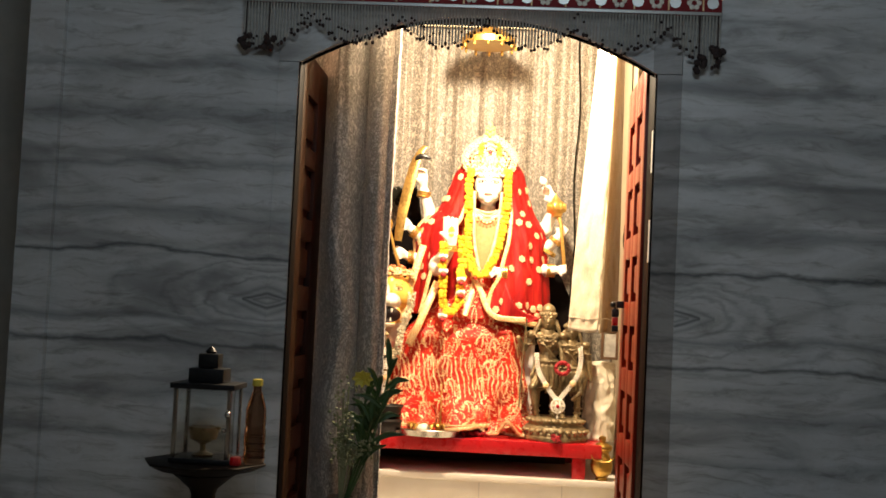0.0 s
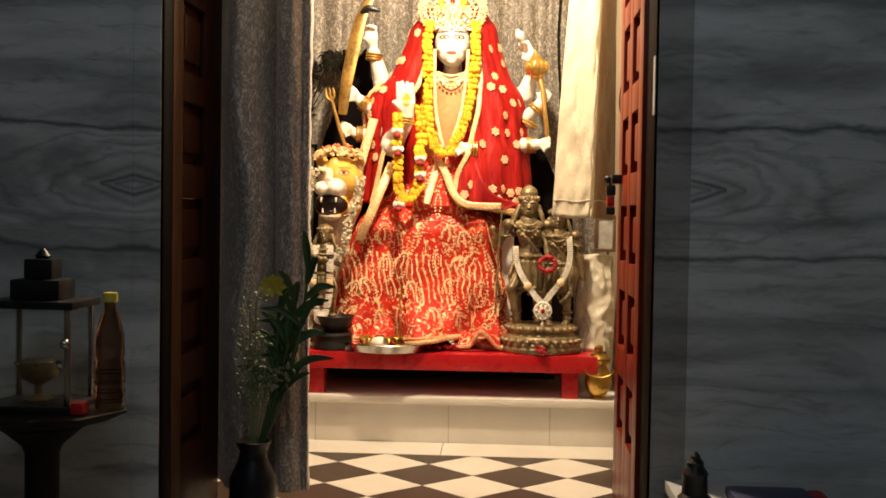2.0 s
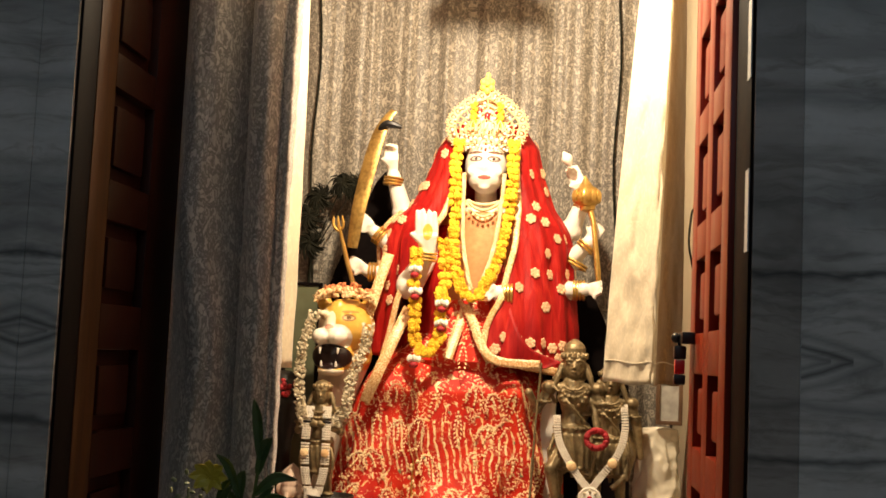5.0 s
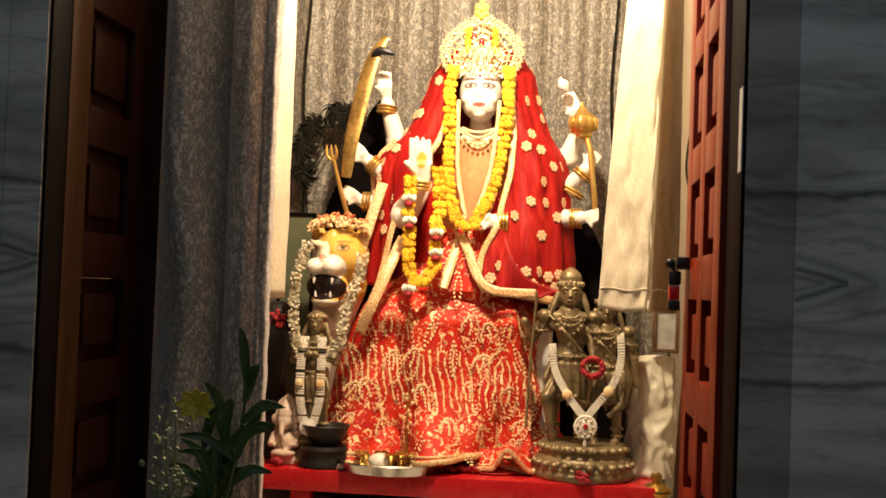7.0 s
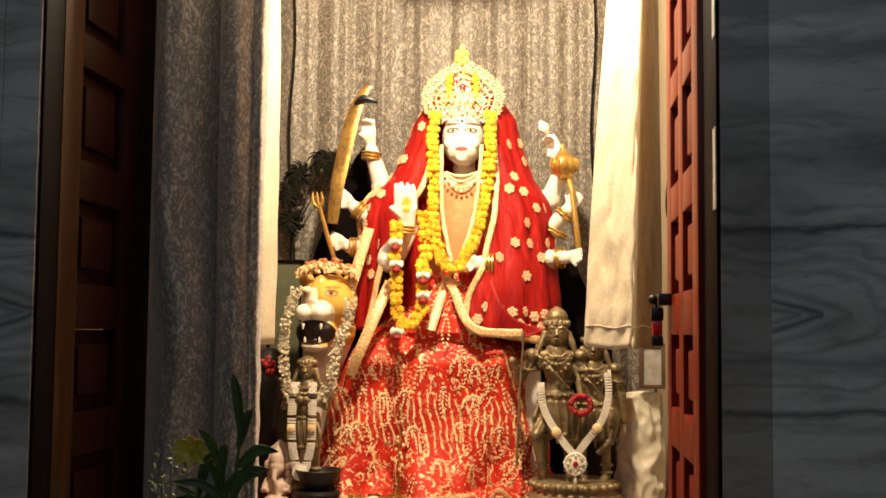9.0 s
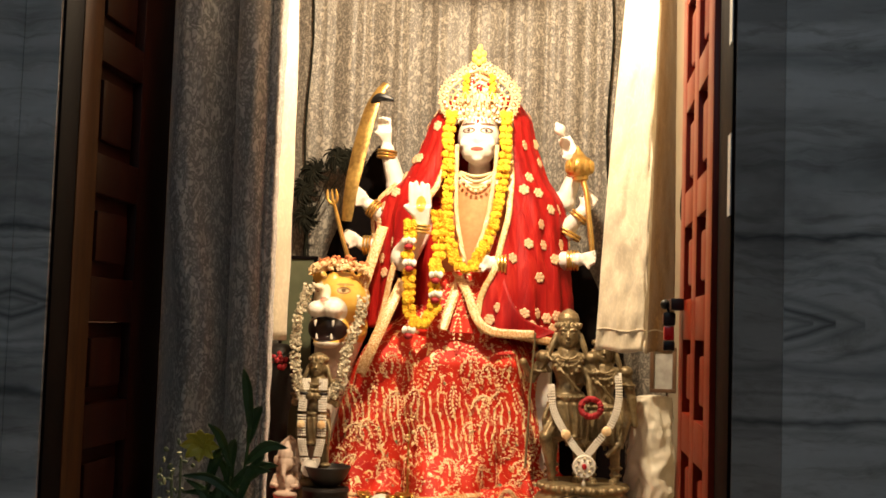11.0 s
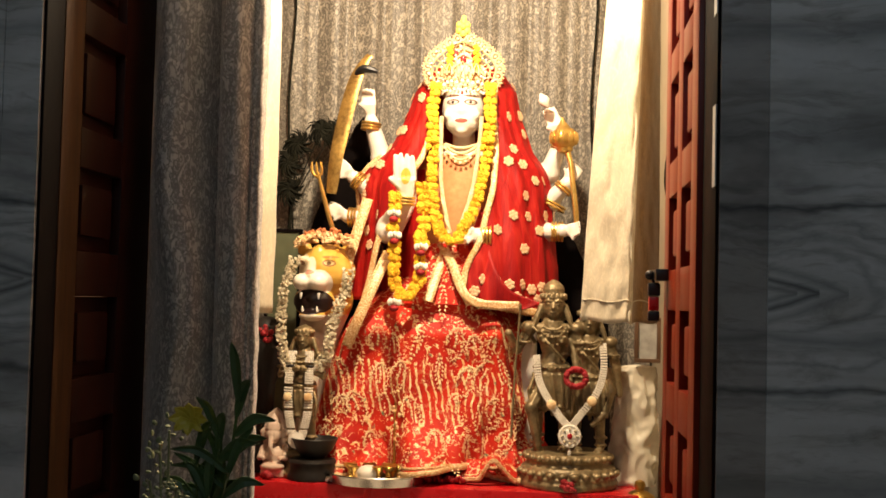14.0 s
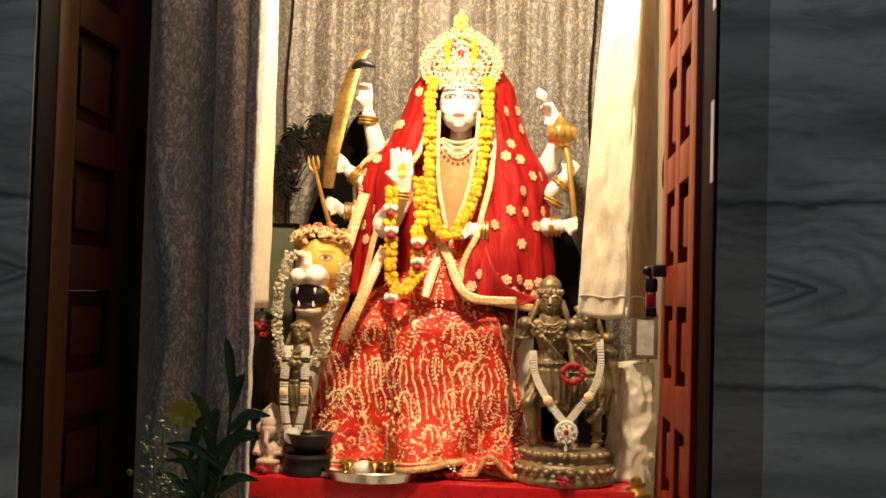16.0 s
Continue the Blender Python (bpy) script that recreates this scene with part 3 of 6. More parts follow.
def door_leaf(x_face, facing, hinge_y, end_y, columns, wood, stile_wood, label):
    """A panelled leaf standing open along the depth; facing is the side on which its worked face looks."""
    t = 0.038
    door = holder("door_1", (x_face, hinge_y, 0.0), label, "door", group="leaves of the shrine door", kind="structure")
    back = x_face - facing * t

    def slab(a0, a1, z0, z1, depth=0.0, bev=0.003):
        xs = sorted((back, x_face - facing * depth))
        return box(B(), xs[0], xs[1], a0, a1, z0, z1, bev)
    edges = [hinge_y] + [e for c in columns for e in c] + [end_y]
    for k, (a0, a1) in enumerate(zip(edges[::2], edges[1::2])):
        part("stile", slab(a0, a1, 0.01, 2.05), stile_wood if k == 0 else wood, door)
    bands = [(0.01, 0.265), (0.45, 0.548), (0.735, 0.832), (1.015, 1.116), (1.302, 1.391), (1.60, 1.678), (1.885, 2.05)]
    for c0, c1 in columns:
        for z0, z1 in bands:
            part("rail", slab(c0 + 0.001, c1 - 0.001, z0, z1), wood, door)
        for (_, za), (zb, _) in zip(bands, bands[1:]):
            p = part("panel", slab(c0 + 0.001, c1 - 0.001, za + 0.001, zb - 0.001, 0.024, 0.001), wood, door)
            xs = sorted((x_face - facing * 0.023, x_face - facing * 0.007))
            part("raised_field", box(B(), xs[0], xs[1], c0 + 0.035, c1 - 0.035, za + 0.035, zb - 0.035, 0.007), wood, p)
    return door


leaf_left = door_leaf(XL + 0.0, 1, 0.104, 0.66, ((0.206, 0.455),), SHADED_WOOD, LIT_STILE_WOOD, "brown panelled door leaf open behind the curtain, shade put into its wood")
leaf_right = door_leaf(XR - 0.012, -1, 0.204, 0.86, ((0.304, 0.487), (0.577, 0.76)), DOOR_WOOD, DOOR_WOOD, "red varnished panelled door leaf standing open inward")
bolt = part("bolt", box(B(), 0.655, 0.688, 0.74, 0.84, 1.09, 1.12, 0.004), BLACK_METAL, leaf_right, "black iron sliding bolt")
part("bolt_knob", ball(B(), (0.645, 0.80, 1.105), 0.013), BLACK_METAL, leaf_right)

lock = holder("padlock", (0.655, 0.80, 0.985), "small black and red lock hanging from the door bolt", "lock")
part("lock_body", box(B(), 0.640, 0.672, 0.785, 0.815, 1.050, 1.085, 0.006), BLACK_METAL, lock)
part("lock_sleeve", box(B(), 0.643, 0.669, 0.788, 0.812, 1.012, 1.049, 0.004), RED_PAINT, lock, "red plastic sleeve")
part("lock_foot", box(B(), 0.641, 0.671, 0.786, 0.814, 0.985, 1.011, 0.005), BLACK_METAL, lock)
part("shackle", tube(B(), [(0.656, 0.80, 1.083), (0.652, 0.80, 1.096), (0.650, 0.80, 1.102)], 0.004, 8), BLACK_METAL, lock)

# dais
dais = holder("dais", (0, 1.7, 0), "low white marble dais with a rounded overhanging edge", "dais", kind="structure")
part("riser", box(B(), x0 + 0.002, x1 - 0.002, 1.72, y1 - 0.002, -0.011, 0.165, 0.002), WHITE_MARBLE, dais)
part("top_slab", box(B(), x0 + 0.002, x1 - 0.002, 1.69, y1 - 0.002, 0.166, 0.20, 0.010), WHITE_MARBLE, dais)
for px in (-0.80, -0.50, 0.07, 0.50):
    part("joint", box(B(), px, px + 0.004, 1.7185, 1.7205, 0.0, 0.164, 0), PLASTER, dais)

# red bench under the figure
bench = holder("red_bench", (0.05, 2.0, 0.20), "low bench painted in glossy red enamel on the dais", "bench")
part("bench_top", box(B(), -0.78, 0.70, 1.70, 2.52, 0.312, 0.385, 0.006), RED_PAINT, bench)
for lx in (-0.535, 0.55):
    for ly in (1.73, 2.40):
        part("leg", box(B(), lx, lx + 0.07, ly, ly + 0.07, 0.2005, 0.3115, 0.004), RED_PAINT, bench)
# shade of the gap under the bench, put in as a black board
part("gap_darkener", box(B(), -0.62, 0.54, 2.2, 2.23, 0.215, 0.3115, 0.003), BLACK_STONE, bench, "black board added to darken the gap under the bench")

# ---- curtains ----


def fold(u, n, a, ph=0.0):
    return a * math.sin(2 * math.pi * n * u + ph) + 0.35 * a * math.sin(2 * math.pi * n * 2.3 * u + 1.3 + ph)


def back_curtain(u, v):
    x = ROOM[0] + 0.01 + u * (ROOM[1] - ROOM[0] - 0.02)
    z = 0.39 + v * (CEIL - 0.06 - 0.39)
    return Vector((x, 2.53 + fold(u, 9, 0.012) * (0.5 + 0.5 * v) + fold(u, 31, 0.003) * v, z))


cur = thing("back_curtain", grid(B(), back_curtain, 220, 24), BROCADE, "silver-beige brocade curtain hanging in shallow folds behind the figure", "curtain")
thicken(cur, 0.003)
# dark upright seams of the back curtain, added as thin cords
for sx in (-0.715, 0.55):
    thing("curtain_seam", tube(B(), [(sx + 0.01 * math.sin(i), 2.500, 0.42 + i * 0.13) for i in range(20)], 0.005), FEATHER, "dark cord standing in for a seam of the brocade curtain", "cord", group="cords on the back curtain")
thing("canopy_trim", prism(B(), [(-0.40, 2.735)] + [(-0.065 + 0.335 * math.cos(math.pi - i * math.pi / 12), 2.735 + 0.085 * math.sin(i * math.pi / 12)) for i in range(13)][1:-1] + [(0.27, 2.735)], 2.44, 2.47), CREAM_WALL, "cream curved canopy board over the figure", "canopy board")

LEFT_PROFILE = ((-0.730, 0.700), (-0.672, 0.688), (-0.632, 0.622), (-0.604, 0.555), (-0.574, 0.510), (-0.536, 0.498), (-0.500, 0.515), (-0.474, 0.565), (-0.461, 0.620), (-0.449, 0.575), (-0.424, 0.525), (-0.390, 0.510), (-0.362, 0.535), (-0.352, 0.560), (-0.344, 0.545), (-0.333, 0.550), (-0.336, 0.600))


def left_curtain(u, v):
    p = smooth_cache[min(int(u * 160 + 0.5), 160)]
    z = 0.07 + v * 2.75
    near = max(0.0, 1 - abs(u - 0.28) / 0.22)
    x = p.x + near * (0.034 * math.exp(-((z - 0.98) / 0.20) ** 2) - 0.014 * math.exp(-((z - 1.35) / 0.22) ** 2) - 0.016 * math.exp(-((z - 0.55) / 0.20) ** 2))
    x += 0.006 * math.sin(5 * v + 3 * u) * min(1, 4 * u)
    crease = 0.016 * noise.noise(Vector((u * 7, v * 5, 2.1))) + 0.007 * noise.noise(Vector((u * 20, v * 16, 6.1))) + 0.0025 * noise.noise(Vector((u * 60, v * 90, 3.3)))
    if u > 0.86:
        x += 0.0015 * math.sin(150 * v) * (u - 0.86) / 0.14
    return Vector((x, p.y + (0.008 * math.sin(7 * v + 9 * u) + crease) * min(1.0, u * 5), z))


smooth_cache = smooth_path([(a, b, 0) for a, b in LEFT_PROFILE], 161)
drape = holder("left_curtain", (-0.46, 0.58, 0.05), "silver-beige brocade door curtain gathered in deep folds", "curtain")
cl = part("curtain_cloth", grid(B(), left_curtain, 160, 130), CURTAIN_BLUE, drape)
thicken(cl, 0.003)
hem = B()
tube(hem, [left_curtain(0.83, i / 40) + Vector((0.0, -0.012, 0)) for i in range(41)], 0.006, 6)
part("hem", hem, CURTAIN_BLUE, drape)

RIGHT_PROFILE = ((0.485, 1.44), (0.53, 1.38), (0.575, 1.35), (0.615, 1.30), (0.63, 1.305), (0.645, 1.37), (0.68, 1.45), (0.715, 1.54), (0.745, 1.62))
right_cache = smooth_path([(a, b, 0) for a, b in RIGHT_PROFILE], 81)


def right_curtain(u, v):
    p = right_cache[min(int(u * 80 + 0.5), 80)]
    z = 0.97 + v * 1.9
    pin = 0.715 - (0.715 - p.x) * (1.0 - 0.42 * min(1, v * 1.25) + 0.02 * math.sin(6 * v))
    crease = (0.016 + 0.012 * max(0, 1 - 3 * v)) * noise.noise(Vector((u * 5, v * 9, 0.3))) + (0.009 + 0.008 * max(0, 1 - 3 * v)) * noise.noise(Vector((u * 13, v * 26, 1.7)))
    return Vector((pin, p.y + 0.010 * math.sin(5 * v + 5 * u) + crease, z + 0.004 * math.sin(20 * u)))


drape2 = holder("right_curtain", (0.6, 1.4, 0.97), "short cream-gold brocade curtain drawn aside beside the figure", "curtain")
cr = part("curtain_cloth", grid(B(), lambda u, v: right_curtain(0.575 * u, v), 46, 110), GOLD_BROCADE, drape2)
# the fold turned from the lamp has its shade put into an ochre colour
thicken(part("shaded_fold", grid(B(), lambda u, v: right_curtain(0.575 + 0.425 * u, v), 34, 110), FOLD_SHADE, drape2, "far fold of the curtain, coloured ochre for its shade"), 0.003)
thicken(cr, 0.003)
hem = B()
tube(hem, [right_curtain(i / 40, 0.035) + Vector((0, -0.004, 0)) for i in range(41)], 0.0022, 6)
part("hem", hem, GOLD_BROCADE, drape2)
IN_PROFILE = ((-0.80, 1.50), (-0.74, 1.42), (-0.70, 1.46), (-0.66, 1.40), (-0.615, 1.42), (-0.585, 1.38), (-0.545, 1.40), (-0.515, 1.46))
inner_cache = smooth_path([(a, b, 0) for a, b in IN_PROFILE], 81)


def inner_curtain(u, v):
    p = inner_cache[min(int(u * 80 + 0.5), 80)]
    crease = 0.012 * noise.noise(Vector((u * 6, v * 12, 4.3)))
    return Vector((p.x + 0.008 * math.sin(4 * v) - 0.02 * v, p.y + 0.008 * math.sin(5 * v + 5 * u) + crease, 0.97 + 1.9 * v))


drape3 = holder("left_inner_curtain", (-0.65, 1.4, 0.97), "short cream-gold brocade curtain drawn aside beside the figure", "curtain")
ci = part("curtain_cloth", grid(B(), inner_curtain, 80, 60), GOLD_BROCADE, drape3)
thicken(ci, 0.003)
rod = holder("curtain_rod", (0, 1.0, 2.88), "brass curtain rod under the ceiling", "curtain rod")
part("rod", tube(B(), [(-0.855, 0.58, 2.84), (-0.3, 0.58, 2.84)], 0.011), BRASS, rod)
part("rod", tube(B(), [(-0.855, 1.42, 2.87), (-0.48, 1.42, 2.87)], 0.011), BRASS, rod)
part("rod", tube(B(), [(0.805, 1.40, 2.87), (0.45, 1.40, 2.87)], 0.011), BRASS, rod)

# shrine lamp: a bare bulb on the ceiling
bulb = holder("ceiling_lamp", (LAMP[0], LAMP[1], CEIL), "bare warm bulb in a brass holder under the ceiling", "lamp")
part("lamp_holder", lathe(B(), [(0.05, 0), (0.05, -0.02), (0.02, -0.03), (0.02, LAMP[2] + 0.11 - CEIL), (0.028, LAMP[2] + 0.10 - CEIL), (0.028, LAMP[2] + 0.075 - CEIL), (0.01, LAMP[2] + 0.073 - CEIL)], (LAMP[0], LAMP[1], CEIL - 0.001), 16), BRASS, bulb)

# ---- the large figure ----
CX = 0.046
bm = B()
limb(bm, [(CX, 2.20, 0.95), (CX, 2.20, 1.15), (CX, 2.18, 1.40), (CX, 2.18, 1.50)], [0.17, 0.13, 0.15, 0.13])
ball(bm, (CX, 2.18, 1.50), (0.20, 0.10, 0.08))
limb(bm, [(CX, 2.16, 1.56), (CX, 2.135, 1.66)], [0.046, 0.043])
ball(bm, (CX, 2.085, 1.748), (0.080, 0.088, 0.104), u=24, v=16)
ball(bm, (CX, 2.056, 1.700), (0.068, 0.060, 0.056))
ball(bm, (CX, 2.022, 1.662), (0.022, 0.018, 0.016))
ball(bm, (CX, 2.005, 1.728), (0.010, 0.014, 0.016))
tube(bm, [(CX, 2.012, 1.785), (CX, 2.000, 1.730)], [0.006, 0.011], 8)
ball(bm, (CX, 2.004, 1.694), (0.020, 0.008, 0.007))
for s in (-1, 1):
    ball(bm, (CX + s * 0.034, 2.012, 1.768), (0.017, 0.007, 0.008))
    ball(bm, (CX + s * 0.046, 2.02, 1.72), (0.022, 0.014, 0.022))

def hand(bm, wrist, tip, width, side, curl=0.0):
    """A carved hand: palm, four fingers and a thumb."""
    w, t = Vector(wrist), Vector(tip)
    d = (t - w)
    length = d.length
    d.normalize()
    s = Vector(side).normalized()
    nrm = d.cross(s)
    mid = w + d * length * 0.45
    tube(bm, [w, mid], [width * 0.32, width * 0.5], 10, 0.45)
    for i in range(4):
        o = s * (i - 1.5) * width * 0.27
        a = mid + o * 0.9
        b = a + d * length * (0.30 - 0.03 * abs(i - 1.3)) + nrm * curl * 0.3 * length
        c = b + d * length * 0.2 * (1 - curl) + nrm * curl * 0.9 * length * 0.4
        limb(bm, [a, b, c], [width * 0.125, width * 0.115, width * 0.085], 8)
    th = w + d * length * 0.2
    limb(bm, [th, th - s * width * 0.6 + d * length * 0.25], [width * 0.16, width * 0.11], 8)


# arms: the raised palm, the resting arm, and three on either side behind
limb(bm, [(CX - 0.19, 2.16, 1.50), (-0.22, 2.02, 1.28), (-0.145, 1.905, 1.39)], [0.062, 0.050, 0.030])
hand(bm, (-0.140, 1.895, 1.380), (-0.150, 1.870, 1.560), 0.088, (1, 0.1, 0))
limb(bm, [(CX + 0.19, 2.16, 1.50), (0.24, 2.04, 1.27), (0.125, 1.95, 1.262)], [0.062, 0.050, 0.032])
hand(bm, (0.13, 1.945, 1.262), (0.035, 1.925, 1.285), 0.062, (0, 0.3, 1), 0.5)
limb(bm, [(CX - 0.16, 2.24, 1.50), (-0.285, 2.23, 1.58), (-0.325, 2.21, 1.72)], [0.055, 0.045, 0.028])
hand(bm, (-0.325, 2.21, 1.725), (-0.345, 2.17, 1.86), 0.060, (1, 0, 0), 0.5)
limb(bm, [(CX - 0.18, 2.22, 1.46), (-0.31, 2.16, 1.44), (-0.375, 2.12, 1.49)], [0.05, 0.042, 0.026])
hand(bm, (-0.37, 2.12, 1.485), (-0.44, 2.09, 1.55), 0.058, (0.5, 0, 0.7), 0.6)
limb(bm, [(CX - 0.18, 2.22, 1.40), (-0.30, 2.14, 1.32), (-0.385, 2.09, 1.335)], [0.05, 0.042, 0.026])
hand(bm, (-0.385, 2.09, 1.335), (-0.47, 2.06, 1.375), 0.058, (0.3, 0, 0.8), 0.5)
limb(bm, [(CX + 0.16, 2.24, 1.50), (0.375, 2.22, 1.53), (0.425, 2.20, 1.66)], [0.055, 0.045, 0.028])
hand(bm, (0.425, 2.20, 1.655), (0.36, 2.16, 1.785), 0.060, (0.8, 0, 0.4), 0.3)
limb(bm, [(CX + 0.18, 2.22, 1.46), (0.38, 2.17, 1.41), (0.445, 2.12, 1.48)], [0.05, 0.044, 0.026])
hand(bm, (0.44, 2.12, 1.475), (0.485, 2.09, 1.55), 0.058, (0.6, 0, -0.5), 0.6)
limb(bm, [(CX + 0.18, 2.22, 1.40), (0.36, 2.12, 1.29), (0.43, 2.06, 1.295)], [0.05, 0.042, 0.026])
hand(bm, (0.43, 2.06, 1.295), (0.52, 2.02, 1.30), 0.058, (0, 0.2, 1), 0.5)
# seat block
box(bm, -0.26, 0.34, 2.06, 2.44, 0.386, 0.95, 0.02)
statue = thing("statue", bm, STATUE, "large seated white marble statue with many arms on the red bench", "statue")
fuse(statue, 0.0055, 1)

def ribbon(pts, width, n=40, facing=(0, -1, 0), wave=0.0):
    """A flat band of cloth along a smooth line."""
    path = smooth_path(pts, n)
    bm = B()

    def at(u, v):
        i = min(int(u * (n - 1) + 0.5), n - 1)
        t = (path[min(i + 1, n - 1)] - path[max(i - 1, 0)]).normalized()
        side = t.cross(Vector(facing)).normalized()
        return path[i] + side * (v - 0.5) * width + Vector(facing) * wave * math.sin(i * 0.9 + 5 * v)
    return grid(bm, at, n - 1, 3)


# bodice and necklaces
bm = B()
grid(bm, lambda u, v: Vector((CX + (0.17 + 0.03 * v) * math.sin((u - 0.5) * 3.0), 2.20 - (0.165 + 0.015 * math.sin(v * 3)) * math.cos((u - 0.5) * 3.0), 1.04 + 0.53 * v)), 30, 20)
bod = thing("bodice", bm, BODICE, "orange silk bodice on the seated statue", "garment")
thicken(bod, 0.004)
bm = B()
grid(bm, lambda u, v: Vector((CX + (0.34 - 0.10 * v) * math.sin((u - 0.5) * 3.0) + 0.006 * math.sin(40 * u), 2.215 - (0.155 + 0.012 * math.sin(26 * u)) * math.cos((u - 0.5) * 3.0), 1.0 + 0.52 * v)), 60, 16)
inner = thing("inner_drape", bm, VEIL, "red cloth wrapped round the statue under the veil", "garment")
thicken(inner, 0.003)
neck = holder("necklace", (CX, 2.04, 1.55), "gold lace necklace with small pendants on the statue", "necklace")
for r, drop, th in ((0.062, 0.022, 0.006), (0.066, 0.042, 0.006), (0.072, 0.066, 0.005)):
    bm = B()
    tube(bm, [(CX + r * math.sin(a), 2.10 - 0.09 * math.cos(a * 0.8), 1.615 - drop * math.cos(a) ** 2) for a in [(-1.35 + 2.7 * i / 24) for i in range(25)]], th, 8, 0.6)
    part("chain", bm, LACE, neck)
bm = B()
for i in range(9):
    a = -1.0 + 2.0 * i / 8
    ball(bm, (CX + 0.076 * math.sin(a), 2.006, 1.615 - 0.078 * math.cos(a) ** 2), (0.006, 0.005, 0.007), u=8, v=6)
part("pendant_row", bm, LACE, neck)

# ---- crown ----
crown = holder("crown", (CX, 2.08, 1.82), "tall gilded crown set with red stones on the statue's head", "crown")
bm = B()
lathe(bm, [(0.078, 1.80), (0.088, 1.81), (0.090, 1.835), (0.084, 1.845), (0.082, 1.88), (0.074, 1.92), (0.058, 1.965), (0.038, 2.0), (0.020, 2.02), (0.016, 2.035)], (CX, 2.112, 0), 32)
part("cap", bm, IVORY, crown)
CREST = ((1.815, 0.098), (1.85, 0.122), (1.89, 0.136), (1.92, 0.136), (1.95, 0.116), (1.98, 0.080), (2.005, 0.045), (2.025, 0.004))
bm = B()
ring = [(0.0125 * math.cos(a), 0, 0.015 * math.sin(a)) for a in [2 * math.pi * i / 14 for i in range(15)]]
tube(bm, ring, 0.0038, 6)
ball(bm, (0, 0, 0), (0.0058, 0.004, 0.007), u=8, v=6)
for i in range(5):
    a = math.pi * (i + 0.5) / 5
    ball(bm, (0.018 * math.cos(a), 0, 0.0215 * math.sin(a)), 0.0038, u=6, v=5)
CREST_RING = mesh_of("crest_ring", bm, IVORY)


def crest_line(scale, n):
    """Points round the pointed outline of the crown's crest, from one foot to the other."""
    up = [(lerp(CREST, 1.815 + 0.21 * i / n), 1.815 + 0.21 * i / n) for i in range(n + 1)]
    line = [(-w, z) for w, z in up] + [(w, z) for w, z in up[::-1][1:]]
    return [Vector((CX + scale * w, 2.058, 1.84 + scale * (z - 1.84))) for w, z in line]


outline = crest_line(1.0, 40)
step, last = 0.0, None
for a, b in zip(outline, outline[1:]):
    step += (b - a).length
    if last is None or step - last > 0.0235:
        last = step
        d = (b - a).normalized()
        piece("crest_ring", CREST_RING, Matrix.Translation(a + Vector((0, -0.002, 0))) @ pose(0, 0, 0, 0, -math.degrees(math.atan2(d.z, d.x)), 0), crown)
bm = B()
for sc_, r in ((0.90, 0.0045), (0.74, 0.004), (0.60, 0.0045), (0.44, 0.0035)):
    tube(bm, [p + Vector((0, -0.014 * (1 - sc_) * 3, 0)) for p in crest_line(sc_, 14)], r, 6)
for i in range(17):
    a = crest_line(0.90, 16)[2 * i]
    b = crest_line(0.44, 16)[2 * i]
    mid = (a + b) / 2 + Vector((0.010 * math.sin(i * 1.9), -0.016, 0.006))
    tube(bm, smooth_path([a, mid, b + Vector((0, -0.022, 0))], 7), 0.0028, 5)
part("halo_crest", bm, IVORY, crown, "pale gold filigree crest")
for row, (zz_, rr_, n_) in enumerate(((1.812, 0.0055, 17), (1.824, 0.0048, 19), (1.842, 0.0065, 13), (1.858, 0.0050, 15))):
    bm = B()
    for i in range(n_):
        a = -1.35 + 2.7 * i / (n_ - 1)
        ball(bm, (CX + 0.092 * math.sin(a), 2.098 - 0.100 * math.cos(a), zz_ - 0.010 * (1 - math.cos(a)) + 0.004 * math.sin(i * 2.2)), (rr_, rr_ * 0.7, rr_ * 1.15), u=7, v=5)
    part("tiara_row", bm, IVORY if row % 2 else WHITE_BEAD, crown)
bm = B()
for i in range(9):
    a = -1.2 + 2.4 * i / 8
    c = Vector((CX + 0.090 * math.sin(a), 2.094 - 0.100 * math.cos(a), 1.868))
    h = 0.030 + 0.022 * math.cos(a * 1.3)
    tube(bm, [c + Vector((-0.010, 0, 0)), c + Vector((-0.008, 0.004, h * 0.6)), c + Vector((0, 0.010, h)), c + Vector((0.008, 0.004, h * 0.6)), c + Vector((0.010, 0, 0))], 0.0035, 6)
    ball(bm, c + Vector((0, 0, 0.012)), (0.004, 0.003, 0.006), u=6, v=5)
part("front_points", bm, IVORY, crown)
for sx in (-1, 1):
    bm = B()
    for i in range(12):
        ball(bm, (CX + sx * (0.050 + 0.006 * math.sin(i * 2.1)), 2.028 + 0.004 * math.cos(i), 1.895 + 0.0075 * i), (0.010, 0.007, 0.010), u=7, v=5)
    part("marigold_tuft", bm, MARIGOLD, crown, "orange marigold tuft")
for dx, dz, r in ((0.0, 0.095, 0.012), (-0.045, 0.06, 0.010), (0.045, 0.06, 0.010), (-0.03, 0.12, 0.010), (0.032, 0.118, 0.008), (-0.065, 0.02, 0.007), (0.065, 0.02, 0.007)):
    part("red_stone", ball(B(), (CX + dx, 2.022 + 0.25 * abs(dx) + 0.3 * max(0, dz - 0.06), 1.835 + dz), (r, 0.008, r * 1.5), u=10, v=8), RED_GEM, crown)
bm = B()
for i in range(6):
    a = i * math.pi / 3 + 0.5
    ball(bm, (CX - 0.005 + 0.017 * math.cos(a), 2.05, 2.055 + 0.022 * math.sin(a)), (0.013, 0.008, 0.013), u=8, v=6)
ball(bm, (CX - 0.005, 2.045, 2.058), 0.012, u=8, v=6)
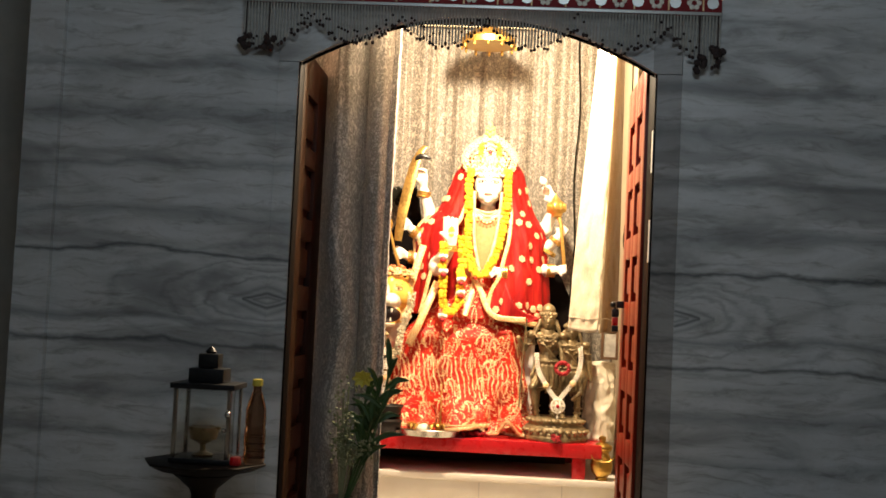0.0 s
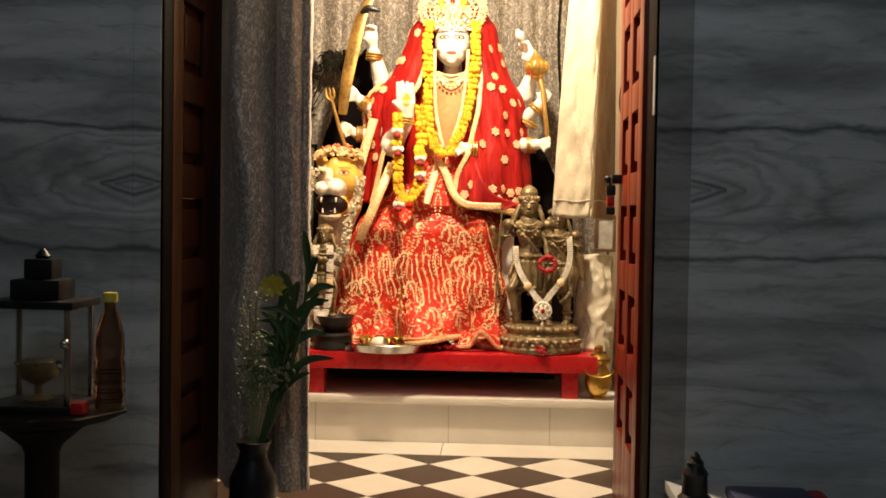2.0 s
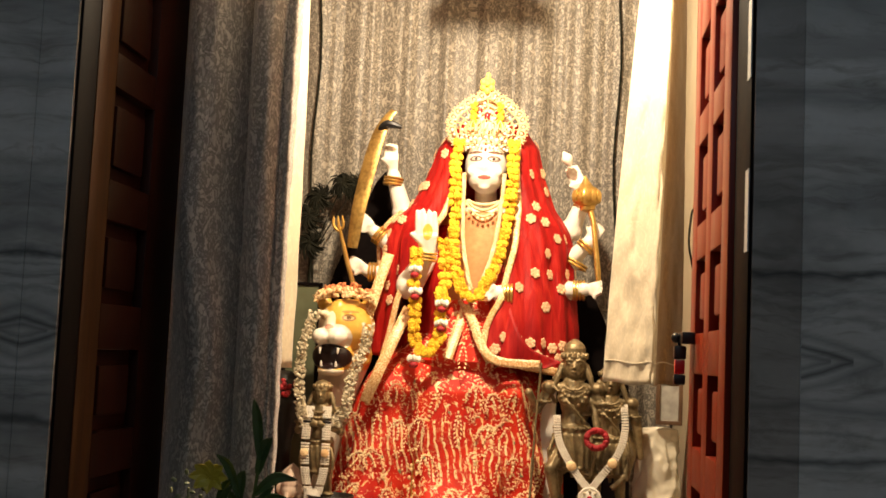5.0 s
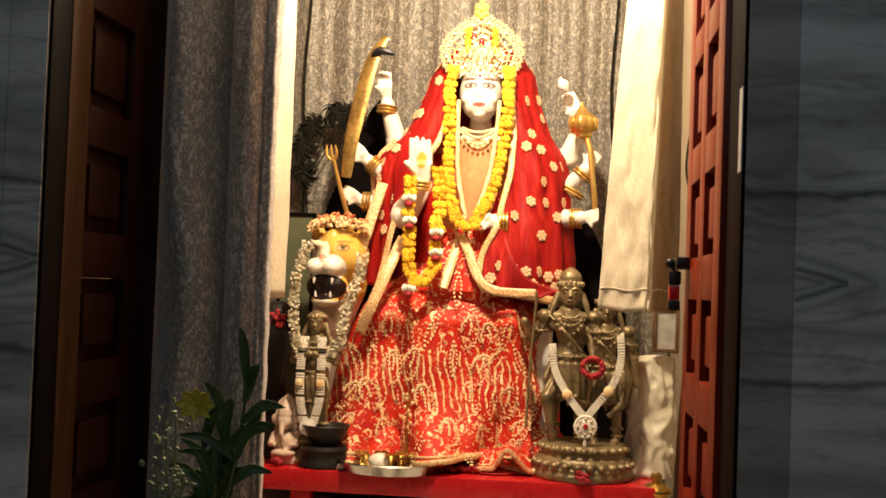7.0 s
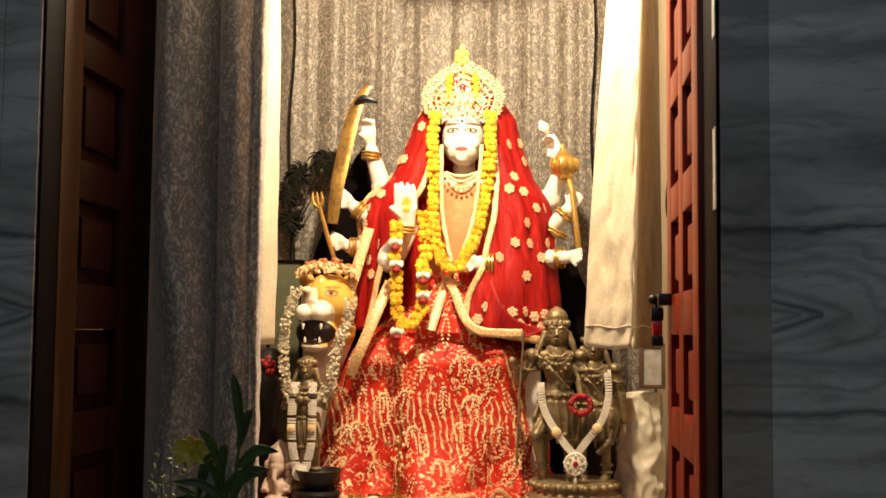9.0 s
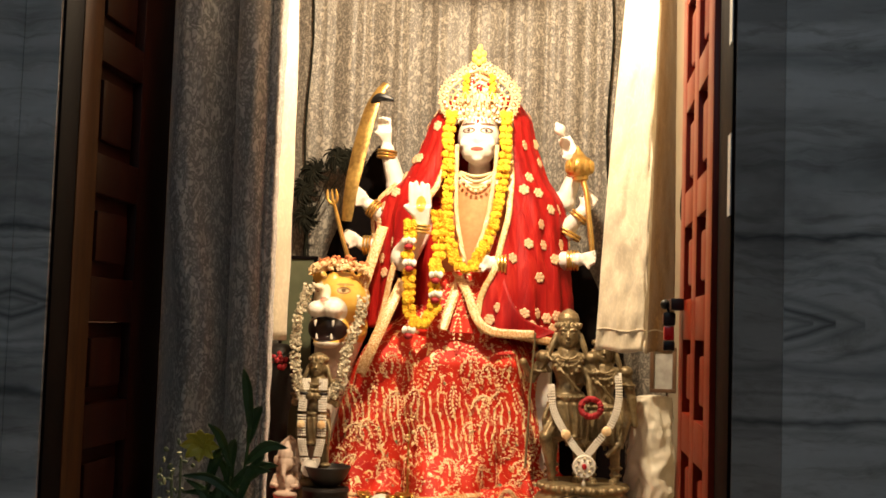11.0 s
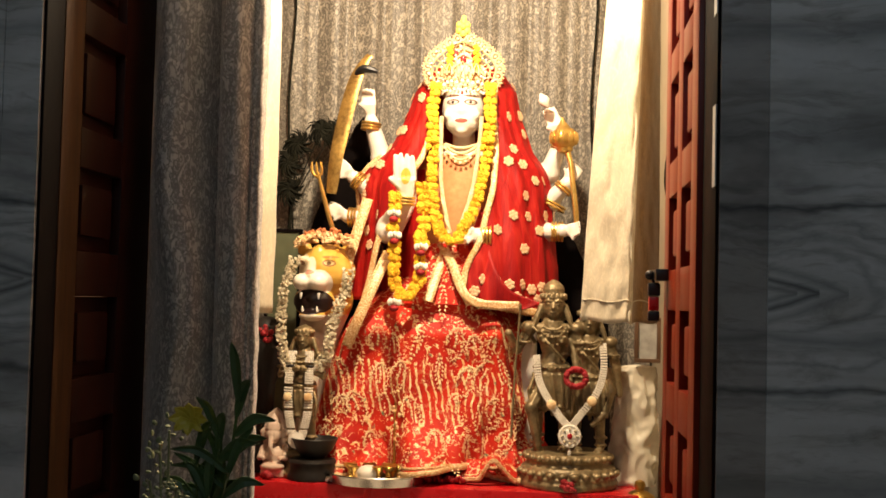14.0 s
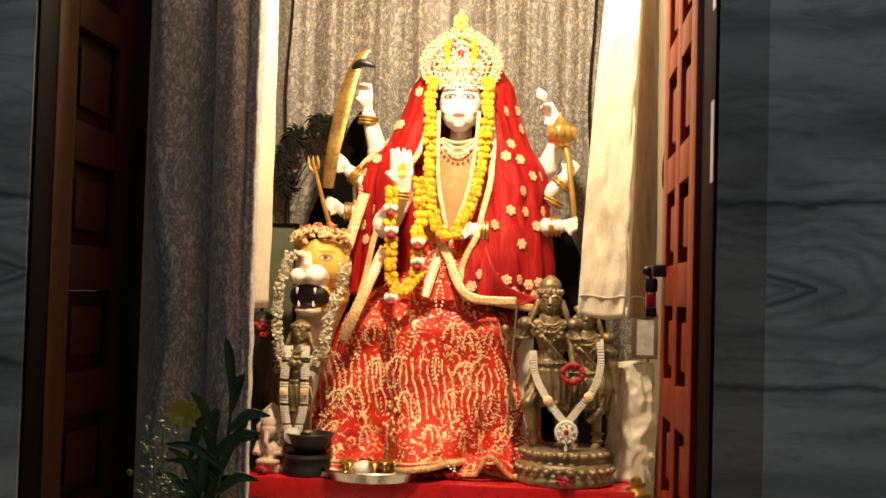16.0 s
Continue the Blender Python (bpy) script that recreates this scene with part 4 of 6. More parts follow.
ball(bm, (CX - 0.003, 2.05, 2.088), (0.010, 0.008, 0.016), u=8, v=6)
part("top_flower", bm, YELLOW, crown, "fresh yellow flower")
bm = B()
rng = random.Random(4)
for i in range(70):
    p = outline[rng.randint(2, 78)]
    sc_ = rng.uniform(0.45, 1.05)
    ball(bm, (CX + sc_ * (p.x - CX), 2.046 - 0.02 * (1 - sc_), 1.84 + sc_ * (p.z - 1.84)), 0.0032 + 0.003 * rng.random(), u=7, v=5)
tagged(part("pearl_edge", bm, WHITE_BEAD, crown), kind="stuff")

# ---- veil ----
V_RX_L = ((1.00, 0.43), (1.10, 0.42), (1.30, 0.395), (1.45, 0.385), (1.52, 0.355), (1.60, 0.272), (1.72, 0.215), (1.83, 0.180), (1.90, 0.135), (1.935, 0.085), (1.955, 0.02))
V_RX_R = ((1.00, 0.375), (1.10, 0.375), (1.20, 0.36), (1.45, 0.33), (1.52, 0.30), (1.60, 0.245), (1.72, 0.205), (1.83, 0.185), (1.90, 0.14), (1.935, 0.09), (1.955, 0.02))
V_RY = ((1.00, 0.30), (1.25, 0.27), (1.50, 0.20), (1.65, 0.165), (1.83, 0.15), (1.92, 0.11), (1.955, 0.02))
IN_L = ((1.00, 0.34), (1.15, 0.31), (1.30, 0.27), (1.45, 0.20), (1.55, 0.13), (1.65, 0.105), (1.75, 0.10), (1.84, 0.10), (1.955, 0.0))
IN_R = ((1.00, 0.06), (1.06, 0.02), (1.15, 0.03), (1.25, 0.08), (1.45, 0.115), (1.60, 0.12), (1.75, 0.11), (1.84, 0.11), (1.955, 0.0))


def veil(u, v):
    z = 1.02 + v * 0.935
    rl, rr, ry = lerp(V_RX_L, z), lerp(V_RX_R, z), lerp(V_RY, z)
    al = math.asin(min(0.99, lerp(IN_L, z) / rl))
    ar = math.asin(min(0.99, lerp(IN_R, z) / rr))
    if z > 1.84:
        al = ar = al * max(0.0, (1.955 - z) / 0.115)
    phi = al + u * (2 * math.pi - al - ar)
    s = math.sin(phi)
    rx = rl if s > 0 else rr
    wob = (1.06 if z > 1.55 else 1.0 + 0.06 * max(0, (z - 1.35) / 0.2)) + (0.016 * math.sin(phi * 17 + z * 5) + 0.010 * math.sin(phi * 31 - z * 9)) * min(1, (1.955 - z) * 4)
    drop = 0.06 * max(0.0, -s) * (1 - v) if v < 0.15 else 0
    return Vector((CX - rx * s * wob, 2.19 - ry * math.cos(phi) * wob, z - drop))


veil_ob = holder("veil", (CX, 2.2, 1.02), "red net veil with gold border and cream flower appliques", "veil")
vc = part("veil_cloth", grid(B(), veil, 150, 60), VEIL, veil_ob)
thicken(vc, 0.0025)
for uu, w in ((0.004, 0.022), (0.996, 0.022)):
    pts = [veil(uu, 0.86 * i / 60) + Vector((0, -0.008, 0)) for i in range(0, 61, 3)]
    thicken(part("gold_border", ribbon(pts, w, 60), LACE_BAND, veil_ob, "gold lace border"), 0.002)
pts = [veil(0.996 - 0.28 * i / 40, 0.004) + Vector((0, -0.008, 0.010)) for i in range(0, 41, 2)]
thicken(part("gold_border", ribbon(pts, 0.030, 50), LACE_BAND, veil_ob), 0.002)
pts = [veil(0.185 + 0.02 * math.sin(i * 0.2), 0.60 * i / 40) + Vector((-0.004, -0.008, 0)) for i in range(0, 41, 2)]
thicken(part("gold_border", ribbon(pts, 0.024, 50), LACE_BAND, veil_ob), 0.002)


def flower_mesh():
    bm = B()
    ball(bm, (0, 0, 0), (0.008, 0.003, 0.008), u=8, v=5)
    for i in range(6):
        a = i * math.pi / 3
        ball(bm, (0.013 * math.cos(a), 0, 0.013 * math.sin(a)), (0.0085, 0.002, 0.0085), u=7, v=4)
    return mesh_of("veil_flower", bm, plain("cream_applique", (0.66, 0.34, 0.18), (0.82, 0.56, 0.34), 0.6, 0, 150, 0.6))


FLOWER = flower_mesh()


def on_sheet(fn, u, v, lift=0.006):
    """A point on a sheet, lifted off it, with y of the matrix along the normal."""
    p = fn(u, v)
    a = (fn(min(1, u + 0.004), v) - fn(max(0, u - 0.004), v)).normalized()
    b = (fn(u, min(1, v + 0.01)) - fn(u, max(0, v - 0.01))).normalized()
    n = a.cross(b).normalized()
    if n.y > 0:
        n = -n
    a = (a - n * a.dot(n)).normalized()
    zc = a.cross(n)
    m = Matrix((a, n, zc)).transposed().to_4x4()
    m.translation = p + n * lift
    return m


rng = random.Random(11)
for i in range(13):
    for j in range(6):
        for u in (0.035 + 0.05 * j + (0.025 if i % 2 else 0), 0.985 - 0.05 * j - (0.025 if i % 2 else 0)):
            v = 0.07 + 0.068 * i + 0.02 * rng.random()
            if 0.02 < u < 0.98 and not (0.30 < u < 0.70) and v < 0.92 and rng.random() < 0.42:
                piece("flower_applique", FLOWER, on_sheet(veil, u + 0.01 * rng.random(), v) @ pose(0, 0, 0, 0, 60 * rng.random(), 0), veil_ob)

for i in range(9):
    for j in range(2):
        piece("flower_applique", FLOWER, on_sheet(veil, 0.975 - 0.026 * i - 0.012 * j, 0.055 + 0.05 * j + 0.012 * math.sin(3 * i)) @ pose(0, 0, 0, 0, 47 * i, 0), veil_ob)

# ---- skirt ----
S_RL = ((0.38, 0.47), (0.42, 0.495), (0.50, 0.505), (0.65, 0.475), (0.86, 0.410), (0.95, 0.355), (1.02, 0.29), (1.12, 0.20))
S_RR = ((0.38, 0.36), (0.50, 0.35), (0.65, 0.34), (0.86, 0.315), (0.95, 0.29), (1.02, 0.25), (1.12, 0.18))
S_RY = ((0.38, 0.40), (0.45, 0.375), (0.60, 0.345), (0.90, 0.335), (0.98, 0.29), (1.06, 0.21), (1.12, 0.17))


def skirt(u, v):
    z = 0.388 + v * 0.74
    phi = -2.1 + 4.2 * u
    s = math.sin(phi)
    rx = lerp(S_RL, z) if s < 0 else lerp(S_RR, z)
    low = (1 - v)
    w = 1 + low * (0.080 * math.sin(phi * 9 + 2.5 * z) + 0.050 * math.sin(phi * 17 + 1.7 + 3 * z)) + 0.06 * max(0, 1 - v * 3.2) * math.sin(phi * 23 + 7 * z + 3 * math.sin(phi * 4)) + 0.11 * noise.noise(Vector((phi * 2.6, z * 5, 0.7))) * min(1, low * 1.6) + 0.008 * math.sin(phi * 33 + z * 20)
    lap = 0.05 * math.exp(-((z - 0.93) / 0.07) ** 2) * (math.exp(-((phi + 0.75) / 0.35) ** 2) + math.exp(-((phi - 0.75) / 0.35) ** 2))
    hemlift = 0.05 * max(0, math.sin(phi * 5 + 0.9)) * max(0, 1 - v * 12)
    flare = 0.060 * max(0, 1 - v * 4.5) * (0.6 + math.sin(phi * 11 + 2))
    c = math.cos(phi)
    s = math.copysign(abs(s) ** 0.72, s)
    c = math.copysign(abs(c) ** 0.72, c)
    return Vector((-0.005 + rx * s * w + flare * s, 2.235 - lerp(S_RY, z) * c * w - lap - flare * math.cos(phi), z + hemlift))


skirt_ob = holder("skirt", (0, 2.2, 0.385), "full red skirt covered in gold embroidery on the seated statue", "skirt")
sk = part("skirt_cloth", grid(B(), skirt, 170, 70), SKIRT, skirt_ob)
thicken(sk, 0.004)
bm = B()
for dv, r in ((0.012, 0.010), (0.055, 0.006)):
    tube(bm, [skirt(i / 160, dv) + Vector((0, -0.006, 0.004)) for i in range(161)], r, 6, 0.5)
part("hem_band", bm, LACE_BAND, skirt_ob, "wide gold hem band")


def paisley(size):
    """A drop-shaped loop of beadwork, lying in the x-z plane."""
    bm = B()
    pts = []
    for i in range(36):
        a = -0.4 + 5.6 * i / 35
        r = size * (0.55 - 0.16 * math.sin(a * 0.5 + 0.3)) * (0.93 + 0.14 * (i % 2))
        pts.append((r * math.sin(a) * 0.62, 0, size * 0.95 * math.cos(a) * 0.62 * (1.1 - 0.018 * i) * (0.96 + 0.08 * (i % 2))))
    for i, p in enumerate(pts):
        ball(bm, p, (0.0034, 0.0022, 0.0040), u=5, v=4)
        if i % 3 == 0:
            ball(bm, Vector(p) * 1.2, (0.0030, 0.002, 0.0034), u=5, v=4)
            ball(bm, Vector(p) * 0.72, (0.0026, 0.002, 0.0030), u=5, v=4)
    for i in range(5):
        ball(bm, (0.003 * math.sin(i), 0, size * (-0.25 + 0.11 * i)), (0.005, 0.003, 0.006), u=5, v=4)
    return mesh_of("paisley", bm, GOLD_TRIM)


def sprig(size):
    bm = B()
    for i in range(9):
        t = i / 8
        for s in (-1, 1):
            ball(bm, (s * 0.013 * math.sin(3 * t), 0, size * (t - 0.5)), (0.0034, 0.0022, 0.0058), (0, s * 35, 0), 5, 4)
    return mesh_of("sprig", bm, GOLD_TRIM)


PAISLEY, SPRIG = paisley(0.11), sprig(0.12)
rng = random.Random(21)
for row, v in enumerate((0.17, 0.33, 0.50, 0.65)):
    for i in range(14):
        u = 0.17 + 0.66 * (i + (0.5 if row % 2 else 0)) / 14
        m = on_sheet(skirt, u, v + 0.02 * math.sin(i * 2.1), 0.005) @ pose(0, 0, 0, 0, rng.uniform(-30, 30), 0)
        piece("paisley_motif" if (i + row) % 3 else "sprig_motif", PAISLEY if (i + row) % 3 else SPRIG, m, skirt_ob)
for i in range(20):
    piece("sprig_motif", SPRIG, on_sheet(skirt, 0.16 + 0.68 * i / 19, 0.09 + 0.03 * math.sin(i * 1.7), 0.005) @ pose(0, 0, 0, 0, rng.uniform(-60, 60), 0), skirt_ob)

def hem_fold(u, v):
    x = 0.085 + 0.20 * u
    peak = math.exp(-((u - 0.62) / 0.20) ** 2)
    return Vector((x, 1.875 - 0.085 * (1 - v) - 0.02 * peak, 0.389 + (0.075 * peak + 0.010 * abs(math.sin(9 * u))) * (0.35 + 0.65 * (1 - v)) + 0.07 * v))


hf = part("hem_fold", grid(B(), hem_fold, 40, 12), SKIRT, skirt_ob, "turned-up fold of the embroidered hem")
thicken(hf, 0.003)
thicken(part("hem_edge", ribbon([hem_fold(i / 20, 0.04) + Vector((0, -0.003, 0.004)) for i in range(21)], 0.016, 60), LACE_BAND, skirt_ob), 0.002)
def side_train(u, v):
    return Vector((0.20 + 0.17 * u, 1.93 + 0.10 * v + 0.025 * math.sin(8 * u), 0.389 + 0.045 * abs(math.sin(6 * u + 2)) * (1 - 0.4 * v) + 0.10 * v))


st_ = part("train", grid(B(), side_train, 36, 12), SKIRT, skirt_ob, "spread red end of the skirt on the bench")
thicken(st_, 0.003)
def left_train(u, v):
    return Vector((-0.42 + 0.30 * u, 1.845 + 0.09 * v - 0.02 * math.sin(5 * u), 0.389 + 0.05 * abs(math.sin(7 * u + 0.5)) * (1 - 0.3 * v) + 0.11 * v))


lt_ = part("train", grid(B(), left_train, 44, 12), SKIRT, skirt_ob)
thicken(lt_, 0.003)

def front_cloth(u, v):
    w = 0.170 - 0.070 * v
    return Vector((-0.005 + 0.03 * v + w * (2 * u - 1), 1.895 + 0.09 * v + 0.06 * max(0.0, 1 - 5 * v) + 0.05 * (2 * u - 1) ** 2 + 0.006 * math.sin(14 * u + 5 * v), 0.955 + 0.28 * v))


fc = part("front_cloth", grid(B(), front_cloth, 30, 20), SKIRT, skirt_ob, "embroidered red cloth drawn up over the lap")
thicken(fc, 0.003)
for u, v in ((0.2, 0.15), (0.5, 0.22), (0.8, 0.15), (0.32, 0.55), (0.68, 0.55), (0.5, 0.82)):
    piece("sprig_motif", SPRIG, on_sheet(front_cloth, u, v, 0.004) @ pose(0, 0, 0, 0, 50 * (u - 0.5), 0), skirt_ob)

# hanging gold-edged sash ends over the lap
sash = holder("sash", (-0.12, 1.9, 1.0), "gold-bordered cloth ends hanging over the statue's lap", "sash")
for width, pts in ((0.032, ((-0.02, 2.0, 1.24), (0.03, 1.93, 1.16), (0.075, 1.885, 1.06), (0.125, 1.87, 1.02), (0.20, 1.862, 1.012), (0.28, 1.86, 1.012))),
                   (0.040, ((-0.21, 1.98, 1.20), (-0.25, 1.90, 1.08), (-0.30, 1.87, 0.95), (-0.345, 1.90, 0.85))),
                   (0.034, ((0.0, 1.99, 1.22), (-0.03, 1.93, 1.10), (-0.05, 1.88, 1.02))),
                   (0.040, ((-0.30, 2.02, 1.40), (-0.36, 1.95, 1.15), (-0.40, 1.93, 0.98)))):
    thicken(part("gold_edge", ribbon(pts, width, 30, (0, -1, 0), 0.001), LACE_BAND, sash), 0.0015)
sp = smooth_path([(0.05, 1.98, 1.20), (0.09, 1.90, 1.07), (0.16, 1.875, 1.00), (0.28, 1.87, 1.00)], 24)
bm = B()
grid(bm, lambda u, v: sp[int(u * 23 + 0.5)] + Vector((0.02 + 0.06 * v, 0.02 + 0.01 * math.sin(9 * u), (0.02 + 0.16 * (1 - u)) * v)), 23, 8)
sc = part("sash_cloth", bm, VEIL, sash)
thicken(sc, 0.003)

# ---- marigold garlands ----


def marigold(r):
    bm = B()
    rng2 = random.Random(3)
    ball(bm, (0, 0, 0), (r * 0.72, r * 0.6, r * 0.72), u=8, v=6)
    for ring, n in ((0.62, 9), (0.32, 6)):
        for i in range(n):
            a = 2 * math.pi * (i + rng2.random() * 0.5) / n
            ball(bm, (r * ring * 1.15 * math.cos(a), -r * (0.75 - ring), r * ring * 1.15 * math.sin(a)), (r * 0.34, r * 0.22, r * 0.34), u=6, v=4)
    return mesh_of("marigold", bm, MARIGOLD)


MARI = marigold(0.0155)


def garland(pts, step, label, white=(), jitter=0.010, rows=2):
    """Marigold heads threaded along a line."""
    g = holder("marigold_garland", pts[0], label, "garland")
    path = smooth_path(pts, 200)
    length = sum((b - a).length for a, b in zip(path, path[1:]))
    n = int(length / step)
    part("thread", tube(B(), path[::8], 0.0035, 5), MARIGOLD, g)
    r2 = random.Random(int(1000 * abs(pts[0][2])))
    for i in range(n):
        p = path[int(i / n * 199)]
        for s in range(rows):
            off = Vector(((s - (rows - 1) / 2) * 0.021 + r2.uniform(-1, 1) * jitter * 0.5, r2.uniform(-1, 0.3) * jitter, r2.uniform(-1, 1) * jitter * 0.4))
            piece("marigold_flower", MARI, Matrix.Translation(p + off) @ pose(0, 0, 0, r2.uniform(-30, 30), r2.uniform(0, 360), r2.uniform(-40, 40)) @ Matrix.Scale(r2.uniform(0.8, 1.15), 4), g)
    for w in white:
        bm = B()
        for k in range(12):
            a = 2 * math.pi * k / 12
            ball(bm, Vector(w) + Vector((0.019 * math.cos(a), 0.012 * math.sin(a), 0.004 * math.sin(3 * a))), (0.008, 0.008, 0.011), u=6, v=5)
        part("bud_ring", bm, WHITE_BEAD, g, "ring of white buds")
        part("red_rose", ball(B(), Vector(w) + Vector((0, -0.006, -0.022)), (0.017, 0.014, 0.012), u=10, v=7), RED_PETAL, g, "dark red rose")
    return g


garland([(-0.055, 2.02, 1.83), (-0.060, 1.99, 1.72), (-0.056, 1.985, 1.60), (-0.052, 1.965, 1.48), (-0.040, 1.945, 1.36), (-0.01, 1.935, 1.27), (0.03, 1.925, 1.235)], 0.0215,
        "orange marigold garland hanging from the crown over the statue's chest")
garland([(0.150, 2.02, 1.83), (0.155, 1.99, 1.72), (0.147, 1.985, 1.60), (0.135, 1.965, 1.48), (0.108, 1.945, 1.37), (0.07, 1.935, 1.29), (0.035, 1.925, 1.235)], 0.0215,
        "orange marigold garland hanging from the crown over the statue's chest")
garland([(-0.085, 1.94, 1.44), (-0.080, 1.93, 1.36), (-0.075, 1.92, 1.27)], 0.022, "short orange marigold string over the statue's chest")
garland([(-0.175, 1.885, 1.40), (-0.178, 1.870, 1.30), (-0.172, 1.860, 1.18), (-0.165, 1.855, 1.08), (-0.125, 1.850, 1.035), (-0.085, 1.855, 1.09), (-0.075, 1.865, 1.20), (-0.080, 1.88, 1.28)], 0.0215,
        "looped marigold garland with white buds hanging from the raised hand",
        white=((-0.178, 1.862, 1.335), (-0.172, 1.850, 1.255), (-0.075, 1.85, 1.215), (-0.075, 1.85, 1.145), (-0.165, 1.84, 1.015)))
# pale lace edging beside the chest
lace = holder("lace_edging", (CX, 1.97, 1.7), "pale lace edging of the dress beside the statue's chest", "lace", group="lace edgings")
for pts in (((-0.028, 2.00, 1.71), (-0.026, 1.985, 1.58), (-0.018, 1.965, 1.44), (0.004, 1.94, 1.33), (0.020, 1.93, 1.27)),
            ((0.122, 2.00, 1.71), (0.116, 1.985, 1.60), (0.100, 1.965, 1.46), (0.078, 1.94, 1.36), (0.052, 1.93, 1.29))):
    thicken(part("lace_band", ribbon(pts, 0.015, 40, (0, -1, 0), 0.003), IVORY, lace), 0.003)

# bangles on the arms
for c, ax, r, nb in (((-0.145, 1.905, 1.385), (0.1, -0.1, 1), 0.034, 3), ((0.155, 1.955, 1.262), (1, 0, 0), 0.036, 3), ((-0.325, 2.21, 1.70), (0.1, 0, 1), 0.036, 3), ((-0.355, 2.13, 1.475), (0.7, 0, -0.5), 0.034, 3),
                     ((-0.37, 2.10, 1.333), (1, 0, 0), 0.034, 3), ((0.42, 2.20, 1.63), (0.3, 0, 1), 0.036, 3), ((0.43, 2.13, 1.46), (0.6, 0, 0.7), 0.034, 2), ((0.41, 2.08, 1.292), (1, 0, 0), 0.034, 4), ((0.39, 2.17, 1.40), (0.4, 0, 0.8), 0.050, 2)):
    b = holder("bangle", c, "gold bangles on a marble arm of the statue", "bangle", group="bangles of the statue")
    axis = Vector(ax).normalized()
    e1 = axis.cross(Vector((0, 1, 0.2))).normalized()
    e2 = axis.cross(e1)
    for k in range(nb):
        o = Vector(c) + axis * 0.012 * (k - (nb - 1) / 2)
        ring = [o + r * (math.cos(a) * e1 + math.sin(a) * e2) for a in [2 * math.pi * i / 20 for i in range(21)]]
        part("ring", tube(B(), ring, 0.0052, 6), GOLD, b)

# ---- what the arms hold ----
sword = holder("sword", (-0.43, 2.08, 1.55), "curved gilded sword with a dark hilt held upright", "sword")
sp = smooth_path([(-0.448, 2.06, 1.42), (-0.432, 2.06, 1.56), (-0.405, 2.08, 1.72), (-0.375, 2.10, 1.86), (-0.345, 2.12, 1.935), (-0.325, 2.13, 1.965)], 26)
part("blade", tube(B(), sp, [0.016 + 0.016 * math.sin(math.pi * min(1, i / 25 + 0.12)) for i in range(26)], 8, 0.3), OLD_GOLD, sword)
part("hilt_guard", tube(B(), smooth_path([(-0.375, 2.10, 1.885), (-0.34, 2.09, 1.905), (-0.285, 2.09, 1.893)], 12), [0.006 + 0.010 * math.sin(math.pi * i / 11) for i in range(12)], 8), BLACK_METAL, sword, "dark hilt guard")
rodp = holder("gilded_rod", (-0.42, 2.05, 1.25), "slender gilded rod with a forked top held at the side", "rod")
part("shaft", tube(B(), [(-0.50, 2.05, 1.50), (-0.46, 2.05, 1.36), (-0.415, 2.05, 1.22), (-0.38, 2.06, 1.15)], [0.006, 0.009, 0.009, 0.006], 8), GOLD, rodp)
for s in (-1, 0, 1):
    part("prong", tube(B(), smooth_path([(-0.50, 2.05, 1.48), (-0.503 + s * 0.018, 2.05, 1.50), (-0.507 + s * 0.016, 2.05, 1.54)], 8), [0.006] * 6 + [0.004, 0.002], 6), GOLD, rodp)
mace = holder("mace", (0.48, 2.06, 1.33), "gilded mace with a ribbed round head", "mace")
part("shaft", tube(B(), [(0.432, 2.09, 1.63), (0.455, 2.07, 1.55), (0.478, 2.06, 1.36), (0.482, 2.06, 1.31)], [0.013, 0.010, 0.011, 0.008], 10), GOLD, mace)
part("head", lathe(B(), [(0.004, -0.06), (0.028, -0.05), (0.030, -0.036), (0.042, -0.028), (0.052, 0.0), (0.042, 0.028), (0.028, 0.036), (0.020, 0.05), (0.012, 0.06), (0.003, 0.08)], (0.428, 2.085, 1.645), 20, pose(0, 0, 0, 0, -6, 0)), GOLD, mace)
bm = B()
for i in range(12):
    a = 2 * math.pi * i / 12
    ball(bm, (0.428 + 0.045 * math.cos(a), 2.085 + 0.045 * math.sin(a), 1.645), (0.012, 0.012, 0.026), u=6, v=5)
part("ribs", bm, GOLD, mace)
conch = holder("conch", (0.37, 2.12, 1.78), "small pale conch shell held in a raised marble hand", "shell")
part("shell", lathe(B(), [(0.003, -0.03), (0.014, -0.015), (0.022, 0.0), (0.020, 0.012), (0.012, 0.022), (0.004, 0.034)], (0.352, 2.12, 1.79), 14, pose(0, 0, 0, 0, -30, 0)), WHITE_BEAD, conch)
plume = holder("peacock_feathers", (-0.62, 2.42, 1.35), "bunch of dark peacock feathers leaning behind the statue", "feathers")
rng = random.Random(7)
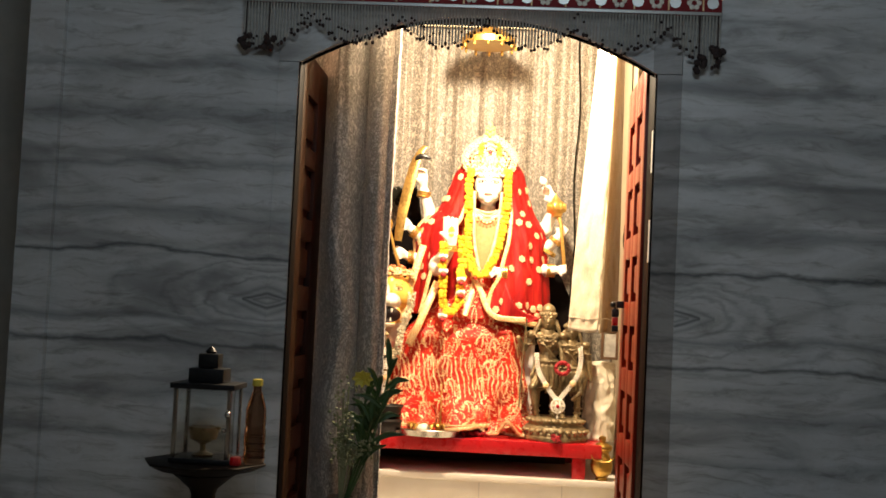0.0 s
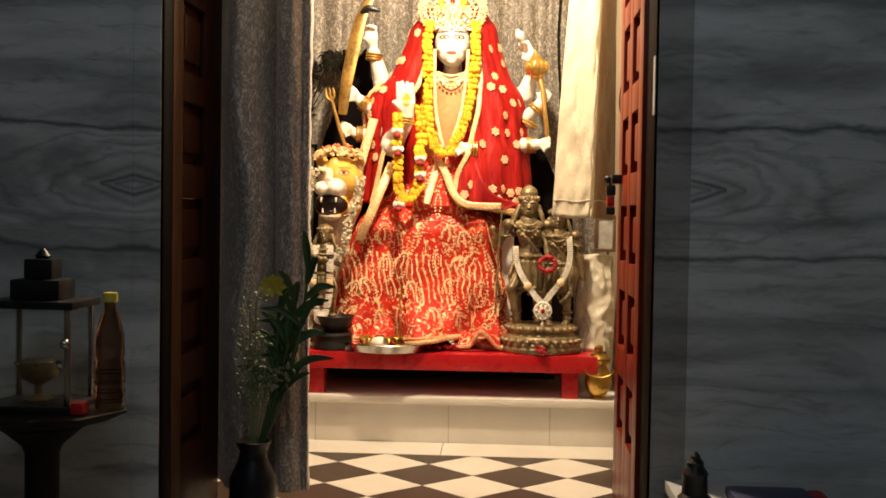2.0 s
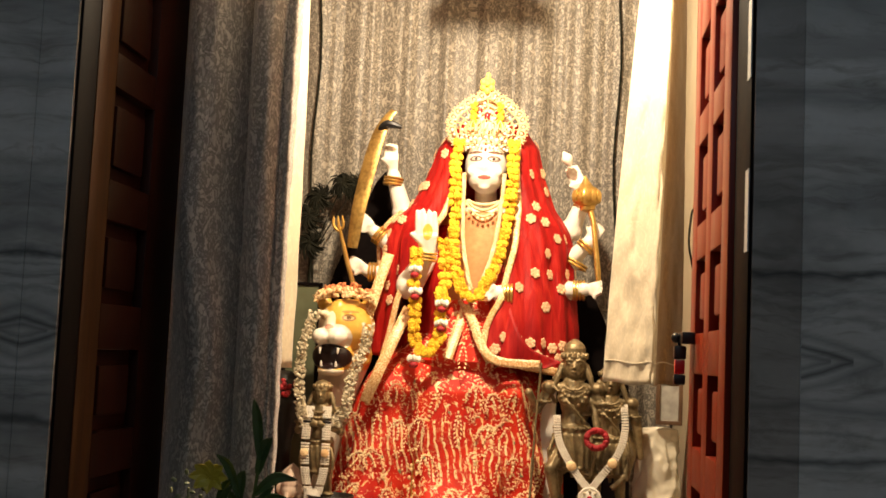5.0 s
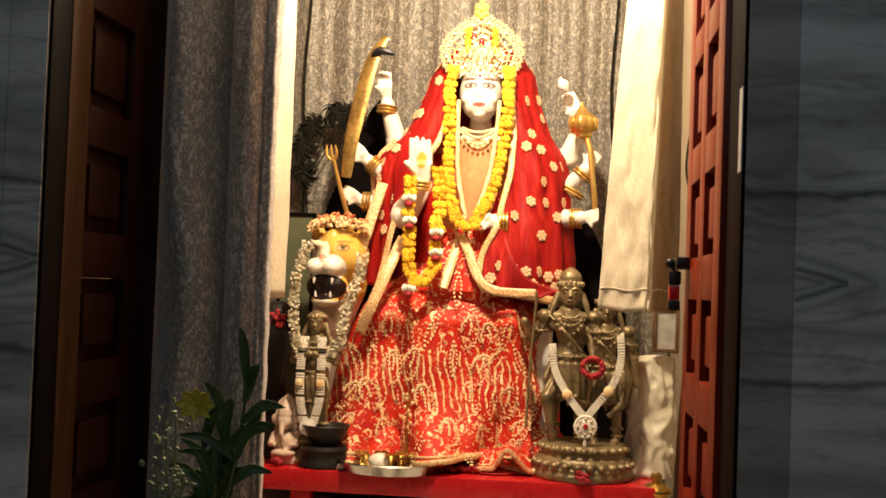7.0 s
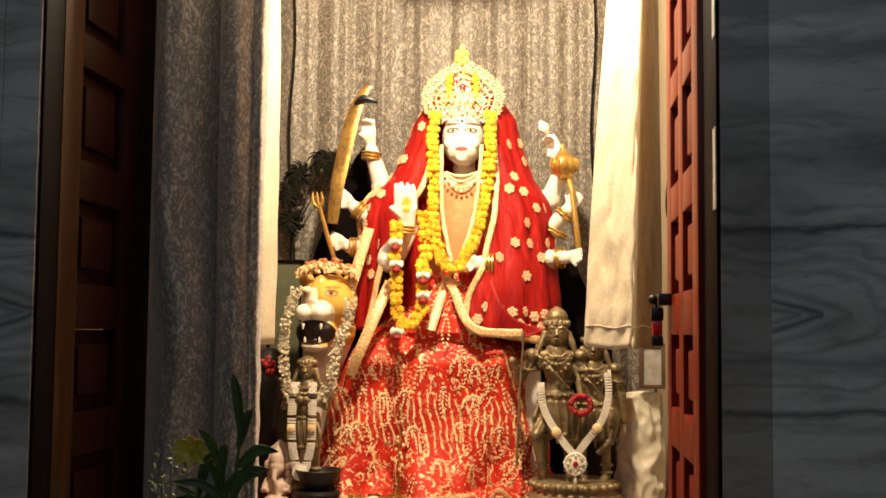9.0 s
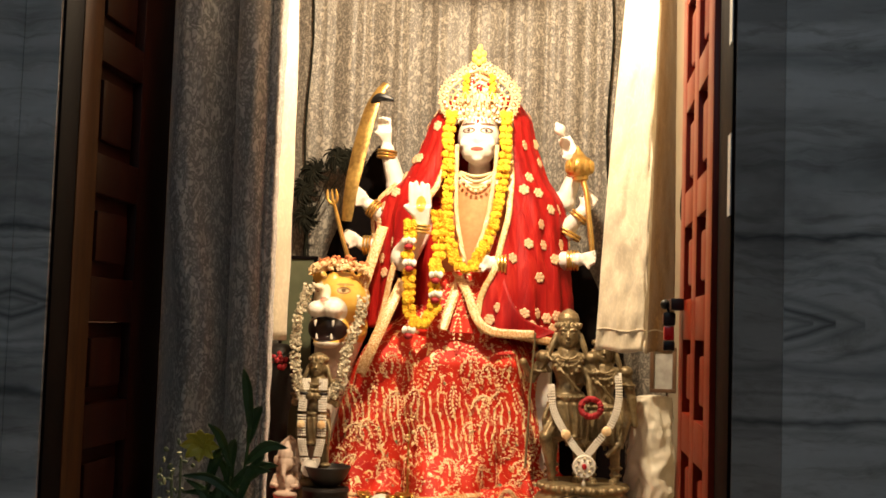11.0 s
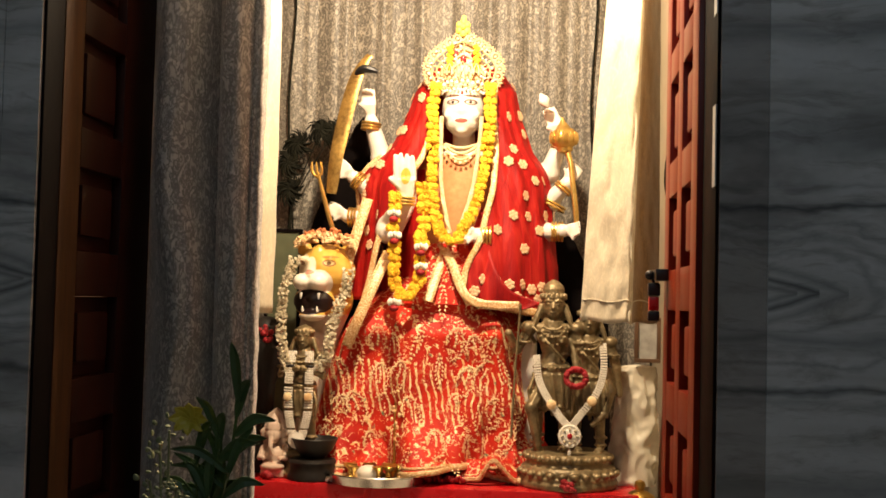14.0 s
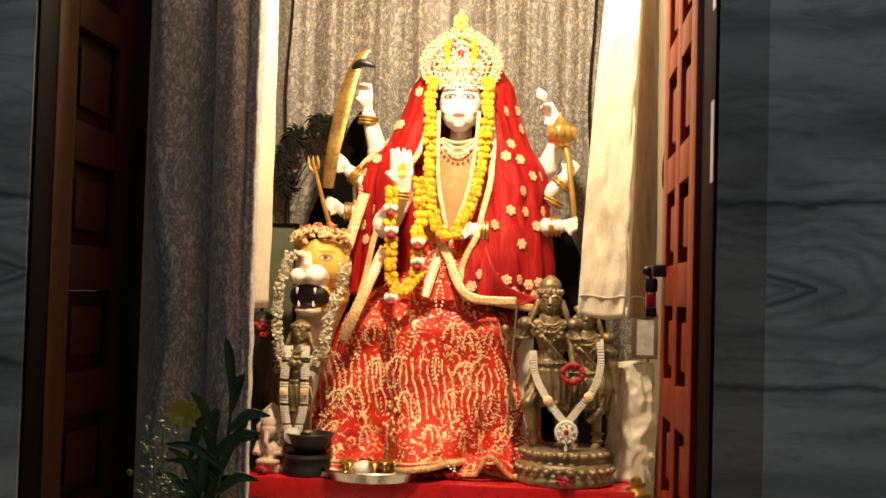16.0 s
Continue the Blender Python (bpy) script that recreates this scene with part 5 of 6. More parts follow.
for cx_, cz_, ln in ((-0.565, 1.72, 0.0), (-0.66, 1.66, 0.1), (-0.70, 1.58, 0.2), (-0.51, 1.71, 0.1), (-0.69, 1.47, 0.1)):
    bm = B()
    tube(bm, smooth_path([(-0.66, 2.42, 1.15), (-0.68, 2.42, 1.40), (cx_, 2.42, cz_)], 14), 0.003, 5)
    for i in range(90):
        a = rng.uniform(0, 2 * math.pi)
        r = rng.uniform(0.03, 0.072)
        q = Vector((cx_, 2.42, cz_))
        tube(bm, smooth_path([q, q + Vector((0.6 * r * math.cos(a), rng.uniform(-0.012, 0.012), 0.6 * r * math.sin(a))), q + Vector((r * math.cos(a + 0.4), 0, r * math.sin(a + 0.4) - 0.01))], 6), [0.006, 0.006, 0.005, 0.004, 0.003, 0.001], 4)
    ball(bm, (cx_, 2.415, cz_), (0.016, 0.005, 0.020), u=8, v=6)
    part("feather", bm, FEATHER, plume)

# black sheets behind the arms, shaped as the statue's shadow
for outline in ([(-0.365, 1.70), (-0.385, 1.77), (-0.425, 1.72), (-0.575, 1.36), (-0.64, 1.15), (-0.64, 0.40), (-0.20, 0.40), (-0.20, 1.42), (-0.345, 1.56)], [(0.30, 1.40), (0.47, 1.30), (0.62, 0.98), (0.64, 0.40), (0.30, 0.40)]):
    thing("shadow_sheet", prism(B(), outline, 2.425 - 0.03, 2.425 - 0.024), SHADOW_BLACK, "black sheet standing in for the statue's shadow on the back curtain", "cloth", group="dark cloths behind the statue")

# hanging brass parasol over the figure
par = holder("hanging_parasol", (0.015, 1.9, 2.55), "small brass ceremonial parasol hanging over the statue", "parasol")
part("dome", lathe(B(), [(0.150, 2.50), (0.152, 2.53), (0.140, 2.545), (0.120, 2.56), (0.08, 2.585), (0.04, 2.605), (0.012, 2.615), (0.010, 2.66)], (0.015, 1.9, 0), 28), BRASS, par)
part("chain", tube(B(), [(0.015, 1.9, 2.655), (0.015, 1.9, CEIL)], 0.004), BRASS, par)
for i in range(12):
    a = 2 * math.pi * i / 12
    part("drop", ball(B(), (0.015 + 0.146 * math.cos(a), 1.9 + 0.146 * math.sin(a), 2.488), (0.008, 0.008, 0.016), u=8, v=6), BRASS, par)

# ---- lion and the small bronzes ----
bm = B()
ball(bm, (-0.44, 1.99, 1.12), (0.105, 0.13, 0.105), u=20, v=14)
ball(bm, (-0.508, 1.865, 1.080), (0.034, 0.042, 0.031))
ball(bm, (-0.450, 1.865, 1.080), (0.037, 0.042, 0.032))
ball(bm, (-0.480, 1.860, 1.107), (0.017, 0.024, 0.010))
limb(bm, [(-0.478, 1.875, 1.112), (-0.470, 1.900, 1.150), (-0.460, 1.925, 1.190)], [0.020, 0.026, 0.030], 12)
ball(bm, (-0.470, 1.91, 1.01), (0.078, 0.05, 0.060))
ball(bm, (-0.468, 1.868, 0.958), (0.050, 0.046, 0.020))
for s in (-1, 1):
    ball(bm, (-0.445 + s * 0.085, 2.0, 1.205), (0.028, 0.02, 0.030))
    ball(bm, (-0.46 + s * 0.048, 1.885, 1.162), (0.018, 0.018, 0.014))
limb(bm, [(-0.45, 2.06, 1.02), (-0.49, 2.08, 0.85), (-0.53, 2.06, 0.62)], [0.10, 0.07, 0.06])
limb(bm, [(-0.50, 2.02, 0.85), (-0.52, 1.98, 0.62), (-0.52, 1.94, 0.42)], [0.06, 0.05, 0.05])
lion = thing("lion_statue", bm, LION, "painted yellow lion statue with white muzzle and open dark mouth", "statue")
fuse(lion, 0.006, 1)
for tx, tz, dz in ((-0.505, 1.040, -0.022), (-0.440, 1.040, -0.022), (-0.498, 0.974, 0.020), (-0.445, 0.974, 0.020)):
    thing("lion_tooth", tube(B(), [(tx, 1.842, tz), (tx, 1.838, tz + dz * 0.6), (tx, 1.838, tz + dz)], [0.0055, 0.004, 0.001], 8), WHITE_BEAD, "white carved tooth in the lion's open mouth", "tooth", group="teeth of the lion statue")
# tinsel over the lion's brow
tin = holder("lion_headband", (-0.45, 1.88, 1.2), "gold and orange tinsel band over the lion's brow", "headband")
rng = random.Random(5)
bm = B()
for i in range(240):
    a = -1.3 + 2.6 * rng.random()
    ball(bm, (-0.44 + 0.115 * math.sin(a), 1.93 - 0.035 * math.cos(a) + 0.03 * rng.random(), 1.195 + 0.035 * math.cos(a) + 0.03 * rng.random()), (0.009, 0.003, 0.006), (rng.uniform(0, 180), rng.uniform(0, 180), 0), 5, 4)
part("tinsel", bm, GOLD_TRIM, tin)
bm = B()
for i in range(120):
    a = -1.2 + 2.4 * rng.random()
    ball(bm, (-0.435 + 0.10 * math.sin(a), 1.945 - 0.03 * math.cos(a) + 0.03 * rng.random(), 1.225 + 0.045 * math.cos(a) * rng.random() + 0.012 * rng.random()), (0.010, 0.004, 0.008), (rng.uniform(0, 180), rng.uniform(0, 180), 0), 5, 4)
part("petals", bm, CORAL, tin, "orange-red paper petals")


def tinsel_garland(name, pts, n, r, label, mat=None):
    """A thick bushy string of crumpled tinsel or beads."""
    g = holder(name, pts[0], label, "garland", group="tinsel garlands")
    bm = B()
    path = smooth_path(pts, n)
    rg = random.Random(len(pts) + n)
    for p in path:
        for k in range(7):
            ball(bm, p + Vector((rg.uniform(-1, 1) * r, rg.uniform(-1, 0.5) * r, rg.uniform(-1, 1) * r)), (r * rg.uniform(0.25, 0.5), r * 0.12, r * rg.uniform(0.2, 0.4)), (rg.uniform(0, 180), rg.uniform(0, 180), 0), 6, 4)
    part("tinsel", bm, mat or SILVER_THREAD, g)
    return g


tinsel_garland("tinsel_garland", [(-0.53, 1.84, 1.16), (-0.555, 1.81, 1.07), (-0.562, 1.79, 0.95), (-0.555, 1.785, 0.85), (-0.53, 1.785, 0.77)], 80, 0.0165, "silver tinsel garland hanging beside the lion's jaw")
tinsel_garland("tinsel_garland", [(-0.335, 1.85, 1.12), (-0.345, 1.82, 1.03), (-0.38, 1.80, 0.93), (-0.39, 1.79, 0.84), (-0.42, 1.79, 0.78)], 80, 0.018, "silver tinsel garland hanging beside the lion's jaw")


def human_figure(bm, x, y, z, h, lean=0.0, arms=((-1, 0.1), (1, 0.1)), hat=0.10, foot=True):
    """A plain standing carved figure of height h with its feet at z."""
    def P(dx, dy, dz):
        return (x + dx * h + lean * dz * h, y + dy * h, z + dz * h)
    limb(bm, [P(-0.085, 0, 0.03), P(-0.085, -0.02, 0.25), P(-0.055, 0, 0.47)], [0.028 * h, 0.042 * h, 0.062 * h], 10)
    limb(bm, [P(0.085, 0, 0.03), P(0.075, -0.01, 0.25), P(0.055, 0, 0.47)], [0.028 * h, 0.042 * h, 0.062 * h], 10)
    tube(bm, [P(0, -0.06, 0.50), P(0.0, -0.07, 0.36), P(0.01, -0.05, 0.22)], [0.030 * h, 0.022 * h, 0.012 * h], 8)
    lathe(bm, [(0.098 * h, 0.53 * h), (0.118 * h, 0.47 * h), (0.122 * h, 0.38 * h), (0.108 * h, 0.29 * h), (0.095 * h, 0.26 * h), (0.02 * h, 0.25 * h)], (x, y, z), 18)
    for i in range(7):
        b = -1.3 + 2.6 * i / 6
        tube(bm, [P(0.118 * math.sin(b), -0.116 * math.cos(b), 0.48), P(0.124 * math.sin(b + 0.1), -0.122 * math.cos(b), 0.38), P(0.108 * math.sin(b + 0.2), -0.104 * math.cos(b), 0.27)], [0.010 * h, 0.013 * h, 0.010 * h], 6)
    for s in (-1, 1):
        ball(bm, P(s * 0.048, -0.062, 0.695), (0.052 * h, 0.040 * h, 0.042 * h))
        ball(bm, P(s * 0.150, -0.01, 0.755), (0.050 * h, 0.05 * h, 0.042 * h))
        tube(bm, [P(s * 0.17 + 0.04 * math.cos(c), 0.05 * math.sin(c) - 0.02, 0.665) for c in [2 * math.pi * i / 10 for i in range(11)]], 0.010 * h, 6)
    ball(bm, P(0, -0.10, 0.505), (0.030 * h, 0.02 * h, 0.024 * h))
    if foot:
        for s in (-1, 1):
            ball(bm, P(s * 0.07, -0.04, 0.015), (0.03 * h, 0.06 * h, 0.02 * h))
    limb(bm, [P(0, 0, 0.50), P(0, 0, 0.60), P(0, 0, 0.70), P(0, 0, 0.77)], [0.090 * h, 0.066 * h, 0.092 * h, 0.07 * h], 12)
    ball(bm, P(0, 0, 0.755), (0.135 * h, 0.06 * h, 0.04 * h))
    limb(bm, [P(0, 0, 0.80), P(0, 0, 0.84)], [0.04 * h, 0.04 * h], 8)
    ball(bm, P(0, -0.005, 0.885), (0.066 * h, 0.076 * h, 0.088 * h))
    ball(bm, P(0, 0.03, 0.86), (0.095 * h, 0.05 * h, 0.09 * h))
    ball(bm, P(0, -0.078, 0.853), (0.020 * h, 0.010 * h, 0.007 * h))
    ball(bm, P(0, -0.045, 0.84), (0.038 * h, 0.035 * h, 0.03 * h))
    tube(bm, [P(0, -0.072, 0.905), P(0, -0.088, 0.872)], [0.008 * h, 0.014 * h], 8)
    for s in (-1, 1):
        ball(bm, P(s * 0.03, -0.066, 0.903), (0.016 * h, 0.010 * h, 0.008 * h))
        ball(bm, P(s * 0.074, 0.0, 0.87), (0.016 * h, 0.02 * h, 0.04 * h))
    c = P(0, 0.005, 0.930)
    lathe(bm, [(0.078 * h, 0), (0.086 * h, 0.010 * h), (0.080 * h, 0.022 * h), (0.066 * h, 0.03 * h), (0.068 * h, 0.45 * hat * h + 0.02 * h), (0.058 * h, 0.7 * hat * h + 0.02 * h), (0.034 * h, 0.9 * hat * h + 0.02 * h), (0.010 * h, hat * h + 0.025 * h)], c, 16)
    for side, kind in arms:
        if kind == 0.1:
            limb(bm, [P(side * 0.14, 0, 0.75), P(side * 0.20, -0.03, 0.60), P(side * 0.16, -0.10, 0.54)], [0.042 * h, 0.034 * h, 0.026 * h], 8)
        elif kind == 0.2:
            limb(bm, [P(side * 0.14, 0, 0.75), P(side * 0.22, -0.02, 0.62), P(side * 0.27, -0.10, 0.72)], [0.042 * h, 0.034 * h, 0.026 * h], 8)
        elif kind == 0.3:
            limb(bm, [P(side * 0.14, 0, 0.75), P(side * 0.19, -0.02, 0.58), P(side * 0.21, 0.0, 0.40)], [0.042 * h, 0.034 * h, 0.026 * h], 8)
        else:
            limb(bm, [P(side * 0.14, 0, 0.75), P(side * 0.17, -0.06, 0.60), P(side * 0.02, -0.13, 0.66)], [0.042 * h, 0.034 * h, 0.026 * h], 8)
    # brows, hair locks, chest chains, skirt border and leg bands
    for s in (-1, 1):
        tube(bm, [P(s * 0.012, -0.076, 0.918), P(s * 0.032, -0.076, 0.926), P(s * 0.056, -0.056, 0.916)], 0.0065 * h, 6)
        tube(bm, [P(s * 0.070, 0.0, 0.90), P(s * 0.098, -0.02, 0.82), P(s * 0.118, -0.035, 0.765)], [0.020 * h, 0.022 * h, 0.012 * h], 6)
        for dz, rr in ((0.10, 0.040), (0.05, 0.036)):
            tube(bm, [P(s * 0.085 + rr * math.cos(c), -0.005 + rr * math.sin(c), dz) for c in [2 * math.pi * i / 12 for i in range(13)]], 0.010 * h, 6)
        tube(bm, [P(s * 0.105, -0.075, 0.47), P(s * 0.135, -0.10, 0.38), P(s * 0.125, -0.09, 0.24)], [0.012 * h, 0.017 * h, 0.008 * h], 6)
    for row, (w, dz) in enumerate(((0.058, 0.030), (0.082, 0.075), (0.094, 0.125))):
        for i in range(9):
            b = -1.25 + 2.5 * i / 8
            ball(bm, P(w * math.sin(b), -0.085 - 0.018 * math.cos(b), 0.775 - dz * math.cos(b)), 0.0105 * h, u=7, v=5)
    tube(bm, [P(-0.12, -0.05, 0.76), P(-0.02, -0.115, 0.66), P(0.08, -0.09, 0.55)], 0.009 * h, 6)
    for i in range(13):
        b = -1.4 + 2.8 * i / 12
        ball(bm, P(0.110 * math.sin(b), -0.108 * math.cos(b), 0.278), 0.012 * h, u=7, v=5)
        ball(bm, P(0.112 * math.sin(b), -0.112 * math.cos(b), 0.515), 0.012 * h, u=7, v=5)
    for i in range(9):
        b = -1.5 + 3.0 * i / 8
        ball(bm, P(0.078 * math.sin(b), 0.005 - 0.078 * math.cos(b), 0.955), (0.010 * h, 0.010 * h, 0.016 * h), u=7, v=5)
    # necklace and belt ridges
    for dz, r in ((0.735, 0.088), (0.53, 0.096), (0.50, 0.100)):
        cc = Vector(P(0, 0, dz))
        tube(bm, [cc + Vector((r * h * math.cos(a), r * 0.95 * h * math.sin(a), 0.012 * h * math.sin(a))) for a in [2 * math.pi * i / 18 for i in range(19)]], 0.014 * h, 6)


# standing pair on a lotus base
RX, RY = 0.462, 1.872
bm = B()
prof = [(0.172, 0.386), (0.176, 0.392), (0.176, 0.405), (0.170, 0.414), (0.170, 0.424), (0.164, 0.430), (0.166, 0.448), (0.160, 0.458), (0.146, 0.464), (0.142, 0.474), (0.150, 0.480), (0.152, 0.490), (0.146, 0.502), (0.138, 0.506), (0.02, 0.507)]
lathe(bm, prof, (RX, RY, 0), 44)
for i in range(26):
    a = 2 * math.pi * i / 26
    ball(bm, (RX + 0.170 * math.cos(a), RY + 0.170 * math.sin(a), 0.438), (0.016, 0.016, 0.012), (0, 0, 0), 8, 5)
    ball(bm, (RX + 0.151 * math.cos(a + 0.12), RY + 0.151 * math.sin(a + 0.12), 0.490), (0.013, 0.013, 0.012), (0, 0, 0), 8, 5)
human_figure(bm, 0.400, 1.86, 0.505, 0.572, 0.0, ((-1, 0.2), (1, 0.3)), 0.10)
human_figure(bm, 0.532, 1.875, 0.505, 0.512, -0.01, ((-1, 0.1), (1, 0.3)), 0.045)
limb(bm, [(0.37, 1.84, 0.74), (0.330, 1.79, 0.66), (0.355, 1.81, 0.53)], [0.028, 0.024, 0.014], 8)
limb(bm, [(0.465, 1.87, 0.92), (0.485, 1.83, 0.80)], [0.016, 0.013], 8)
tube(bm, [(0.595, 1.88, 0.80 + 0.0), (0.61, 1.86, 0.72), (0.585, 1.84, 0.64), (0.54, 1.83, 0.60)], [0.012, 0.016, 0.016, 0.010], 8)
tube(bm, [(0.36 + 0.0, 1.87, 0.93), (0.33, 1.88, 0.97), (0.315, 1.90, 0.92), (0.34, 1.90, 0.88)], 0.008, 8)
for i in range(7):
    ball(bm, (0.36 + 0.016 * i, 1.83, 0.665 - 0.007 * abs(i - 3)), 0.010, u=8, v=5)
tube(bm, [(0.262, 1.80, 0.55), (0.272, 1.80, 0.80), (0.286, 1.80, 1.02)], 0.005, 6)
pair = thing("bronze_statue", bm, BRONZE, "patinated bronze statue of a standing pair on a lotus base", "statue")
fuse(pair, 0.0030, 0)

# white bead garland with a round pendant over the pair
bg = holder("bead_garland", (0.46, 1.78, 0.60), "white bead garland with a round jewelled pendant on the bronze pair", "garland")
for pts in (((0.345, 1.80, 0.84), (0.355, 1.775, 0.76), (0.385, 1.760, 0.70), (0.43, 1.75, 0.635), (0.458, 1.745, 0.605)),
            ((0.575, 1.83, 0.885), (0.578, 1.79, 0.80), (0.555, 1.765, 0.72), (0.50, 1.75, 0.645), (0.470, 1.745, 0.605))):
    bm = B()
    path = smooth_path(pts, 42)
    for i, p in enumerate(path):
        t = (path[min(i + 1, 41)] - path[max(i - 1, 0)]).normalized()
        s = t.cross(Vector((0, 1, 0))).normalized()
        for k in (-1.5, -0.5, 0.5, 1.5):
            ball(bm, p + s * k * 0.0062, 0.0042, u=6, v=4)
    part("bead_strand", bm, WHITE_BEAD, bg)
    p = path[24]
    bm = B()
    lathe(bm, [(0.014, 0), (0.017, 0.004), (0.013, 0.008), (0.004, 0.009)], p + Vector((0, -0.004, 0)), 14, pose(0, 0, 0, 90, 0, 0))
    part("medallion", bm, GOLD_TRIM, bg)
pend = part("pendant", lathe(B(), [(0.036, 0.0), (0.040, 0.004), (0.036, 0.009), (0.026, 0.007), (0.022, 0.010), (0.003, 0.012)], (0.464, 1.742, 0.572), 24, pose(0, 0, 0, 90, 0, 0)), WHITE_BEAD, bg, "round silver-white pendant")
for i in range(8):
    a = 2 * math.pi * i / 8
    part("stone", ball(B(), (0.464 + 0.026 * math.cos(a), 1.732, 0.572 + 0.026 * math.sin(a)), 0.0055, u=7, v=5), SILVER_THREAD, pend)
part("stone", ball(B(), (0.464, 1.730, 0.572), (0.009, 0.004, 0.011), u=8, v=6), RED_GEM, pend)
part("drop", ball(B(), (0.464, 1.742, 0.515), (0.007, 0.006, 0.016), u=8, v=6), WHITE_BEAD, bg)
bm = B()
rng = random.Random(9)
for i in range(26):
    a = 2 * math.pi * i / 26
    ball(bm, (0.483 + 0.034 * math.cos(a), 1.775 + 0.01 * rng.random(), 0.768 + 0.030 * math.sin(a)), (0.012, 0.010, 0.012), (rng.uniform(0, 90), 0, 0), 6, 5)
thing("rose_ring", bm, RED_PETAL, "ring of dark red rose petals hanging on the bronze pair", "garland")

rng = random.Random(31)
bm = B()
for i in range(16):
    ball(bm, (0.462 + rng.uniform(-0.020, 0.020), 1.705 + rng.uniform(-0.012, 0.006), 0.396 + 0.028 * rng.random()), (0.013, 0.006, 0.011), (rng.uniform(0, 90), rng.uniform(0, 90), 0), 7, 5)
thing("rose", bm, RED_PETAL, "loose dark red rose lying on the red bench", "flower")

# small bronze figure before the lion
bm = B()
lathe(bm, [(0.085, 0.386), (0.09, 0.40), (0.075, 0.42), (0.07, 0.45), (0.08, 0.47), (0.06, 0.485), (0.01, 0.486)], (-0.485, 1.85, 0), 24)
human_figure(bm, -0.485, 1.83, 0.484, 0.44, 0.0, ((-1, 0.4), (1, 0.4)), 0.05)
small = thing("bronze_statue", bm, BRONZE, "small patinated bronze figure with joined hands before the lion", "statue")
fuse(small, 0.0030, 0)
bg2 = holder("bead_garland", (-0.485, 1.78, 0.55), "long white bead garlands hanging over the small bronze figure", "garland")
for s in (-1, 1):
    bm = B()
    path = smooth_path([(-0.488 + s * 0.030, 1.79, 0.83), (-0.488 + s * 0.036, 1.765, 0.74), (-0.488 + s * 0.034, 1.765, 0.62), (-0.488 + s * 0.016, 1.765, 0.535)], 40)
    for i, p in enumerate(path):
        for k in (-2, -1, 0, 1, 2):
            if i % 9 not in (7,):
                ball(bm, p + Vector((k * 0.006, 0.002 * abs(k), 0)), 0.0042, u=6, v=4)
    part("bead_strand", bm, WHITE_BEAD, bg2)
    part("dark_band", ball(B(), path[8], (0.018, 0.007, 0.006), u=8, v=5), BLACK_STONE, bg2)
    part("gold_medallion", lathe(B(), [(0.012, 0), (0.015, 0.004), (0.004, 0.008)], path[20] + Vector((0, -0.003, 0)), 12, pose(0, 0, 0, 90, 0, 0)), GOLD_TRIM, bg2)
part("round_pendant", lathe(B(), [(0.026, 0), (0.030, 0.004), (0.016, 0.006), (0.012, 0.009), (0.002, 0.010)], (-0.488, 1.762, 0.522), 20, pose(0, 0, 0, 90, 0, 0)), WHITE_BEAD, bg2)

# carved stone seated figure at the edge of the bench
bm = B()
box(bm, -0.62, -0.535, 1.775, 1.845, 0.386, 0.415, 0.006)
ball(bm, (-0.578, 1.81, 0.455), (0.040, 0.034, 0.045))
ball(bm, (-0.578, 1.785, 0.425), (0.045, 0.035, 0.018))
ball(bm, (-0.580, 1.795, 0.535), (0.028, 0.028, 0.032))
tube(bm, [(-0.582, 1.775, 0.525), (-0.582, 1.762, 0.495), (-0.570, 1.765, 0.465)], [0.011, 0.009, 0.006], 8)
for s in (-1, 1):
    ball(bm, (-0.580 + s * 0.034, 1.805, 0.54), (0.016, 0.006, 0.020))
    limb(bm, [(-0.578 + s * 0.038, 1.81, 0.485), (-0.578 + s * 0.046, 1.785, 0.455), (-0.578 + s * 0.030, 1.77, 0.455)], [0.013, 0.011, 0.009], 8)
lathe(bm, [(0.030, 0.555), (0.026, 0.575), (0.012, 0.595), (0.004, 0.61)], (-0.580, 1.80, 0), 12)
prism(bm, [(-0.622, 0.41), (-0.534, 0.41), (-0.532, 0.55), (-0.545, 0.60), (-0.580, 0.628), (-0.612, 0.60), (-0.624, 0.55)], 1.825, 1.845)
gan = thing("stone_statue", bm, CARVED_STONE, "small pale pink carved stone figure seated before a slab", "statue")
fuse(gan, 0.0035, 0)

# black bowl on a black drum
drum = holder("stone_drum", (-0.435, 1.79, 0.386), "black stone drum-shaped pedestal on the red bench", "pedestal")
part("drum", lathe(B(), [(0.086, 0.386), (0.088, 0.395), (0.080, 0.41), (0.078, 0.435), (0.084, 0.448), (0.080, 0.458), (0.01, 0.459)], (-0.435, 1.79, 0), 30), BLACK_STONE, drum)
bowl = holder("black_bowl", (-0.43, 1.79, 0.46), "shallow black stone bowl on a black drum", "bowl")
part("bowl", lathe(B(), [(0.035, 0.4595), (0.045, 0.465), (0.066, 0.49), (0.080, 0.522), (0.084, 0.528), (0.081, 0.531), (0.074, 0.522), (0.055, 0.497), (0.02, 0.486)], (-0.43, 1.79, 0), 32), BLACK_STONE, bowl)

# steel offering tray with lamps
tray = holder("offering_tray", (-0.19, 1.795, 0.386), "round steel offering tray with a raised rim", "tray")
part("tray", lathe(B(), [(0.150, 0.386), (0.162, 0.388), (0.176, 0.418), (0.184, 0.421), (0.181, 0.425), (0.173, 0.421), (0.158, 0.394), (0.01, 0.392)], (-0.200, 1.785, 0), 44), STEEL, tray)
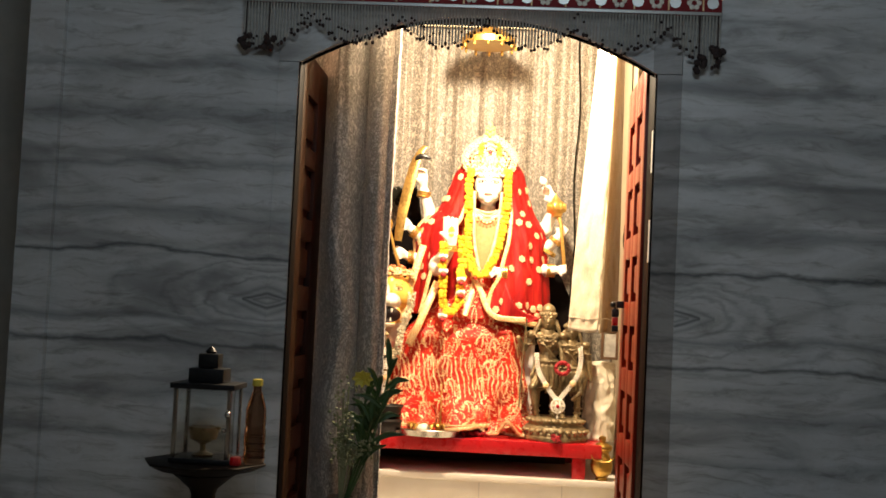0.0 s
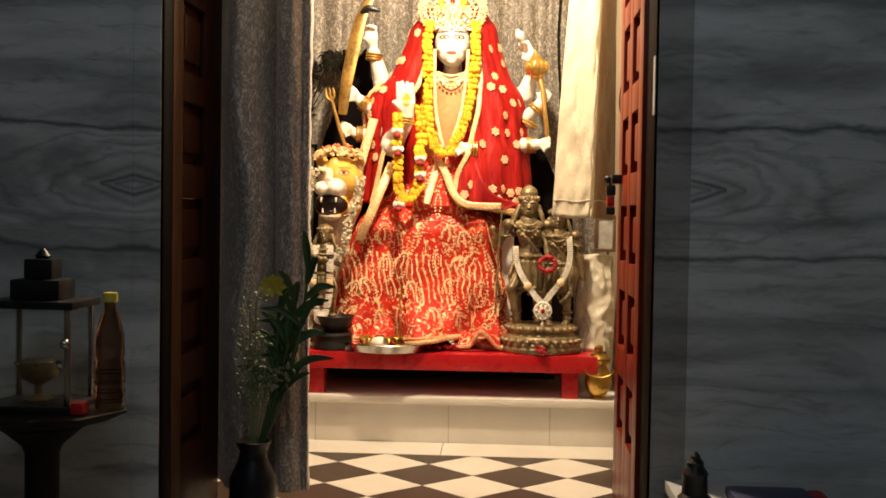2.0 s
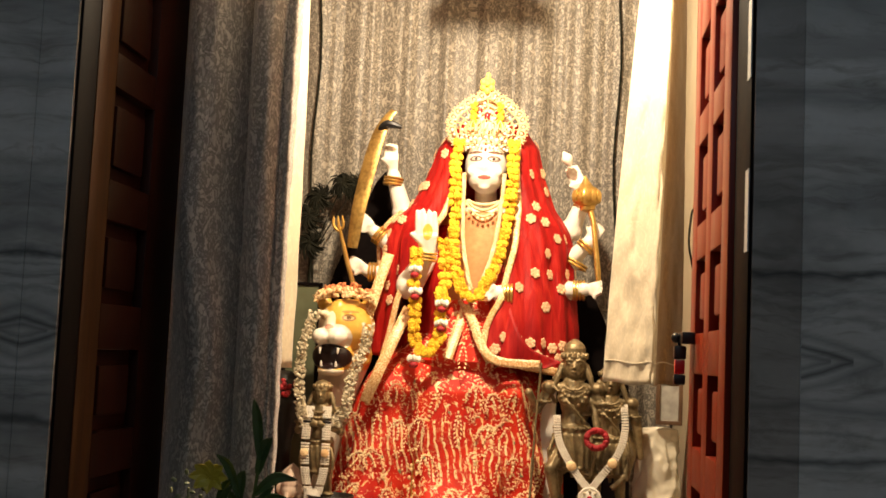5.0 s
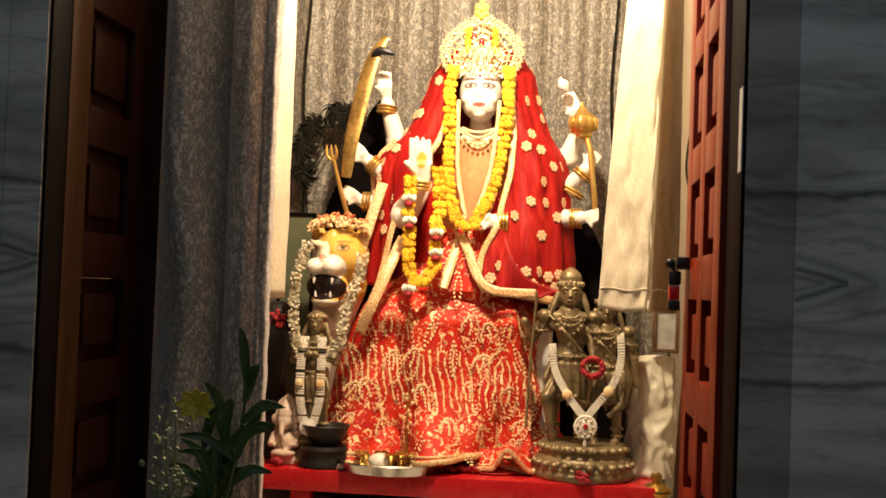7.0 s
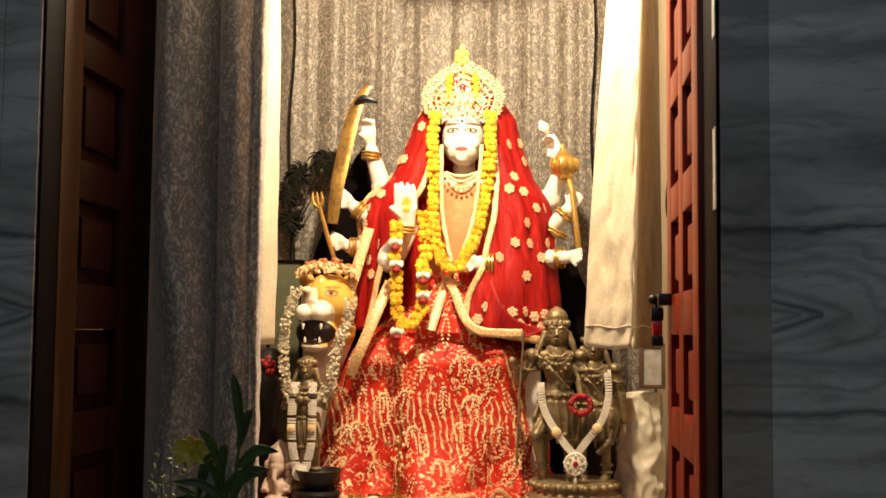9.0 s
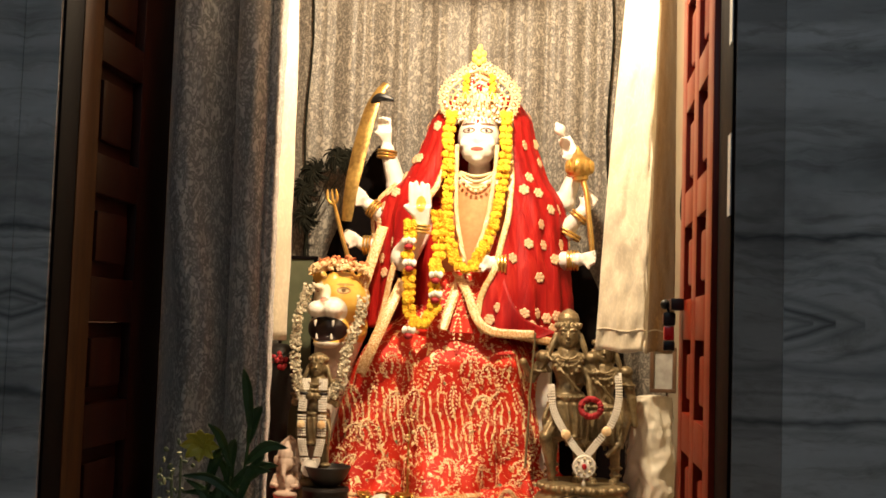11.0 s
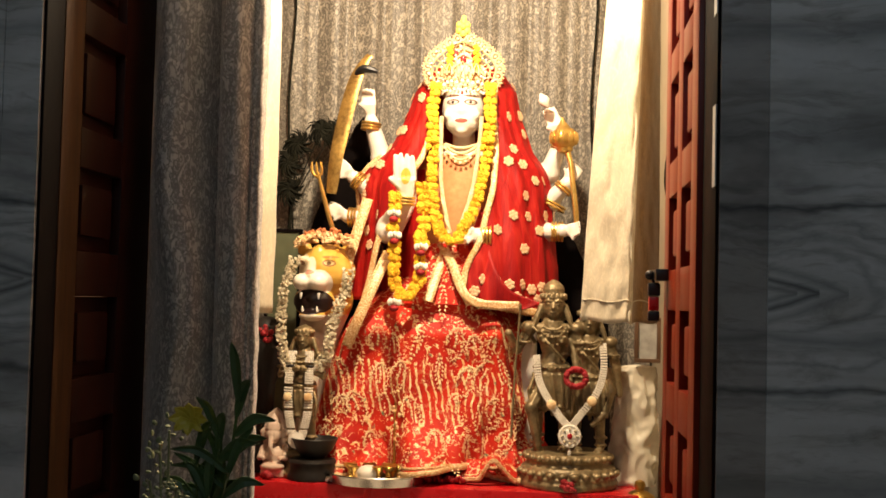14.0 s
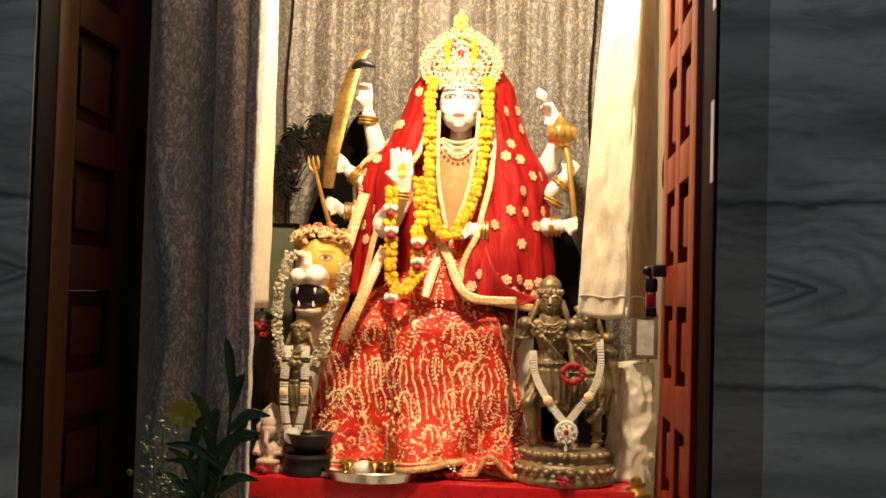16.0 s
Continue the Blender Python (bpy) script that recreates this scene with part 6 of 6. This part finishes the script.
thing("white_sweet", ball(B(), (-0.230, 1.765, 0.418), (0.043, 0.040, 0.027), u=18, v=12), WHITE_BEAD, "smooth white ball of offering in the tray", "offering")
for lx, ly, s in ((-0.300, 1.79, 1.2), (-0.310, 1.83, 1.1), (-0.160, 1.76, 1.4), (-0.165, 1.81, 1.2), (-0.24, 1.84, 1.0), (-0.13, 1.80, 1.0), (-0.19, 1.73, 1.1), (-0.275, 1.72, 0.9)):
    o = holder("oil_lamp", (lx, ly, 0.393), "tiny brass oil lamp cup in the offering tray", "oil lamp", group="oil lamps in the tray")
    part("cup", lathe(B(), [(0.012 * s, 0.3935), (0.014 * s, 0.398), (0.006 * s, 0.408), (0.007 * s, 0.425), (0.020 * s, 0.440), (0.022 * s, 0.445), (0.016 * s, 0.442), (0.004 * s, 0.436)], (lx, ly, 0), 14), BRASS, o)
stand = holder("incense_stand", (-0.155, 1.83, 0.393), "slender brass stand with a flowered top in the tray", "incense stand")
part("stem", tube(B(), [(-0.150, 1.83, 0.394), (-0.150, 1.83, 0.47), (-0.152, 1.83, 0.56), (-0.150, 1.83, 0.66)], [0.010, 0.005, 0.004, 0.003], 8), BRASS, stand)
bm = B()
for i in range(10):
    ball(bm, (-0.150 + 0.014 * math.sin(i * 2.3), 1.828, 0.53 + 0.014 * i), (0.006, 0.005, 0.008), u=6, v=5)
part("beads", bm, GOLD_TRIM, stand)

# petals and small flowers on the bench
rng = random.Random(13)
spots = [(-0.585, 1.735), (0.462, 1.695 + 0.0), (0.01, 1.79), (0.05, 1.80), (0.09, 1.80), (-0.03, 1.79), (0.13, 1.83), (0.29, 1.86)]
for px, py in spots:
    bm = B()
    for i in range(7):
        ball(bm, (px + 0.012 * math.cos(i * 0.9), py + 0.010 * math.sin(i * 0.9), 0.3985 + 0.004 * (i % 3)), (0.012, 0.009, 0.011), (rng.uniform(0, 60), rng.uniform(0, 60), 0), 7, 5)
    thing("rose_bloom", bm, RED_PETAL, "dark red rose petals lying on the red bench", "petals", group="rose blooms on the bench")
for px, py in ((-0.365, 1.735), (-0.372, 1.745), (-0.50, 1.76), (-0.47, 1.75)):
    bm = B()
    for i in range(6):
        ball(bm, (px + 0.008 * math.cos(i), py + 0.008 * math.sin(i), 0.393 + 0.006 * (i % 2)), (0.007, 0.007, 0.007), u=6, v=5)
    thing("white_blossom", bm, WHITE_BEAD, "small white blossoms dropped on the red bench", "petals", group="white blossoms on the bench")
# red cloth under the tray edge and behind
bm = B()
grid(bm, lambda u, v: Vector((-0.05 + 0.30 * u, 1.80 + 0.16 * v + 0.02 * math.sin(7 * u), 0.389 + 0.022 * abs(math.sin(9 * u + 3 * v)) * v)), 26, 10)
rc = thing("red_cloth", bm, VEIL, "rumpled end of red cloth lying on the bench before the skirt", "cloth")
thicken(rc, 0.003, 1)

# brass jug beside the bench
jug = holder("brass_jug", (0.705, 1.76, 0.2005), "polished brass water pot with a domed lid on the dais", "pot")
part("body", lathe(B(), [(0.030, 0.2005), (0.034, 0.206), (0.026, 0.216), (0.050, 0.24), (0.058, 0.275), (0.052, 0.31), (0.036, 0.335), (0.036, 0.345), (0.052, 0.362), (0.054, 0.368), (0.02, 0.37)], (0.705, 1.752, 0), 30), BRASS, jug)
part("lid", lathe(B(), [(0.052, 0.3705), (0.050, 0.378), (0.030, 0.392), (0.014, 0.397), (0.016, 0.402), (0.020, 0.414), (0.016, 0.426), (0.004, 0.431)], (0.705, 1.752, 0), 26), BRASS, jug)
part("ring_handle", tube(B(), [(0.705 + 0.06 * math.cos(a), 1.69, 0.335 + 0.035 * math.sin(a)) for a in [math.pi + math.pi * i / 14 for i in range(15)]], 0.0035, 6), BRASS, jug)
# cloth bundle against the side wall
bm = B()
def bundle(u, v):
    a = 2 * math.pi * u
    z = 0.386 + 0.425 * v
    q = Vector((1.0 * math.cos(a) + 0.5 * v, 1.0 * math.sin(a), 3.0 * v + 0.5 * math.sin(a)))
    n1 = noise.noise(q * 1.25 + Vector((2.2, 0, 0)))
    n2 = noise.noise(q * 2.4 + Vector((0, 4.1, 0)) + Vector((n1, n1, n1)))
    ridge = 1 - 2.0 * math.sqrt(n1 * n1 + 0.003)
    small = 1 - 2.0 * math.sqrt(n2 * n2 + 0.002)
    w = (0.100 - 0.036 * v) * (0.74 + 0.24 * ridge + 0.10 * small) * (1 if v < 0.985 else 0.2)
    return Vector((0.712 + min(0.09, w * math.cos(a)) - 0.02 * (1 - v), 1.97 + 0.8 * w * math.sin(a), z))


grid(bm, bundle, 90, 60)
thing("sack", bm, CLOTH_SACK, "cream satin sack standing crumpled on the bench against the wall", "sack")

# small framed pictures
def picture(x, y, z, w, h, paper, label, wood=FRAME_WOOD):
    f = holder("picture_frame", (x, y, z), label, "picture frame", group="small framed pictures")
    t = 0.014
    for nm, a, b, c, d in (("frame_bar", x, x + w, z, z + t), ("frame_bar", x, x + w, z + h - t, z + h), ("frame_bar", x, x + t, z + t, z + h - t), ("frame_bar", x + w - t, x + w, z + t, z + h - t)):
        part(nm, box(B(), a, b, y, y + 0.016, c, d, 0.002), wood, f)
    part("picture", box(B(), x + t, x + w - t, y + 0.006, y + 0.012, z + t, z + h - t, 0), paper, f, smooth=False)
    return f


picture(-0.73, 2.20, 0.387, 0.145, 0.905, TOY_GREEN, "tall dark-framed green picture standing behind the lion")
picture(0.690, 1.90, 0.822, 0.092, 0.160, GREY_PICTURE, "small wood-framed grey picture on the cloth bundle", PICTURE_WOOD)
# dark pot with red flowers at the curtain's edge
pot = holder("dark_urn", (-0.635, 1.93, 0.386), "tall dark clay urn on the bench holding red flowers", "urn")
part("urn", lathe(B(), [(0.05, 0.386), (0.052, 0.40), (0.038, 0.43), (0.035, 0.60), (0.038, 0.70), (0.060, 0.76), (0.078, 0.83), (0.074, 0.89), (0.050, 0.935), (0.02, 0.95)], (-0.65, 1.93, 0), 26), BLACK_STONE, pot)
bm = B()
rng = random.Random(2)
for i in range(18):
    ball(bm, (-0.635 + rng.uniform(-0.035, 0.05), 1.86 + rng.uniform(-0.01, 0.015), 0.895 + rng.uniform(-0.03, 0.02)), (0.011, 0.009, 0.011), u=6, v=5)
part("red_flowers", bm, RED_PETAL, pot, "cluster of red flowers")
# red cloth and cord at the right
tas = holder("red_tassel", (0.725, 0.90, 1.0), "red cloth tassel tied by the door edge", "tassel")
part("knot", ball(B(), (0.728, 0.90, 1.14), (0.020, 0.018, 0.03), u=10, v=8), RED_PETAL, tas)
part("cloth_end", tube(B(), [(0.728, 0.90, 1.13), (0.722, 0.89, 1.08), (0.716, 0.89, 1.00)], [0.016, 0.022, 0.015], 10), RED_PETAL, tas)
cable = thing("cable", tube(B(), smooth_path([(0.803, 1.9, 2.6), (0.800, 1.85, 2.0), (0.797, 1.8, 1.62), (0.780, 1.75, 1.55), (0.770, 1.72, 1.45), (0.785, 1.75, 1.38), (0.800, 1.8, 1.35)], 40), 0.004, 6), FEATHER, "thin dark cable along the side wall", "cable")

# ---- plant in a vase by the left leaf ----
VX, VY = -0.455, 0.29
vase = holder("flower_vase", (VX, VY, -0.011), "dark metal vase on the floor holding cut greenery", "vase")
part("vase", lathe(B(), [(0.06, -0.011), (0.064, 0.0), (0.055, 0.03), (0.072, 0.10), (0.070, 0.17), (0.045, 0.22), (0.040, 0.25), (0.056, 0.28), (0.052, 0.282), (0.036, 0.25), (0.01, 0.20)], (VX, VY, 0), 26), BLACK_METAL, vase)


def blade(bm, base, tip, width, droop):
    """A long pointed leaf with a folded midrib."""
    b, t = Vector(base), Vector(tip)
    mid = (b + t) / 2 + Vector((0, 0, droop))
    path = smooth_path([b, mid, t], 9)
    side = (t - b).cross(Vector((0.2, 1, 0.1))).normalized()
    prev = None
    for i, p in enumerate(path):
        w = width * math.sin(math.pi * min(1, 0.12 + 0.88 * i / 8)) * 0.5
        row = (bm.verts.new(p - side * w + Vector((0, -0.006, 0))), bm.verts.new(p), bm.verts.new(p + side * w + Vector((0, -0.006, 0))))
        if prev:
            bm.faces.new((prev[0], prev[1], row[1], row[0]))
            bm.faces.new((prev[1], prev[2], row[2], row[1]))
        prev = row


green = holder("greenery", (VX, VY, 0.25), "dark green leafy stems with one yellow bloom in the vase", "plant")
rng = random.Random(17)
for sx, sz in ((-0.25, 0.86), (-0.29, 0.78), (-0.34, 0.74), (-0.31, 0.66), (-0.27, 0.71)):
    bm = B()
    stem = smooth_path([(VX, VY, 0.2), ((VX + sx) / 2 + 0.01, VY - 0.02, 0.48), (sx - 0.02, VY - 0.12, sz - 0.06)], 14)
    tube(bm, stem, 0.004, 6)
    part("stem", bm, LEAF, green)
    for k in range(9):
        p = stem[5 + k]
        a = rng.uniform(-1.2, 1.2)
        L = rng.uniform(0.09, 0.17)
        bm = B()
        blade(bm, p, p + Vector((L * math.sin(a) * 1.0, rng.uniform(-0.04, 0.02), L * math.cos(a) * 0.75)), rng.uniform(0.016, 0.026), 0.02)
        lf = part("leaf", bm, LEAF, green, smooth=False)
        thicken(lf, 0.001)
for sx, sz in ((-0.46, 0.72), (-0.44, 0.75), (-0.48, 0.64), (-0.45, 0.60), (-0.42, 0.63), (-0.43, 0.52), (-0.40, 0.45), (-0.36, 0.50)):
    bm = B()
    stem = smooth_path([(VX, VY, 0.2), ((VX + sx) / 2, VY - 0.03, 0.45), (sx + 0.01, VY - 0.09, sz - 0.02)], 10)
    tube(bm, stem, 0.003, 6)
    for k in range(34):
        p = stem[rng.randint(4, 9)] + Vector((rng.uniform(-0.035, 0.035), rng.uniform(-0.02, 0.02), rng.uniform(-0.03, 0.045)))
        ball(bm, p, (rng.uniform(0.004, 0.010), 0.004, rng.uniform(0.004, 0.009)), (rng.uniform(0, 90), rng.uniform(0, 90), 0), 5, 4)
    part("filler_sprig", bm, PALE_LEAF, green, "pale small-leaved filler sprig")
for i in range(8):
    bm = B()
    a = 2 * math.pi * i / 8
    c = Vector((-0.372, 0.16, 0.755))
    blade(bm, c, c + Vector((0.042 * math.cos(a), -0.012, 0.034 * math.sin(a) + 0.006)), 0.026, 0.006)
    yb = part("yellow_petal", bm, PLASTIC_YELLOW, green, "faded yellow petal", smooth=False)
    thicken(yb, 0.0012)

# ---- valance over the doorway ----
VY0 = -0.045
val = holder("door_valance", (0.03, VY0, 2.19), "red velvet mirror-work valance with beaded fringe over the doorway", "valance")
x0v, x1v, z0v = -0.875, 0.930, 2.188
part("band", box(B(), x0v, x1v, VY0, VY0 + 0.012, z0v, 2.46, 0.003), VALANCE_RED, val)
part("gold_edge", box(B(), x0v, x1v, VY0 - 0.004, VY0 - 0.0005, z0v, z0v + 0.012, 0.001), MIRROR_BIT, val)
dm = B()
prism(dm, [(0.022, 0), (0.016, 0.016), (0, 0.022), (-0.016, 0.016), (-0.022, 0), (-0.016, -0.016), (0, -0.022), (0.016, -0.016)], -0.003, 0)
DISC = mesh_of("mirror_disc", dm, MIRROR_BIT, False)
dm = B()
for i in range(6):
    a = i * math.pi / 3
    ball(dm, (0.018 * math.cos(a), -0.002, 0.018 * math.sin(a)), (0.010, 0.003, 0.010), u=7, v=4)
ROSETTE = mesh_of("rosette", dm, WHITE_BEAD)
for i in range(26):
    for j in range(3):
        x = x0v + 0.035 + i * (x1v - x0v - 0.07) / 25
        z = z0v + 0.045 + 0.075 * j
        piece("mirror_disc" if (i + j) % 2 else "rosette", DISC if (i + j) % 2 else ROSETTE, Matrix.Translation((x, VY0 - 0.003, z)), val)
for i in range(14):
    x = x0v + 0.07 + i * (x1v - x0v - 0.14) / 13
    part("gold_bar", box(B(), x - 0.003, x + 0.003, VY0 - 0.003, VY0 - 0.0005, z0v + 0.016, 2.44, 0), GOLD_TRIM, val, smooth=False)


def swag(x):
    """How low the fringe hangs: five scallops, and long at both ends."""
    t = abs((x - 0.028) / 0.90)
    return 2.128 - 0.085 * abs(math.sin(math.pi * (x - 0.06) / 0.334)) - 0.05 * max(0.0, t - 0.80) / 0.20


strings, pompoms = B(), B()
rng = random.Random(31)
n = 150
for i in range(n):
    x = x0v + 0.006 + i * (x1v - x0v - 0.012) / (n - 1)
    zl = swag(x)
    tube(strings, [(x, VY0 + 0.004, z0v + 0.002), (x + rng.uniform(-0.002, 0.002), VY0 + 0.004, zl)], 0.0036, 5)
    if i % 4 != 2:
        ball(pompoms, (x, VY0 + 0.002, zl - 0.004 + rng.uniform(-0.012, 0.012)), (0.0068, 0.0068, 0.006 + 0.004 * rng.random()), (0, 0, 0), 7, 5)
    for lift in (0.022, 0.044):
        if rng.random() < 0.3:
            ball(pompoms, (x, VY0 + 0.002, zl + lift + rng.uniform(-0.008, 0.008)), 0.0055, u=7, v=5)
tagged(part("bead_fringe", strings, BEAD_GREY, val, "fringe of grey bead strings"), kind="stuff")
tagged(part("wool_fringe", pompoms, THREAD_DARK, val, "row of dark wool pompoms"), kind="stuff")
for tx, tz in ((x0v + 0.012, 2.03), (x0v + 0.10, 2.02), (x1v - 0.012, 2.035), (x1v - 0.08, 2.0)):
    bm = B()
    for k in range(9):
        ball(bm, (tx + rng.uniform(-0.022, 0.022), VY0 + rng.uniform(-0.01, 0.01), tz + rng.uniform(-0.022, 0.03)), 0.013, u=7, v=5)
    tube(bm, [(tx, VY0, z0v), (tx, VY0, tz)], 0.003, 5)
    part("tassel", bm, THREAD_DARK, val, "bunched dark wool tassel")

# ---- lamp stand with a glass lantern ----
LX, LY = -0.845, -0.36
ls = holder("lamp_stand", (LX, LY, HZ), "dark wooden pedestal stand with a wide octagonal tray", "stand")
part("post", lathe(B(), [(0.15, HZ), (0.15, HZ + 0.03), (0.06, HZ + 0.06), (0.042, HZ + 0.12), (0.042, 0.37), (0.05, 0.39), (0.09, 0.425), (0.11, 0.44)], (LX, LY, 0), 24), STAND_WOOD, ls)
bm = B()
lathe(bm, [(0.10, 0.441), (0.16, 0.452), (0.212, 0.476), (0.214, 0.482), (0.208, 0.484), (0.02, 0.481)], (LX, LY, 0), 8)
part("tray_top", bm, STAND_WOOD, ls)
lan = holder("glass_lantern", (LX, LY, 0.485), "square dark metal lantern with glass sides and stepped cap", "lantern")
a0, a1 = LX - 0.100, LX + 0.100
b0, b1 = LY - 0.085, LY + 0.085
for px, py in ((a0, b0), (a1 - 0.014, b0), (a0, b1 - 0.014), (a1 - 0.014, b1 - 0.014)):
    part("corner_post", box(B(), px, px + 0.014, py, py + 0.014, 0.5, 0.735, 0.002), STEEL, lan)
part("floor_plate", box(B(), a0 - 0.006, a1 + 0.006, b0 - 0.006, b1 + 0.006, 0.4845, 0.4995, 0.003), BLACK_METAL, lan)
cap = part("roof_plate", box(B(), a0 - 0.012, a1 + 0.012, b0 - 0.012, b1 + 0.012, 0.7355, 0.755, 0.004), BLACK_METAL, lan)
part("roof_step", box(B(), LX - 0.062, LX + 0.062, LY - 0.055, LY + 0.055, 0.7555, 0.805, 0.006), BLACK_METAL, lan)
part("roof_cap", box(B(), LX - 0.036, LX + 0.036, LY - 0.034, LY + 0.034, 0.8055, 0.855, 0.006), BLACK_METAL, lan)
part("finial", lathe(B(), [(0.016, 0.8555), (0.020, 0.862), (0.012, 0.872), (0.004, 0.88)], (LX, LY, 0), 14), BLACK_METAL, lan)
for g0, g1, h0, h1 in ((a0 + 0.015, a1 - 0.015, b0 + 0.004, b0 + 0.007), (a0 + 0.015, a1 - 0.015, b1 - 0.007, b1 - 0.004)):
    part("glass_pane", box(B(), g0, g1, h0, h1, 0.5005, 0.7345, 0), GLASS, lan, smooth=False)
for g0, g1 in ((a0 + 0.004, a0 + 0.007), (a1 - 0.007, a1 - 0.004)):
    part("glass_pane", box(B(), g0, g1, b0 + 0.015, b1 - 0.015, 0.5005, 0.7345, 0), GLASS, lan, smooth=False)
part("door_knob", ball(B(), (a1 - 0.006, b0 - 0.014, 0.655), 0.012, u=12, v=8), STEEL, lan, "bright round knob")
part("door_hinge", ball(B(), (a1 - 0.02, b0 - 0.006, 0.60), 0.008, u=10, v=7), STEEL, lan)
lampg = holder("oil_lamp", (LX - 0.01, LY, 0.5), "brass oil lamp with round bowl inside the lantern", "oil lamp")
part("bowl", lathe(B(), [(0.035, 0.5), (0.037, 0.506), (0.010, 0.518), (0.010, 0.54), (0.045, 0.56), (0.052, 0.585), (0.046, 0.60), (0.02, 0.598)], (LX - 0.01, LY, 0), 24), BRONZE, lampg)
for k in range(5):
    a = 2 * math.pi * k / 5
    part("wick_lip", ball(B(), (LX - 0.01 + 0.05 * math.cos(a), LY + 0.05 * math.sin(a), 0.597), (0.010, 0.010, 0.006), u=8, v=5), BRONZE, lampg)
bot = holder("oil_bottle", (-0.675, -0.36, 0.48), "clear plastic bottle of brown oil with a yellow cap", "bottle")
part("bottle", lathe(B(), [(0.034, 0.4835), (0.037, 0.488), (0.037, 0.53), (0.034, 0.54), (0.037, 0.55), (0.037, 0.60), (0.033, 0.61), (0.036, 0.62), (0.035, 0.67), (0.026, 0.705), (0.014, 0.735), (0.014, 0.75)], (-0.675, -0.36, 0), 24), OIL, bot)
part("cap", lathe(B(), [(0.018, 0.7505), (0.019, 0.753), (0.018, 0.773), (0.003, 0.775)], (-0.675, -0.36, 0), 18), PLASTIC_YELLOW, bot, "ribbed yellow cap")
for k in range(4):
    part("rib", tube(B(), [(-0.675 + 0.0378 * math.cos(a), -0.36 + 0.0378 * math.sin(a), 0.505 + 0.024 * k) for a in [2 * math.pi * i / 20 for i in range(21)]], 0.0018, 5), OIL, bot)
thing("red_packet", box(B(), -0.735, -0.700, -0.47, -0.43, 0.4855, 0.515, 0.008), RED_PAINT, "small red packet on the stand's tray", "packet")

# ---- low white table by the wall ----
wt = holder("white_table", (1.0, -0.32, HZ), "low table with a white laminate top against the marble wall", "table")
part("tabletop", box(B(), 0.742, 1.32, -0.56, -0.03, 0.240, 0.272, 0.004), WHITE_TOP, wt)
for lx in (0.76, 1.26):
    for ly in (-0.54, -0.09):
        part("leg", box(B(), lx, lx + 0.04, ly, ly + 0.04, HZ + 0.001, 0.2395, 0.003), STAND_WOOD, wt)
cone = holder("incense_burner", (0.785, -0.26, 0.2725), "black conical incense burner on the white table", "incense burner")
part("body", lathe(B(), [(0.040, 0.2725), (0.043, 0.280), (0.033, 0.290), (0.031, 0.335), (0.034, 0.342), (0.024, 0.356), (0.020, 0.362)], (0.785, -0.26, 0), 20), BLACK_METAL, cone)
part("top", lathe(B(), [(0.021, 0.3625), (0.022, 0.369), (0.012, 0.380), (0.013, 0.385), (0.003, 0.396)], (0.785, -0.26, 0), 16), BLACK_METAL, cone)
pk = holder("folded_packet", (0.97, -0.3, 0.2725), "dark blue folded cloth packet with red end on the table", "packet")
part("blue_wrap", box(B(), 0.87, 1.07, -0.36, -0.20, 0.2725, 0.300, 0.010), BLUE_CLOTH, pk)
part("red_end", box(B(), 1.071, 1.11, -0.36, -0.21, 0.2725, 0.297, 0.010), RED_PETAL, pk, "dark red end of the packet")

# ---- floor tiles of the shrine room, laid on the diagonal ----
D = 0.3545


def clip(poly, axis, limit, keep_less):
    out = []
    for i in range(len(poly)):
        a, b = poly[i], poly[(i + 1) % len(poly)]
        ia = (a[axis] <= limit) == keep_less
        ib = (b[axis] <= limit) == keep_less
        if ia:
            out.append(a)
        if ia != ib:
            t = (limit - a[axis]) / (b[axis] - a[axis])
            out.append((a[0] + t * (b[0] - a[0]), a[1] + t * (b[1] - a[1])))
    return out


def tile(poly, material, z1=0.0):
    area = sum(poly[i][0] * poly[(i + 1) % len(poly)][1] - poly[(i + 1) % len(poly)][0] * poly[i][1] for i in range(len(poly))) if len(poly) > 2 else 0
    if abs(area) < 0.002:
        return
    bm = B()
    lo = [bm.verts.new((x, y, -0.0115)) for x, y in poly]
    hi = [bm.verts.new((x, y, z1)) for x, y in poly]
    bm.faces.new(hi)
    for i in range(len(poly)):
        j = (i + 1) % len(poly)
        bm.faces.new((lo[i], lo[j], hi[j], hi[i]))
    part("tile", bm, material, floor, smooth=False)


fx0, fx1, fy0, fy1 = ROOM[0] + 0.001, ROOM[1] - 0.001, 0.205, 1.468
for i in range(-4, 6):
    for j in range(-5, 3):
        for k, material in ((0, WHITE_MARBLE), (1, BLACK_MARBLE)):
            cx_, cy_ = -0.161 + (i + 0.5 * k) * D, 1.306 + (j + 0.5 * k) * D
            h = D / 2 - 0.0012
            poly = [(cx_ + h, cy_), (cx_, cy_ + h), (cx_ - h, cy_), (cx_, cy_ - h)]
            for axis, lim, less in ((0, fx0, False), (0, fx1, True), (1, fy0, False), (1, fy1, True)):
                poly = clip(poly, axis, lim, less) if len(poly) > 2 else poly
            tile(poly, material)
for a, b in ((fx0, 0.05), (0.053, fx1)):
    tile([(a, 1.471), (b, 1.471), (b, 1.7185), (a, 1.7185)], WHITE_MARBLE, 0.001)
